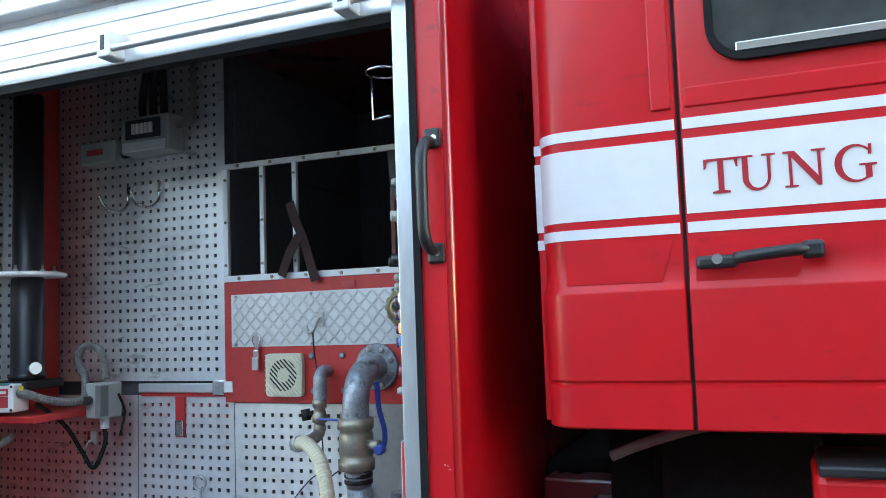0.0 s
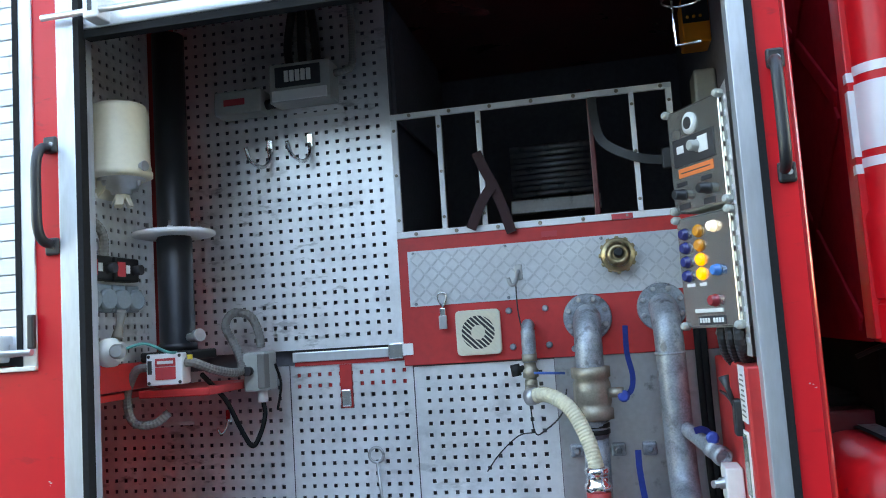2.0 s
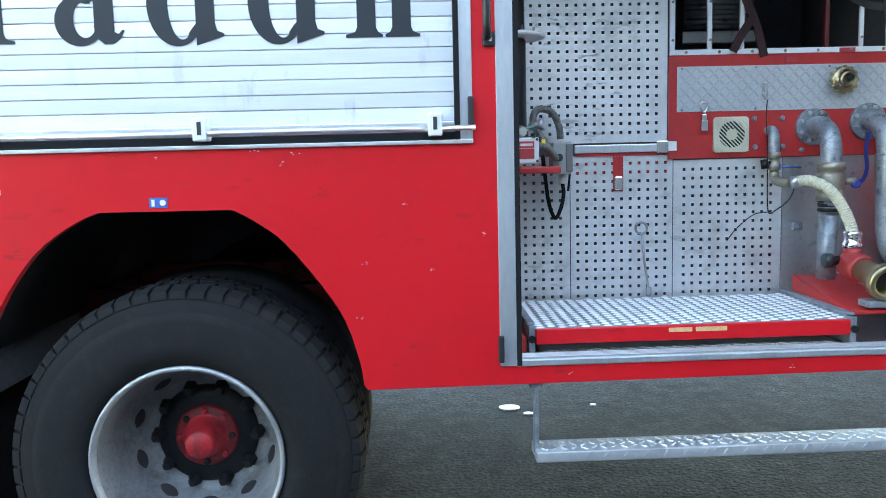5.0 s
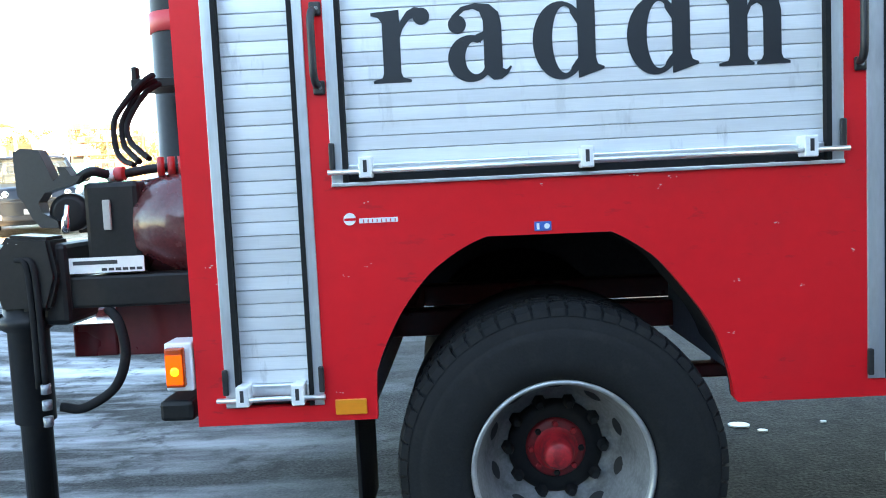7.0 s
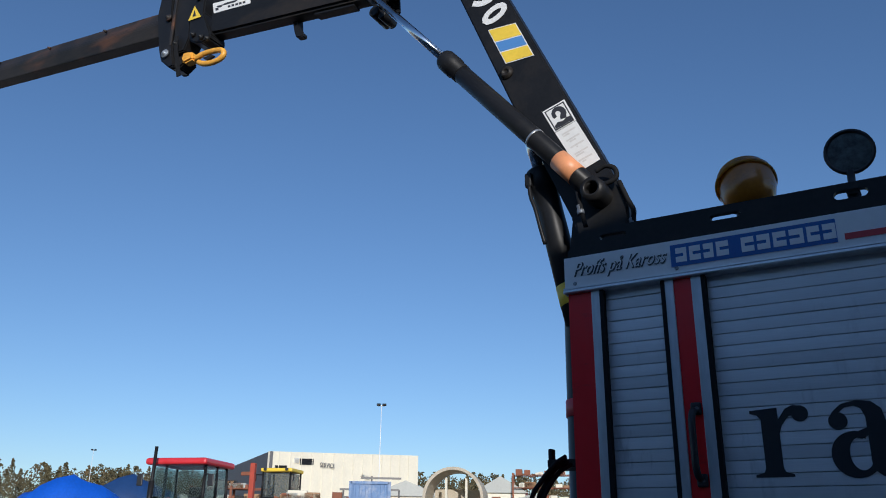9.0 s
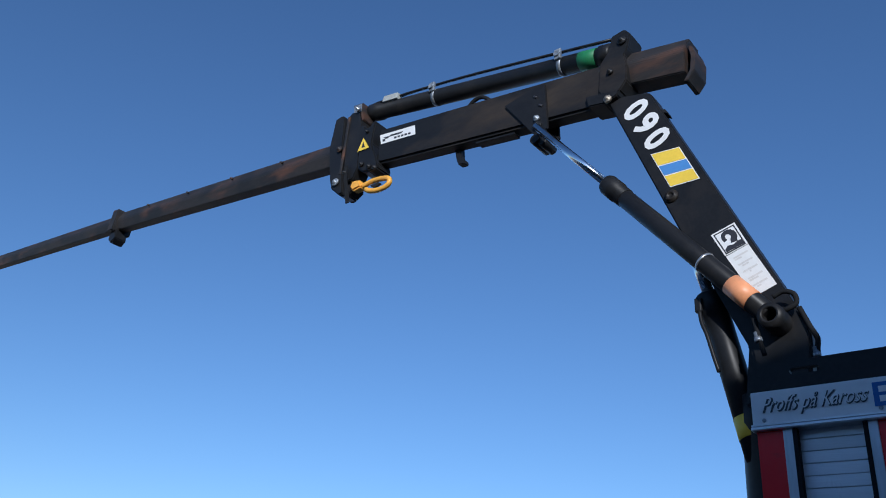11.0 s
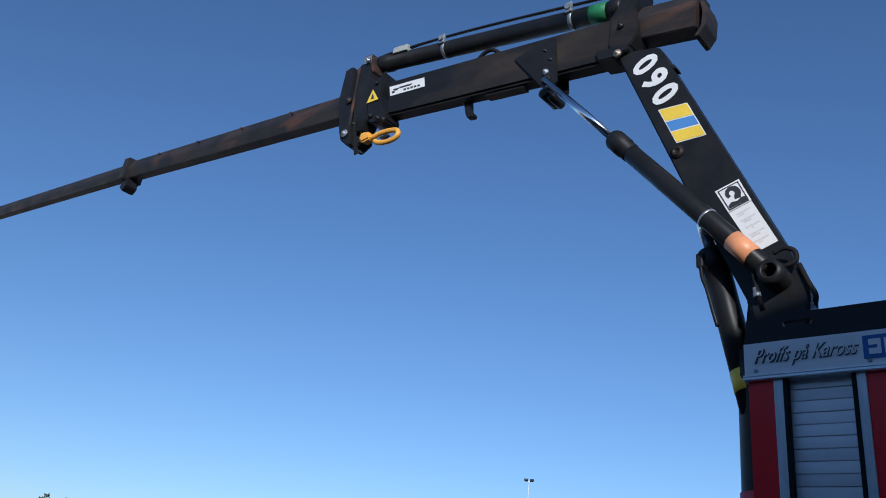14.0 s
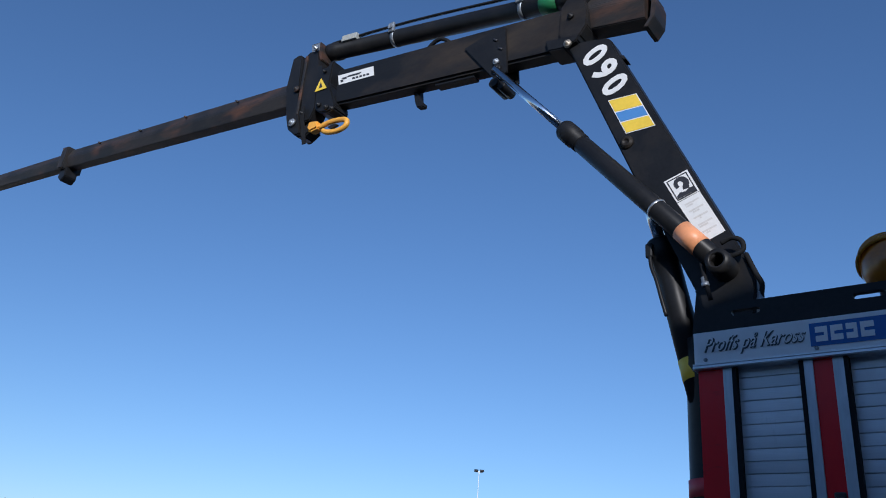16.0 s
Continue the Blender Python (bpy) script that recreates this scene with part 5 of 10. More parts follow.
cyl(bm, (-2.93, CY, 4.10), L0, 0.036, seg=20)
part("piston_rod", bm, CHROME, lc, "chromed piston rod")
bm = B()
lathe(bm, L0 + LDIR * 0.76, LDIR, [(0, 0.0765), (0.001, 0.0785), (0.12, 0.0785), (0.121, 0.0765)], 28)
part("yellow_band", bm, YELLOW, lc, "yellow band")
part("port_block", bm_box(-2.872, CY - 0.105, 3.57, -2.827, CY - 0.02, 3.66, bevel=0.010), BLACKP, lc)
bm = B()
tube(bm, smooth_path([(-2.846, CY - 0.095, 3.58), (-2.834, CY - 0.10, 3.50), (-2.808, CY - 0.10, 3.42), (-2.782, CY - 0.095, 3.30), (-2.760, CY - 0.085, 3.20)], 5), 0.012, 8)
part("hydraulic_pipe", bm, BLACKP, lc)

# ---------------------------------------------------------------- equipment in the open compartment
YB = 0.608      # face of the back panels


def bolt_on(parent, x, y, z, r=0.008, axis=(0, -1, 0), h=0.007, material=None, name="bolt"):
    bm = B()
    lathe(bm, (x, y, z), axis, [(0, r), (h * 0.6, r), (h, r * 0.6)], 8)
    return part(name, bm, material or GALV, parent)


# locker hatch frame
hatch = thing("locker_hatch", "white metal hatch frame with bars over a dark locker", "hatch", (0.69, YB, 1.79))
strips = [("frame_strip", 0.694, 1.792, 1.534, 1.812), ("frame_strip", 0.694, 2.160, 1.534, 2.178), ("frame_strip", 0.694, 1.812, 0.713, 2.160), ("frame_strip", 1.516, 1.812, 1.534, 2.160),
          ("bar", 0.836, 1.812, 0.852, 2.160), ("bar", 0.958, 1.812, 0.974, 2.160), ("bar", 1.412, 1.812, 1.427, 2.160)]
for nm, x0, z0, x1, z1 in strips:
    s = part(nm, bm_box(x0, 0.592, z0, x1, 0.606, z1, bevel=0.002), WHITE, hatch, "white painted steel strip")
    if x1 - x0 > 0.3:
        for i in range(7):
            bolt_on(s, x0 + 0.06 + i * 0.125, 0.592, (z0 + z1) / 2, 0.006, material=BRONZE, h=0.004, name="screw")
    else:
        for f in (0.1, 0.5, 0.9):
            bolt_on(s, (x0 + x1) / 2, 0.592, z0 + (z1 - z0) * f, 0.005, material=BRONZE, h=0.004, name="screw")
part("red_upright", bm_box(1.290, 0.612, 1.80, 1.306, 0.632, 2.19, bevel=0.003), RED_DARK, hatch, "dark red upright bar")


def strap(pts, w=0.03):
    bm = B()
    ps = smooth_path(pts, 5)
    rows = []
    for i, p in enumerate(ps):
        d = (ps[min(i + 1, len(ps) - 1)] - ps[max(i - 1, 0)]).normalized()
        n = Vector((0, -1, 0))
        s = d.cross(n).normalized() * w / 2
        rows.append([bm.verts.new(q) for q in (p - s, p + s, p + s + n * 0.003, p - s + n * 0.003)])
    for a, b in zip(rows, rows[1:]):
        for k in range(4):
            bm.faces.new((a[k], a[(k + 1) % 4], b[(k + 1) % 4], b[k]))
    return bm


st = thing("lashing_strap", "dark red woven lashing strap hanging over the hatch bars", "strap", (0.98, 0.58, 1.78), "straps")
part("webbing", strap([(0.955, 0.585, 2.03), (0.975, 0.578, 1.98), (1.01, 0.578, 1.90), (1.045, 0.58, 1.78)]), MAROON, st)
part("webbing", strap([(0.995, 0.57, 1.92), (0.96, 0.572, 1.87), (0.925, 0.578, 1.80)]), MAROON, st)
st2 = thing("lashing_strap", "black strap with a buckle across the hatch", "strap", (1.4, 0.58, 1.9), "straps")
part("webbing", strap([(1.305, 0.60, 2.18), (1.31, 0.598, 2.10), (1.33, 0.59, 2.02), (1.42, 0.58, 1.965), (1.50, 0.585, 1.95)], 0.026), BLACK, st2)
part("buckle", bm_box(1.49, 0.575, 1.925, 1.525, 0.592, 1.985, bevel=0.004), BLACK, st2)


def tread_strokes(bm, x0, x1, z0, z1, y, cell=0.0215, n=1):
    """Raised bars in alternating diagonal groups, on a plate in the xz plane."""
    nx, nz = int((x1 - x0) / cell), int((z1 - z0) / cell)
    for i in range(nx):
        for j in range(nz):
            cx, cz = x0 + (i + 0.5) * (x1 - x0) / nx, z0 + (j + 0.5) * (z1 - z0) / nz
            ang = 45 if (i + j) % 2 else -45
            for k in range(n):
                m = Matrix.Translation((cx, y, cz)) @ Matrix.Rotation(radians(ang), 4, "Y") @ Matrix.Translation((0, 0, (k - (n - 1) / 2) * 0.0105))
                quad_box(bm, -0.0125, -0.0030, -0.0026, 0.0125, 0.001, 0.0026, m=m)


# raised strokes toned darker than their plate, relief shading put into colour
TREADSHADE = mat("tread_relief_shading", (0.56, 0.58, 0.61), 0.36, metal=0.55, vary=0.1, scale=20)
plate = solo("tread_plate_panel", bm_box(0.722, 0.5925, 1.583, 1.562, 0.5965, 1.750), TREAD, "bright aluminium tread plate on the red panel", "plate")
bm = B()
tread_strokes(bm, 0.728, 1.556, 1.587, 1.746, 0.5925)
part("tread_relief", bm, TREADSHADE, plate)["kind"] = "stuff"
for x, z in ((0.74, 1.742), (1.02, 1.742), (1.30, 1.742), (0.74, 1.59), (1.02, 1.59)):
    bolt_on(plate, x, 0.5925, z, 0.005, name="rivet", h=0.003)
for nm, x, z, w, m in (("small_sticker", 1.13, 1.768, 0.045, STICKR), ("small_sticker", 1.335, 1.80, 0.06, STICKR)):
    solo(nm, bm_box(x, 0.5885, z - 0.008, x + w, 0.5915, z + 0.008), m, "small red sticker with worn print", "sticker")
for x, z in ((1.017, 1.552), (1.124, 1.552), (1.022, 1.446), (1.128, 1.446), (1.20, 1.43), (1.60, 1.45)):
    tagged(bolt_on(None, x, 0.596, z, 0.010, h=0.009), "grey bolt head on the red panel", "bolt", "panel bolts")

# brass cap
bm = B()
lathe(bm, (1.343, 0.593, 1.688), (0, -1, 0), [(0, 0.030), (0.018, 0.031), (0.020, 0.046), (0.024, 0.049), (0.036, 0.049), (0.040, 0.044), (0.041, 0.034), (0.050, 0.032), (0.060, 0.027), (0.062, 0.018), (0.054, 0.016)], 32)
cap = solo("brass_coupling_cap", bm, BRASS, "worn brass hose coupling cap", "coupling")
for k in range(12):
    a = 2 * math.pi * k / 12
    m = Matrix.Translation((1.343 + 0.048 * math.cos(a), 0.564, 1.688 + 0.048 * math.sin(a))) @ Matrix.Rotation(-a, 4, "Y")
    part("lug", bm_box(-0.006, -0.008, -0.006, 0.006, 0.008, 0.006, bevel=0.003, m=m), BRASS, cap)
bm = B()
lathe(bm, (1.345, 0.545, 1.69), (0, -1, 0.15), [(0, 0.014), (0.026, 0.013), (0.028, 0.010)], 12)
part("stub", bm, BLACKP, cap)
bm = B()
lathe(bm, (1.343, 0.548, 1.688), (0, -1, 0), [(0, 0.034), (0.004, 0.036), (0.008, 0.034)], 28, False)
part("ring", bm, CHROME, cap)

# ventilation fan
fan = thing("ventilation_grille", "cream plastic fan grille with diagonal slats", "fan", (0.925, 0.595, 1.43))
bm = B()
prism(bm, arc(0.979, 1.549, 0.012, 0, 90, 4) + arc(0.871, 1.549, 0.012, 90, 180, 4) + arc(0.871, 1.441, 0.012, 180, 270, 4) + arc(0.979, 1.441, 0.012, 270, 360, 4), 0.575, 0.596, 0.003)
part("housing", bm, CREAM, fan)
bm = B()
for k in range(36):
    a, b = 2 * math.pi * k / 36, 2 * math.pi * (k + 1) / 36
    q = [bm.verts.new((0.925 + r * math.cos(t), 0.5742, 1.495 + r * math.sin(t))) for r, t in ((0.021, a), (0.049, a), (0.049, b), (0.021, b))]
    bm.faces.new(q)
part("fan_opening", bm, PRINT, fan)
for k in range(-9, 10):
    off = k * 0.0108
    half = 0.062 * math.sqrt(2) - abs(off)
    if half > 0.004:
        m = Matrix.Translation((0.925, 0.5735, 1.495)) @ Matrix.Rotation(radians(45), 4, "Y") @ Matrix.Translation((0, 0, off))
        part("slat", bm_box(-half, -0.004, -0.0016, half, 0.0005, 0.0016, m=m), CREAM, fan)


# toggle latches
def toggle_latch(x, z):
    t = thing("toggle_latch", "small chromed toggle latch", "latch", (x, 0.59, z - 0.06), "toggle latches")
    bm = B()
    tube(bm, smooth_path([(x, 0.586, z - 0.01), (x - 0.012, 0.584, z + 0.012), (x - 0.010, 0.584, z + 0.03), (x + 0.010, 0.584, z + 0.03), (x + 0.012, 0.584, z + 0.012), (x, 0.586, z - 0.01)], 4), 0.003, 8)
    part("loop", bm, CHROME, t)
    part("body", bm_box(x - 0.009, 0.578, z - 0.07, x + 0.009, 0.594, z - 0.012, bevel=0.003), CHROME, t)
    part("lever", bm_box(x - 0.012, 0.574, z - 0.075, x + 0.012, 0.579, z - 0.035, bevel=0.002), STEEL, t)


toggle_latch(0.822, 1.586)
toggle_latch(1.555, 1.575)


def j_hook(x, z):
    h = thing("panel_hook", "chromed J-shaped tool hook on the perforated panel", "hook", (x, YB, z), "panel hooks")
    part("plate", bm_box(x - 0.009, YB - 0.006, z - 0.01, x + 0.011, YB + 0.001, z + 0.035, bevel=0.003), CHROME, h)
    bm = B()
    tube(bm, smooth_path([(x, YB - 0.006, z + 0.005), (x, YB - 0.012, z - 0.035), (x - 0.012, YB - 0.045, z - 0.06), (x - 0.03, YB - 0.085, z - 0.045), (x - 0.038, YB - 0.10, z - 0.005)], 5), 0.006, 10)
    part("prong", bm, CHROME, h)


j_hook(0.290, 2.112)
j_hook(0.425, 2.118)

# hook with a hanging key wire
hk = thing("key_hook", "steel hook with a thin black pull wire", "hook", (1.05, 0.59, 1.62))
bm = B()
tube(bm, smooth_path([(1.055, 0.592, 1.668), (1.053, 0.57, 1.655), (1.046, 0.552, 1.628), (1.035, 0.545, 1.625), (1.028, 0.545, 1.645)], 4), 0.006, 8)
quad_box(bm, 1.044, 0.585, 1.64, 1.066, 0.593, 1.685, 0.003)
part("prong", bm, STEEL, hk)
bm = B()
tube(bm, smooth_path([(1.048, 0.552, 1.625), (1.048, 0.56, 1.55), (1.060, 0.57, 1.44), (1.062, 0.57, 1.30), (1.07, 0.575, 1.20), (1.10, 0.58, 1.205), (1.15, 0.57, 1.25), (1.17, 0.56, 1.32)], 6), 0.0022, 6)
part("wire", bm, BLACK, hk)
bm = B()
tube(bm, smooth_path([(1.07, 0.575, 1.20), (1.02, 0.59, 1.19), (0.96, 0.60, 1.14), (0.92, 0.60, 1.09)], 6), 0.0018, 6)
part("loose_wire", bm, BLACK, hk)


# ---- water pipes
def flange(parent, x, z, r=0.069):
    bm = B()
    lathe(bm, (x, 0.596, z), (0, -1, 0), [(0, r), (0.013, r), (0.016, r - 0.004)], 32)
    f = part("flange", bm, GALV, parent)
    for k in range(8):
        a = 2 * math.pi * (k + 0.5) / 8
        bolt_on(f, x + 0.055 * math.cos(a), 0.580, z + 0.055 * math.sin(a), 0.008, h=0.009, material=STEEL)
    return f


pipe1 = thing("delivery_pipe", "galvanised delivery pipe with a bronze ball valve", "pipe", (1.243, 0.45, 0.9), "delivery pipes")
flange(pipe1, 1.243, 1.517)
bm = B()
tube(bm, smooth_path([(1.243, 0.59, 1.517), (1.243, 0.53, 1.516), (1.243, 0.478, 1.49), (1.243, 0.455, 1.44), (1.243, 0.45, 1.37)], 6), 0.0375, 20)
part("bend", bm, GALV, pipe1)
bm = B()
lathe(bm, (1.243, 0.45, 1.385), (0, 0, -1), [(0, 0.040), (0.0, 0.052), (0.028, 0.052), (0.032, 0.045), (0.045, 0.050), (0.095, 0.050), (0.108, 0.046), (0.112, 0.053), (0.14, 0.053), (0.14, 0.038)], 8)
v1 = part("ball_valve", bm, BRONZE, pipe1, "old bronze ball valve")
bm = B()
cyl(bm, (1.285, 0.44, 1.315), (1.325, 0.432, 1.315), 0.014, seg=10)
part("valve_stem", bm, BRONZE, v1)


def blue_lever(parent, pts, w=0.014):
    bm = strap(pts, w)
    bmesh.ops.solidify(bm, geom=bm.faces[:], thickness=0.004)
    lv = part("blue_lever", bm, BLUE, parent, "blue plastic-coated lever")
    p = Vector(pts[0])
    bm = B()
    lathe(bm, p + Vector((0, 0.01, 0)), (0, -1, 0), [(0, 0.016), (0.018, 0.016), (0.022, 0.010)], 10)
    part("lever_nut", bm, BLUE, lv)


blue_lever(v1, [(1.325, 0.43, 1.305), (1.345, 0.42, 1.32), (1.352, 0.41, 1.36), (1.342, 0.40, 1.42), (1.343, 0.39, 1.49)])
bm = B()
cyl(bm, (1.243, 0.45, 1.25), (1.243, 0.46, 1.20), 0.036)
cyl(bm, (1.243, 0.46, 1.20), (1.243, 0.47, 0.93), 0.034)
part("lower_pipe", bm, GALV, pipe1)
for z in (1.205, 1.222, 1.238):
    bm = B()
    lathe(bm, (1.243, 0.458, z), (0, 0, 1), [(0, 0.036), (0.002, 0.040), (0.012, 0.040), (0.014, 0.036)], 20)
    part("collar", bm, BLACKP, pipe1)
# outlet with hose connection
out1 = thing("suction_outlet", "red cast outlet with a brass coupling on a red plate", "coupling", (1.244, 0.3, 0.93))
bm = B()
lathe(bm, (1.244, 0.315, 1.035), (0, -1, -0.14), [(0, 0.045), (0.02, 0.050), (0.08, 0.050), (0.10, 0.044)], 20)
cyl(bm, (1.244, 0.29, 1.04), (1.244, 0.29, 1.088), 0.030, seg=16)
part("cast_body", bm, REDCAST, out1, "red painted casting")
bm = B()
lathe(bm, (1.244, 0.23, 1.023), (0, -1, -0.16), [(0, 0.040), (0.09, 0.037), (0.095, 0.046), (0.125, 0.050), (0.13, 0.060), (0.160, 0.060), (0.165, 0.054), (0.166, 0.042), (0.10, 0.036), (0.02, 0.030)], 32)
o = part("brass_coupling", bm, BRASS, out1, "brass coupling")
bm = B()
lathe(bm, (1.244, 0.13, 1.006), (0, -1, -0.16), [(0, 0.0), (0.001, 0.0385)], 24)
part("dark_bore", bm, PRINT, out1)
bm = B()
lathe(bm, (1.205, 0.30, 1.045), (-1, 0, 0), [(0, 0.016), (0.03, 0.016), (0.031, 0.026), (0.055, 0.026), (0.058, 0.02)], 14)
part("black_knob", bm, BLACK, out1)
bm = B()
lathe(bm, (1.244, 0.292, 1.085), (0, 0, 1), [(0, 0.028), (0.01, 0.034), (0.022, 0.034), (0.026, 0.028), (0.045, 0.028), (0.048, 0.031), (0.06, 0.031), (0.064, 0.022)], 12)
part("hose_fitting", bm, CHROME, out1)
bm = B()
quad_box(bm, 1.19, 0.085, 0.915, 1.30, 0.15, 0.938, 0.004)
part("foot", bm, GALV, out1)
bm = B()
prism(bm, [(0.09, 0.893), (0.52, 0.905), (0.52, 0.965), (0.09, 0.905)], 1.140, 1.330, 0.004, plane="yz")
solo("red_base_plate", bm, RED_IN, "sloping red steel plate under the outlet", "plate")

hose = thing("ribbed_hose", "beige ribbed hose between two fittings", "hose", (1.16, 0.35, 1.1))
bm = B()
tube(bm, resample(smooth_path([(1.088, 0.40, 1.318), (1.13, 0.375, 1.322), (1.185, 0.345, 1.290), (1.222, 0.318, 1.225), (1.240, 0.298, 1.165), (1.244, 0.292, 1.135)], 10), 0.0042), 0.0185, 16, ribs=0.09)
part("hose_wall", bm, HOSE, hose)
bm = B()
cyl(bm, (1.076, 0.408, 1.315), (1.098, 0.394, 1.320), 0.0225, seg=16)
part("hose_clamp", bm, STEEL, hose)

elb = thing("small_valve_pipe", "small dark elbow pipe with a tap", "pipe", (1.074, 0.55, 1.33))
bm = B()
tube(bm, smooth_path([(1.072, 0.60, 1.505), (1.072, 0.562, 1.506), (1.073, 0.548, 1.49), (1.073, 0.545, 1.45), (1.073, 0.54, 1.40)], 5), [0.018] * 10 + [0.0205] * 11, 14)
part("elbow", bm, GALV, elb)
bm = B()
lathe(bm, (1.073, 0.54, 1.425), (0, 0, -1), [(0, 0.017), (0, 0.022), (0.02, 0.022), (0.022, 0.017), (0.04, 0.019), (0.045, 0.023), (0.065, 0.023), (0.068, 0.016), (0.09, 0.018)], 10)
part("tap_body", bm, BRONZE, elb)
bm = B()
tube(bm, smooth_path([(1.073, 0.54, 1.35), (1.073, 0.53, 1.325), (1.076, 0.48, 1.315), (1.08, 0.41, 1.315)], 5), 0.018, 12)
part("lower_elbow", bm, BRONZE, elb)
bm = B()
cyl(bm, (1.055, 0.54, 1.385), (1.030, 0.53, 1.380), 0.010, seg=10)
cyl(bm, (1.035, 0.53, 1.365), (1.030, 0.53, 1.398), 0.014, seg=10)
part("tap_knob", bm, BLACKP, elb)
bm = B()
tube(bm, [(1.085, 0.515, 1.372), (1.17, 0.53, 1.366)], 0.004, 6)
part("blue_tie", bm, BLUEST, elb, "blue cable tie")

pipe2 = thing("delivery_pipe", "large galvanised pipe bending to a brass-ringed outlet", "pipe", (1.455, 0.4, 0.95), "delivery pipes")
flange(pipe2, 1.452, 1.533)
bm = B()
tube(bm, smooth_path([(1.452, 0.59, 1.533), (1.452, 0.54, 1.531), (1.453, 0.485, 1.505), (1.455, 0.46, 1.45), (1.457, 0.455, 1.30), (1.459, 0.452, 1.15), (1.460, 0.43, 1.07), (1.461, 0.36, 1.025), (1.461, 0.26, 1.012), (1.461, 0.20, 1.008)], 6), 0.0385, 20)
part("pipe_run", bm, GALV, pipe2)
bm = B()
lathe(bm, (1.455, 0.457, 1.405), (0, 0, 1), [(0, 0.0385), (0.002, 0.041), (0.006, 0.041), (0.008, 0.0385)], 20)
part("weld_seam", bm, GALV, pipe2)
bm = B()
lathe(bm, (1.461, 0.215, 1.009), (0, -1, -0.10), [(0, 0.044), (0.005, 0.052), (0.05, 0.052), (0.055, 0.048), (0.07, 0.050), (0.09, 0.056)], 12)
part("valve_body", bm, GALV, pipe2)
bm = B()
lathe(bm, (1.462, 0.13, 1.0), (0, -1, -0.12), [(0, 0.050), (0.01, 0.062), (0.045, 0.062), (0.056, 0.066), (0.064, 0.062), (0.064, 0.050), (0.03, 0.044), (0.0, 0.040)], 32)
part("brass_ring", bm, BRASS, pipe2, "brass coupling ring")
for k in range(3):
    a = 2 * math.pi * k / 3 + 0.5
    m = Matrix.Translation((1.462 + 0.057 * math.cos(a), 0.065, 0.993 + 0.057 * math.sin(a)))
    part("claw", bm_box(-0.012, -0.008, -0.006, 0.012, 0.006, 0.006, bevel=0.003, m=m), BRASS, pipe2)
bm = B()
lathe(bm, (1.462, 0.115, 0.999), (0, -1, -0.12), [(0, 0.0), (0.001, 0.0475)], 24)
part("dark_bore", bm, PRINT, pipe2)
bm = B()
lathe(bm, (1.462, 0.112, 0.999), (0, -1, -0.12), [(0, 0.020), (0.02, 0.016), (0.022, 0.008)], 20)
part("inner_ball", bm, BLACKP, pipe2)
bm = B()
cyl(bm, (1.415, 0.19, 1.008), (1.385, 0.19, 1.006), 0.013, seg=10)
part("valve_stem", bm, STEEL, pipe2)
blue_lever(pipe2, [(1.378, 0.185, 0.998), (1.366, 0.18, 1.02), (1.352, 0.175, 1.09), (1.345, 0.17, 1.16), (1.345, 0.17, 1.205)])
bm = B()
tube(bm, smooth_path([(1.475, 0.43, 1.215), (1.500, 0.38, 1.195), (1.522, 0.33, 1.18)], 4), 0.019, 14)
lathe(bm, (1.522, 0.33, 1.18), (0.35, -0.9, -0.25), [(0, 0.023), (0.02, 0.023), (0.022, 0.019), (0.045, 0.019), (0.046, 0.024), (0.065, 0.024), (0.066, 0.017), (0.05, 0.015)], 14)
part("branch_tap", bm, GALV, pipe2)
blue_lever(pipe2, [(1.527, 0.315, 1.205), (1.515, 0.31, 1.222), (1.50, 0.305, 1.228), (1.485, 0.30, 1.225)], 0.016)

# pipe brackets, dark cables on the stainless panel
for x in (1.185, 1.30, 1.385):
    b = thing("pipe_bracket", "grey steel pipe bracket", "bracket", (x, 0.6, 1.14), "pipe brackets")
    part("plate", bm_box(x - 0.02, 0.575, 1.125, x + 0.02, 0.606, 1.16, bevel=0.005), GALV, b)
    bolt_on(b, x, 0.575, 1.143, 0.010, h=0.012)
for i, x in enumerate((1.540, 1.556)):
    bm = B()
    tube(bm, smooth_path([(x, 0.585, 1.47), (x, 0.585, 1.2), (x + 0.004, 0.58, 1.0), (x + 0.02, 0.56, 0.86), (x + 0.025, 0.50, 0.83)], 6), 0.010, 10)
    solo("black_cable", bm, RUBBER, "black cable clipped along the steel panel", "cable", "black cables")

# ---- slide-out tray
# lugs coloured paler, so their highlights are in the colour too
BRIGHTLUG = mat("lug_polish_and_glint", (0.86, 0.87, 0.88), 0.32, metal=0.4, vary=0.06, scale=20)
tray = thing("slide_out_tray", "red slide-out tray with a bright tread plate top", "tray", (0.1, 0.06, 0.83))
part("front", bm_box(0.100, 0.050, 0.838, 1.116, 0.064, 0.888, bevel=0.004), RED, tray, "scratched red front edge")
part("deck", bm_box(0.100, 0.0645, 0.868, 1.116, 0.560, 0.886), TREADLOW, tray)
bm = B()
nx, ny = 28, 14
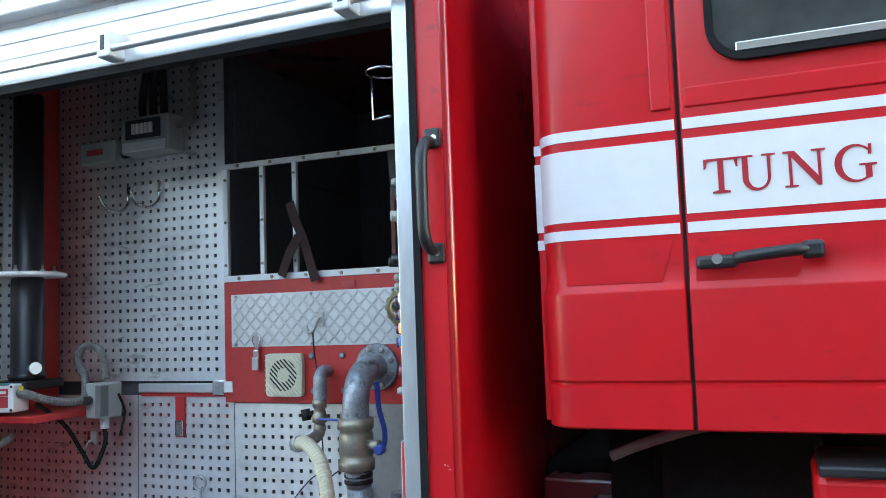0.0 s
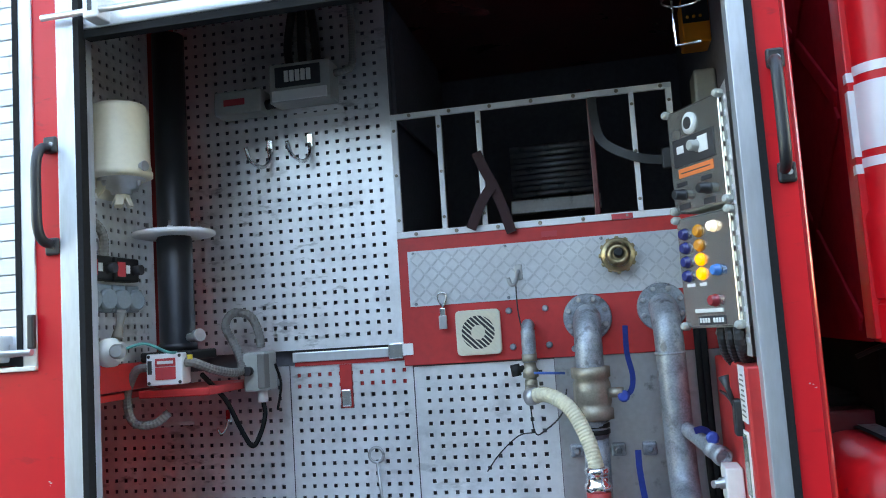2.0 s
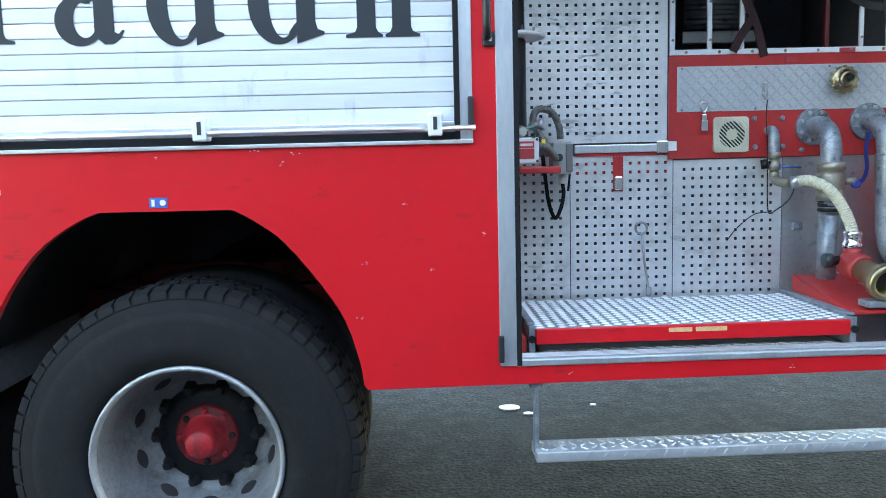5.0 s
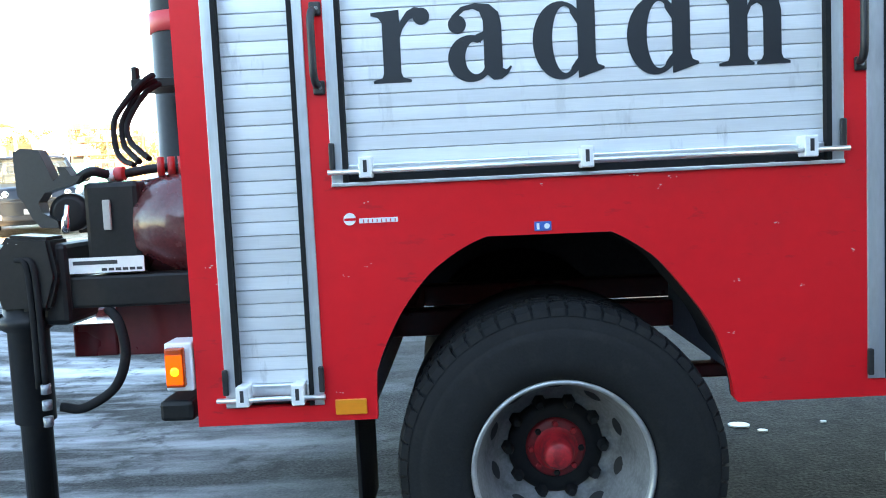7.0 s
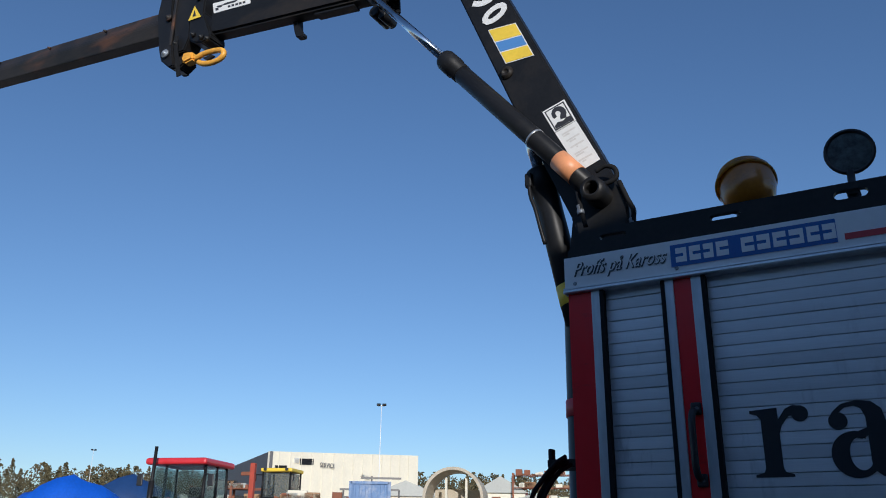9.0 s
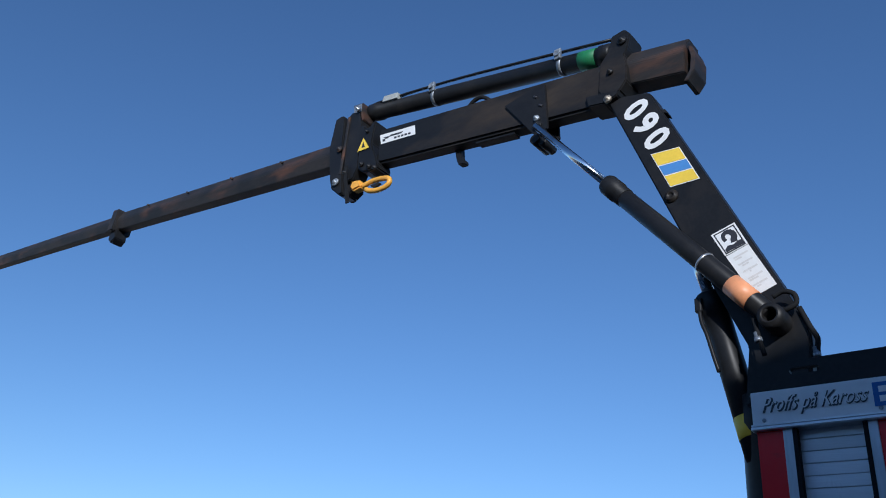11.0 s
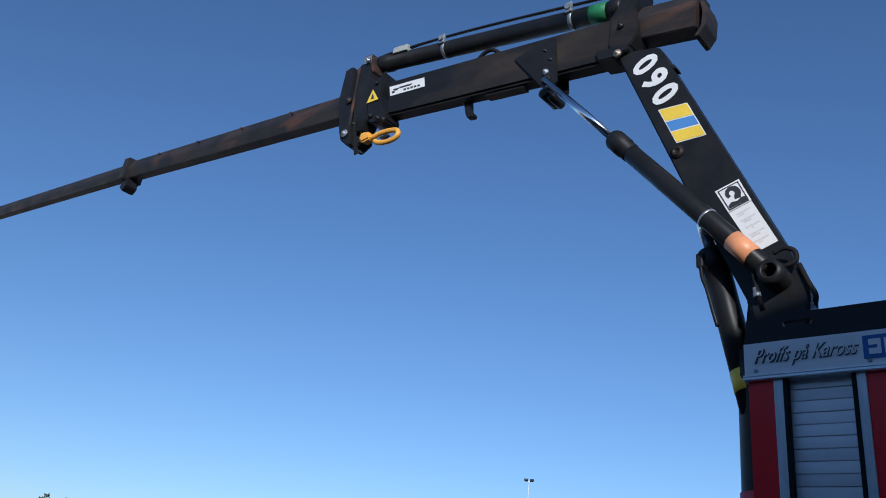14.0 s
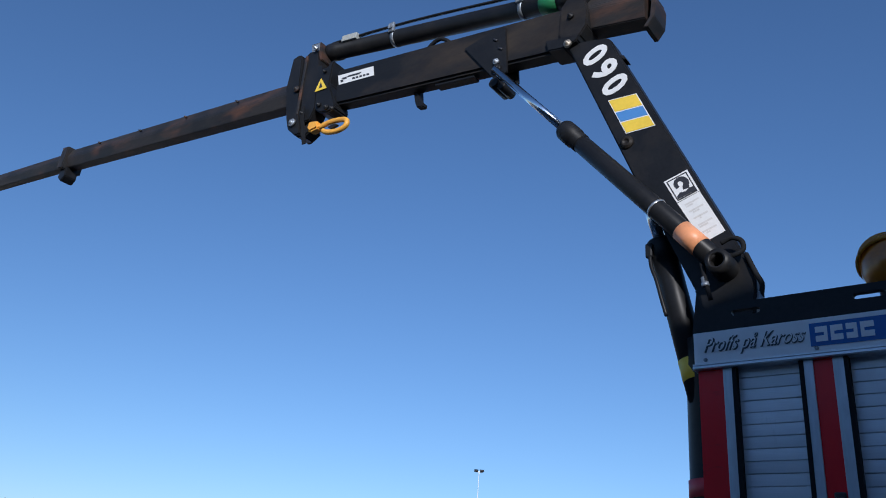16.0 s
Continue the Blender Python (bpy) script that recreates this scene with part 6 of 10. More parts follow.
for i in range(nx):
    for j in range(ny):
        x, y = 0.118 + i * 0.0366, 0.080 + j * 0.0350 + (0.0175 if i % 2 else 0)
        if y < 0.555:
            lo = [bm.verts.new((x + 0.0160 * math.cos(a), y + 0.0060 * math.sin(a), 0.886)) for a in [math.pi * k / 3 for k in range(6)]]
            hi = [bm.verts.new((x + 0.0110 * math.cos(a), y + 0.0035 * math.sin(a), 0.8905)) for a in [math.pi * k / 3 for k in range(6)]]
            for k in range(6):
                bm.faces.new((lo[k], lo[(k + 1) % 6], hi[(k + 1) % 6], hi[k])).smooth = True
            bm.faces.new(hi)
part("tread_relief", bm, BRIGHTLUG, tray)["kind"] = "stuff"
for x0, x1 in ((0.525, 0.60), (0.612, 0.712)):
    part("worn_sticker", bm_box(x0, 0.0478, 0.866, x1, 0.0505, 0.880), mat("worn_orange_sticker", (0.75, 0.42, 0.18), 0.5, dirt=(0.75, 0.7, 0.6), dirt_amount=0.8, dirt_scale=40), tray, "worn orange sticker")
for x in (0.078, 1.118):
    part("runner", bm_box(x, 0.055, 0.802, x + 0.020, 0.57, 0.895, bevel=0.003), GALV, tray, "steel tray runner")
    part("runner_top", bm_box(x - 0.004, 0.075, 0.896, x + 0.022, 0.575, 0.906, bevel=0.003), GALV, tray)
    bm = B()
    cyl(bm, (x + 0.01, 0.044, 0.856), (x + 0.01, 0.054, 0.856), 0.012, seg=12)
    part("roller", bm, BLACKP, tray)
low = solo("floor_tread_plate", bm_box(0.12, 0.055, 0.8005, 1.10, 0.30, 0.806), TREAD, "bright tread plate on the compartment floor", "plate")
bm = B()
for i in range(38):
    for j in range(2):
        m = Matrix.Translation((0.14 + i * 0.0252, 0.068 + j * 0.03, 0.806)) @ Matrix.Rotation(radians(45 if (i + j) % 2 else -45), 4, "Z")
        quad_box(bm, -0.012, -0.003, -0.001, 0.012, 0.003, 0.003, m=m)
part("tread_relief", bm, TREAD, low)["kind"] = "stuff"
WOOD = mat("bare_wood", (0.45, 0.30, 0.16), 0.6, vary=0.2, scale=12, stretch=(0.3, 1, 1))
solo("red_end_block", bm_box(0.036, 0.06, 0.801, 0.072, 0.40, 0.862, bevel=0.006), RED_IN, "scuffed red end block beside the tray", "block")
solo("wooden_batten", bm_box(-0.35, 0.43, 0.802, 0.06, 0.455, 0.822, bevel=0.003), WOOD, "bare wooden batten on the floor", "batten")

# latch strip and hinge across the panels
ls = thing("latch_strip", "scratched aluminium latch strip with a hinge", "latch", (0.33, YB, 1.45))
part("strip", bm_box(0.335, YB - 0.012, 1.438, 0.70, YB + 0.001, 1.468, bevel=0.003), ALU, ls)
part("hinge", bm_box(0.645, YB - 0.018, 1.432, 0.69, YB - 0.0125, 1.478, bevel=0.003), CHROME, ls)
part("strap_end", bm_box(0.690, YB - 0.016, 1.440, 0.722, YB - 0.011, 1.475, bevel=0.002), STICKW, ls)
part("red_backing", bm_box(0.34, YB - 0.003, 1.425, 0.70, YB + 0.0035, 1.437), RED_IN, ls)
tab = thing("red_latch_tab", "red painted tab with a chromed catch", "latch", (0.502, YB, 1.29))
part("tab", bm_box(0.484, YB - 0.004, 1.292, 0.521, YB + 0.003, 1.424), RED_IN, tab)
part("catch", bm_box(0.487, YB - 0.012, 1.296, 0.518, YB - 0.0045, 1.348, bevel=0.004), CHROME, tab)

# pry hook leaning on the panel
ph = thing("eye_hook_tool", "thin steel rod with a ring eye leaning on the panel", "tool", (0.61, 0.58, 0.89))
bm = B()
tube(bm, [(0.588 + 0.022 * math.cos(a), 0.595, 1.15 + 0.022 * math.sin(a)) for a in [2 * math.pi * k / 20 for k in range(21)]], 0.0045, 8)
part("eye", bm, STEEL, ph)
bm = B()
tube(bm, [(0.590, 0.593, 1.128), (0.600, 0.592, 1.02), (0.612, 0.58, 0.925), (0.613, 0.575, 0.895)], 0.0045, 8)
quad_box(bm, 0.604, 0.568, 0.892, 0.622, 0.586, 0.925, 0.003)
part("rod", bm, STEEL, ph)

# ---- light mast
mast = thing("light_mast", "black telescopic light mast with a white collar", "mast", (0.074, 0.38, 1.40))
bm = B()
lathe(bm, (0.074, 0.38, 1.50), (0, 0, 1), [(0, 0.056), (0.02, 0.056), (0.022, 0.0505), (0.325, 0.0505), (0.33, 0.047), (0.94, 0.047)], 28)
part("tube", bm, MASTM, mast)
bm = B()
lathe(bm, (0.074, 0.38, 1.832), (0, 0, 1), [(0, 0.055), (0, 0.112), (0.004, 0.118), (0.012, 0.118), (0.016, 0.112), (0.016, 0.052)], 40)
ring = part("collar_ring", bm, WHITE, mast, "white collar ring")
for k in range(6):
    a = 2 * math.pi * k / 6 + 0.9
    bm = B()
    lathe(bm, (0.074 + 0.078 * math.cos(a), 0.38 + 0.078 * math.sin(a), 1.848), (0, 0, 1), [(0, 0.008), (0.008, 0.008), (0.009, 0.004), (0.022, 0.004)], 6)
    part("bolt", bm, STEEL, ring)
part("foot", bm_box(0.0, 0.30, 1.472, 0.16, 0.45, 1.50, bevel=0.006), BLACKP, mast)
bm = B()
cyl(bm, (0.13, 0.345, 1.535), (0.172, 0.325, 1.54), 0.012, seg=12)
cyl(bm, (0.162, 0.33, 1.538), (0.176, 0.323, 1.541), 0.019, seg=12)
part("drain_tap", bm, STEEL, mast)
solo("mast_bracket", bm_box(0.01, 0.27, 1.374, 0.225, 0.60, 1.396, bevel=0.004), RED_IN, "red steel bracket under the mast", "bracket")
wb = thing("mast_control_box", "white electrical box with a red label", "control box", (0.095, 0.29, 1.40))
mrot = Matrix.Translation((0.096, 0.285, 1.452)) @ Matrix.Rotation(radians(9), 4, "Z")
part("case", bm_box(-0.050, -0.03, -0.043, 0.050, 0.04, 0.043, bevel=0.004, m=mrot), WHITE, wb)
part("red_label", bm_box(-0.024, -0.0325, 0.008, 0.032, -0.0295, 0.030, m=mrot), STICKR, wb, "red label with a white bar")
part("label_bar", bm_box(-0.018, -0.034, 0.015, 0.026, -0.0325, 0.023, m=mrot), STICKW, wb)
part("label_text", bm_box(-0.024, -0.0325, -0.028, 0.032, -0.0295, 0.006, m=mrot), STICKR, wb)
part("side_label", bm_box(-0.045, -0.0325, -0.012, -0.034, -0.0295, 0.025, m=mrot), PRINT, wb)
for sx, sz in ((-1, -1), (1, -1), (-1, 1), (1, 1)):
    bm = B()
    lathe(bm, mrot @ Vector((sx * 0.043, -0.03, sz * 0.036)), mrot.to_3x3() @ Vector((0, -1, 0)), [(0, 0.005), (0.002, 0.004)], 8)
    part("screw", bm, PRINT, wb)
part("warning_triangle", bm_box(0.062, -0.02, 0.012, 0.075, -0.015, 0.036, m=mrot), YELLOW, wb)


def conduit(name, pts, r, material, label, ribs=0.10, category="cable"):
    bm = B()
    ps = smooth_path(pts, 10)
    if ribs:
        tube(bm, resample(ps, r * 0.42), r, 10, ribs=ribs)
    else:
        tube(bm, ps, r, 10)
    return solo(name, bm, material, label, category, "conduits" if ribs else "cables")


conduit("ribbed_conduit", [(0.150, 0.285, 1.468), (0.175, 0.29, 1.464), (0.205, 0.34, 1.440), (0.232, 0.42, 1.425), (0.228, 0.47, 1.44), (0.195, 0.50, 1.50), (0.165, 0.50, 1.56), (0.185, 0.51, 1.60), (0.235, 0.52, 1.59), (0.262, 0.52, 1.54), (0.268, 0.52, 1.49)], 0.0125, GREYC, "grey ribbed cable conduit")
conduit("ribbed_conduit", [(0.045, 0.27, 1.46), (0.005, 0.27, 1.45), (-0.03, 0.28, 1.38), (-0.02, 0.29, 1.31), (0.03, 0.31, 1.30), (0.07, 0.33, 1.33)], 0.0115, GREYC, "grey ribbed cable conduit")
jb = thing("junction_box", "dark grey junction box with a switch", "junction box", (0.262, 0.50, 1.36))
part("case", bm_box(0.230, 0.47, 1.365, 0.300, 0.56, 1.480, bevel=0.006), GREYBOX, jb)
part("side_cover", bm_box(0.278, 0.462, 1.372, 0.302, 0.5, 1.474, bevel=0.004), GREYC, jb)
bm = B()
cyl(bm, (0.250, 0.470, 1.425), (0.250, 0.448, 1.425), 0.014, seg=14)
part("switch", bm, PRINT, jb)
bm = B()
cyl(bm, (0.272, 0.51, 1.364), (0.272, 0.51, 1.330), 0.015, seg=12)
part("gland", bm, STICKW, jb)
conduit("loose_cable", [(0.272, 0.51, 1.335), (0.276, 0.51, 1.29), (0.262, 0.50, 1.235), (0.240, 0.49, 1.205), (0.215, 0.47, 1.26), (0.195, 0.42, 1.35), (0.172, 0.33, 1.43)], 0.007, RUBBER, "loose black cable loop", 0)
conduit("loose_cable", [(0.30, 0.55, 1.30), (0.31, 0.56, 1.38), (0.302, 0.54, 1.44)], 0.004, RUBBER, "thin black cable beside the box", 0)

# ---- left inner wall
drum = thing("beacon_drum", "cream plastic drum lamp with a metal base on a bracket", "lamp", (0.02, 0.205, 1.93))
bm = B()
lathe(bm, (0.018, 0.205, 1.980), (0, 0, 1), [(0, 0.070), (0.004, 0.085), (0.018, 0.085), (0.020, 0.081), (0.032, 0.082), (0.034, 0.080), (0.190, 0.077), (0.203, 0.073), (0.209, 0.062), (0.211, 0.0)], 36)
part("shade", bm, CREAM, drum)
bm = B()
lathe(bm, (0.02, 0.205, 1.985), (0, 0, -1), [(0, 0.066), (0.010, 0.062), (0.012, 0.046), (0.034, 0.044), (0.036, 0.030), (0.046, 0.028), (0.048, 0.016)], 24)
part("base", bm, STEEL, drum)
for k in range(5):
    a = 2 * math.pi * k / 5
    m = Matrix.Translation((0.02, 0.205, 1.938)) @ Matrix.Rotation(a, 4, "Z") @ Matrix.Rotation(radians(-24), 4, "Y")
    part("petal", bm_box(0.010, -0.012, -0.042, 0.014, 0.012, 0.0, bevel=0.0015, m=m), CREAM, drum)
for k in (0.3, 2.2, 4.1):
    bm = B()
    lathe(bm, (0.02 + 0.045 * math.cos(k), 0.205 + 0.045 * math.sin(k), 1.977), (0, 0, -1), [(0, 0.010), (0.012, 0.009), (0.018, 0.005)], 8)
    part("nut", bm, STEEL, drum)
bm = B()
cyl(bm, (0.088, 0.185, 2.005), (0.104, 0.18, 2.005), 0.011, seg=12)
lathe(bm, (0.104, 0.18, 2.005), (1, -0.2, 0), [(0, 0.014), (0.006, 0.014)], 14)
part("side_knob", bm, STEEL, drum)
part("bracket", bm_box(-0.045, 0.14, 1.955, -0.030, 0.27, 2.06, bevel=0.003), CREAM, drum)
bm = B()
prism(bm, [(-0.042, 1.925), (-0.036, 1.922), (0.018, 1.972), (0.018, 1.984), (-0.042, 2.02)], 0.165, 0.245, 0.004)
part("bracket_arm", bm, CREAM, drum, "cream wedge-shaped bracket")
sw = thing("switch_box", "dark switch box with two isolator switches", "switch box", (0.0, 0.06, 1.70))
for i in range(2):
    y0 = 0.055 + i * 0.125
    part("case", bm_box(-0.030, y0, 1.70, 0.010, y0 + 0.115, 1.765, bevel=0.004), BLACKP, sw)
    part("red_field", bm_box(0.0095, y0 + 0.01, 1.712, 0.0125, y0 + 0.045, 1.752), STICKR, sw)
    part("white_field", bm_box(0.0095, y0 + 0.05, 1.722, 0.013, y0 + 0.066, 1.744), STICKW, sw)
    bm = B()
    cyl(bm, (0.010, y0 + 0.09, 1.732), (0.034, y0 + 0.09, 1.732), 0.014, seg=12)
    part("rotary_knob", bm, PRINT, sw)
so = thing("socket_row", "blue-grey sockets with flap lids in a row", "socket", (0.0, 0.05, 1.615))
for i in range(4):
    y = 0.075 + i * 0.066
    part("socket_body", bm_box(-0.030, y - 0.030, 1.615, 0.004, y + 0.030, 1.69, bevel=0.005), SOCKET, so)
    bm = B()
    lathe(bm, (0.004, y, 1.648), (1, -0.25, 0), [(0, 0.029), (0.012, 0.029), (0.018, 0.024)], 18)
    part("flap_lid", bm, SOCKET, so)
conduit("ribbed_conduit", [(-0.01, 0.16, 1.765), (-0.01, 0.16, 1.82), (-0.015, 0.14, 1.85), (-0.02, 0.10, 1.86), (-0.02, 0.05, 1.87)], 0.012, GREYC, "grey ribbed cable conduit")
solo("black_wall_cable", strap([(-0.012, 0.055, 2.58), (-0.012, 0.06, 2.1), (-0.014, 0.065, 1.90)], 0.012), RUBBER, "black cable along the inner wall", "cable")
reg = thing("air_regulator", "white pneumatic valve with black and grey knobs", "valve", (0.03, 0.12, 1.46))
bm = B()
lathe(bm, (-0.02, 0.13, 1.508), (1, -0.1, 0), [(0, 0.03), (0.03, 0.03), (0.032, 0.038), (0.055, 0.038), (0.057, 0.026), (0.075, 0.026)], 16)
part("valve_body", bm, STICKW, reg)
bm = B()
lathe(bm, (0.055, 0.12, 1.51), (0.4, -1, 0), [(0, 0.020), (0.03, 0.020), (0.032, 0.014), (0.045, 0.014)], 14)
part("outlet", bm, STEEL, reg)
bm = B()
tube(bm, [(0.03, 0.15, 1.545), (0.03, 0.16, 1.575), (0.045, 0.15, 1.615)], [0.016, 0.010, 0.013], 10)
part("handle", bm, GREYC, reg)
bm = B()
lathe(bm, (-0.005, 0.07, 1.52), (0.3, -1, 0), [(0, 0.022), (0.02, 0.022), (0.022, 0.018)], 16)
part("gauge", bm, BLACK, reg)
bm = B()
cyl(bm, (-0.01, 0.055, 1.49), (0.03, 0.05, 1.49), 0.011, seg=10)
part("white_plug", bm, STICKW, reg)
bm = B()
cyl(bm, (0.0, 0.10, 1.45), (0.0, 0.10, 1.475), 0.010, seg=10)
part("blue_knob", bm, BLUEST, reg)
conduit("air_hose", [(0.07, 0.12, 1.515), (0.11, 0.15, 1.525), (0.13, 0.22, 1.50), (0.13, 0.27, 1.495)], 0.004, mat("teal_hose", (0.05, 0.30, 0.28), 0.4), "thin teal air hose", 0)
solo("red_valve_shelf", bm_box(-0.035, 0.05, 1.40, -0.010, 0.40, 1.475, bevel=0.004), RED_IN, "red strip behind the air valves", "bracket")

# ---- boxes high on the back panel
mb = thing("fuse_box", "grey fuse box with a clear window and breakers", "fuse box", (0.43, 0.56, 2.235))
part("case", bm_box(0.330, 0.525, 2.238, 0.530, 0.609, 2.362, bevel=0.006), GREYBOX, mb)
part("dark_window", bm_box(0.352, 0.520, 2.285, 0.500, 0.526, 2.350, bevel=0.003), PRINT, mb)
for i in range(5):
    part("breaker", bm_box(0.385 + i * 0.018, 0.514, 2.300, 0.398 + i * 0.018, 0.521, 2.335, bevel=0.001), STICKW, mb)
part("lower_cover", bm_box(0.340, 0.519, 2.242, 0.520, 0.526, 2.276, bevel=0.003), STICKW, mb)
gb = thing("grey_box", "grey plastic box with a red label", "box", (0.22, 0.56, 2.22))
part("case", bm_box(0.140, 0.53, 2.222, 0.300, 0.609, 2.298, bevel=0.006), GREYBOX, gb)
part("red_label", bm_box(0.175, 0.527, 2.250, 0.245, 0.5305, 2.270), STICKR, gb)
bm = B()
cyl(bm, (0.30, 0.57, 2.25), (0.33, 0.57, 2.255), 0.016, seg=12)
part("gland", bm, BLACK, gb)
for i, x in enumerate((0.385, 0.43, 0.475)):
    conduit("dark_conduit", [(x, 0.57, 2.362), (x - 0.005, 0.575, 2.44), (x + 0.02 * (1 - i), 0.58, 2.59)], 0.013, BLACK, "dark cable conduit going up", 0.06)
conduit("ribbed_conduit", [(0.53, 0.57, 2.325), (0.565, 0.57, 2.33), (0.59, 0.575, 2.365), (0.59, 0.58, 2.59)], 0.011, GREYC, "grey ribbed cable conduit")
solo("label_strip", bm_box(0.355, 0.6075, 2.208, 0.545, 0.6095, 2.220), STICKW, "thin white label strip with faded print", "sticker")
solo("label_strip", bm_box(-0.13, 0.6095, 1.262, -0.01, 0.6115, 1.272), STICKW, "thin white label strip with faded print", "sticker")
ph2 = thing("small_panel_hook", "small chromed hook on the perforated panel", "hook", (0.115, 0.6, 1.25))
part("plate", bm_box(0.103, 0.600, 1.265, 0.122, 0.612, 1.305, bevel=0.003), CHROME, ph2)
bm = B()
tube(bm, smooth_path([(0.112, 0.60, 1.275), (0.108, 0.585, 1.245), (0.096, 0.575, 1.235), (0.088, 0.575, 1.25)], 4), 0.004, 8)
part("prong", bm, CHROME, ph2)

# ---- control boxes on the right-hand wall
CB0, CB1 = Vector((1.484, 0.249, 0)), Vector((1.584, 0.081, 0))
cu = (CB1 - CB0).normalized()
cn = Vector((cu.y, -cu.x, 0))      # out of the face
if cn.x > 0:
    cn = -cn
LEN = (CB1 - CB0).length


def face_matrix(z):
    """x along the face, y into the box, z up, from the face's lower corner."""
    m = Matrix((cu.to_4d(), (-cn).to_4d(), Vector((0, 0, 1, 0)), Vector((0, 0, 0, 1)))).transposed()
    m.translation = CB0 + Vector((0, 0, z))
    m[3][3] = 1.0
    return m


CLEARB = mat("brushed_face_plate", (0.52, 0.51, 0.48), 0.24, metal=0.9, vary=0.08, scale=8, coat=0.6)


def control_box(z0, z1, name, label):
    h = z1 - z0
    box = thing(name, label, "control box", (1.534, 0.165, z0), "control boxes")
    m = face_matrix(z0)
    part("case", bm_box(-0.004, 0.012, 0.0, LEN + 0.004, 0.10, h, bevel=0.006, m=m), GREYBOX, box)
    part("face_plate", bm_box(0.0, 0.0, 0.004, LEN, 0.0115, h - 0.004, bevel=0.003, m=m), CLEARB, box, "glossy grey face plate")
    for a, b in ((0.0, 0.0), (LEN, 0.0), (0.0, h), (LEN, h)):
        p = m @ Vector((a, 0.0, b))
        s = 0.006 if b == 0 else -0.006
        bm = B()
        lathe(bm, p + Vector((0, 0, s)), cn, [(-0.008, 0.010), (0.006, 0.010), (0.012, 0.006)], 12)
        quad_box(bm, (-0.013 if a == 0 else -0.001), -0.006, -0.004, (0.001 if a == 0 else 0.013), 0.004, 0.004, m=m @ Matrix.Translation((a, 0, b + s)))
        part("wing_screw", bm, GREYBOX, box)
    return box, m, h


def on_face(box, m, x, z, r, depth, material, name, seg=16, label=""):
    bm = B()
    lathe(bm, m @ Vector((x, 0.0, z)), cn, [(0, r * 1.18), (0.004, r * 1.18), (0.0045, r), (depth - 0.003, r), (depth, r * 0.75)], seg)
    return part(name, bm, material, box, label)


def plate_on(box, m, x0, z0, x1, z1, material, name, d=0.003, y=0.0, label=""):
    return part(name, bm_box(x0, -d - y, z0, x1, 0.001 - y, z1, bevel=0.0008, m=m), material, box, label)


lowbox, m, h = control_box(1.474, 1.742, "control_box", "grey control box with lit push buttons and a nameplate")
BLUEB = mat("blue_button", (0.02, 0.03, 0.16), 0.2, vary=0.05, coat=0.5)
AMBERB = mat("amber_button", (0.75, 0.28, 0.03), 0.25, vary=0.05, coat=0.5)
BLUEL = mat("light_blue_button", (0.03, 0.22, 0.60), 0.25, vary=0.05, coat=0.5)
REDB = mat("red_button", (0.35, 0.03, 0.04), 0.25, vary=0.05, coat=0.5)
for i in range(4):
    z = 0.225 - i * 0.0335
    on_face(lowbox, m, 0.030, z, 0.0125, 0.014, BLUEB, "blue_button")
    on_face(lowbox, m, 0.082, z + 0.002, 0.0130, 0.011, BUTTON_ON if i > 1 else AMBERB, "amber_button", label="lit amber push button" if i > 1 else "")
on_face(lowbox, m, 0.138, 0.231, 0.0115, 0.016, WARM_ON, "white_button", label="lit white push button")
on_face(lowbox, m, 0.140, 0.131, 0.0115, 0.018, BLUEL, "blue_button")
on_face(lowbox, m, 0.122, 0.063, 0.0125, 0.018, REDB, "red_button")
plate_on(lowbox, m, 0.022, 0.098, 0.052, 0.106, STICKW, "label_bar", 0.002)
plate_on(lowbox, m, 0.070, 0.098, 0.095, 0.106, STICKW, "label_bar", 0.002)
plate_on(lowbox, m, 0.045, 0.036, 0.145, 0.045, STICKW, "label_bar", 0.003)
plate_on(lowbox, m, 0.055, 0.008, 0.150, 0.028, PRINT, "nameplate", 0.002)
for i in range(9):
    if i != 4:
        plate_on(lowbox, m, 0.059 + i * 0.0098, 0.0125, 0.0665 + i * 0.0098, 0.0235, STICKW, "nameplate_bar", 0.003)
upbox, m, h = control_box(1.752, 2.004, "control_box", "grey control box with a gauge and switch knobs")
on_face(upbox, m, 0.088, 0.205, 0.022, 0.008, STICKW, "gauge_bezel", 24)
on_face(upbox, m, 0.088, 0.205, 0.017, 0.0095, PRINT, "gauge_face", 24)
plate_on(upbox, m, 0.018, 0.110, 0.170, 0.176, PRINT, "switch_plate", 0.003, label="black switch plate")
plate_on(upbox, m, 0.034, 0.140, 0.060, 0.158, STICKW, "plate_print", 0.002, 0.003)
plate_on(upbox, m, 0.115, 0.128, 0.150, 0.166, STICKW, "plate_print", 0.002, 0.003)
on_face(upbox, m, 0.110, 0.146, 0.013, 0.026, GREYBOX, "rotary_switch")
plate_on(upbox, m, 0.030, 0.082, 0.160, 0.104, STICKO, "orange_sticker", 0.002, label="orange warning sticker")
plate_on(upbox, m, 0.040, 0.091, 0.150, 0.094, PRINT, "sticker_text", 0.001, 0.002)
for x in (0.040, 0.132):
    plate_on(upbox, m, x - 0.02, 0.062, x + 0.016, 0.072, PRINT, "label_bar", 0.002)
    on_face(upbox, m, x, 0.042, 0.012, 0.028, BLACK, "selector_knob")
    plate_on(upbox, m, x - 0.018, 0.006, x + 0.022, 0.020, PRINT, "label_bar", 0.002)
# wall behind the boxes, hoses under them
perforated(0.05, 0.58, 1.41, 2.02, 1.598, plane="yz")
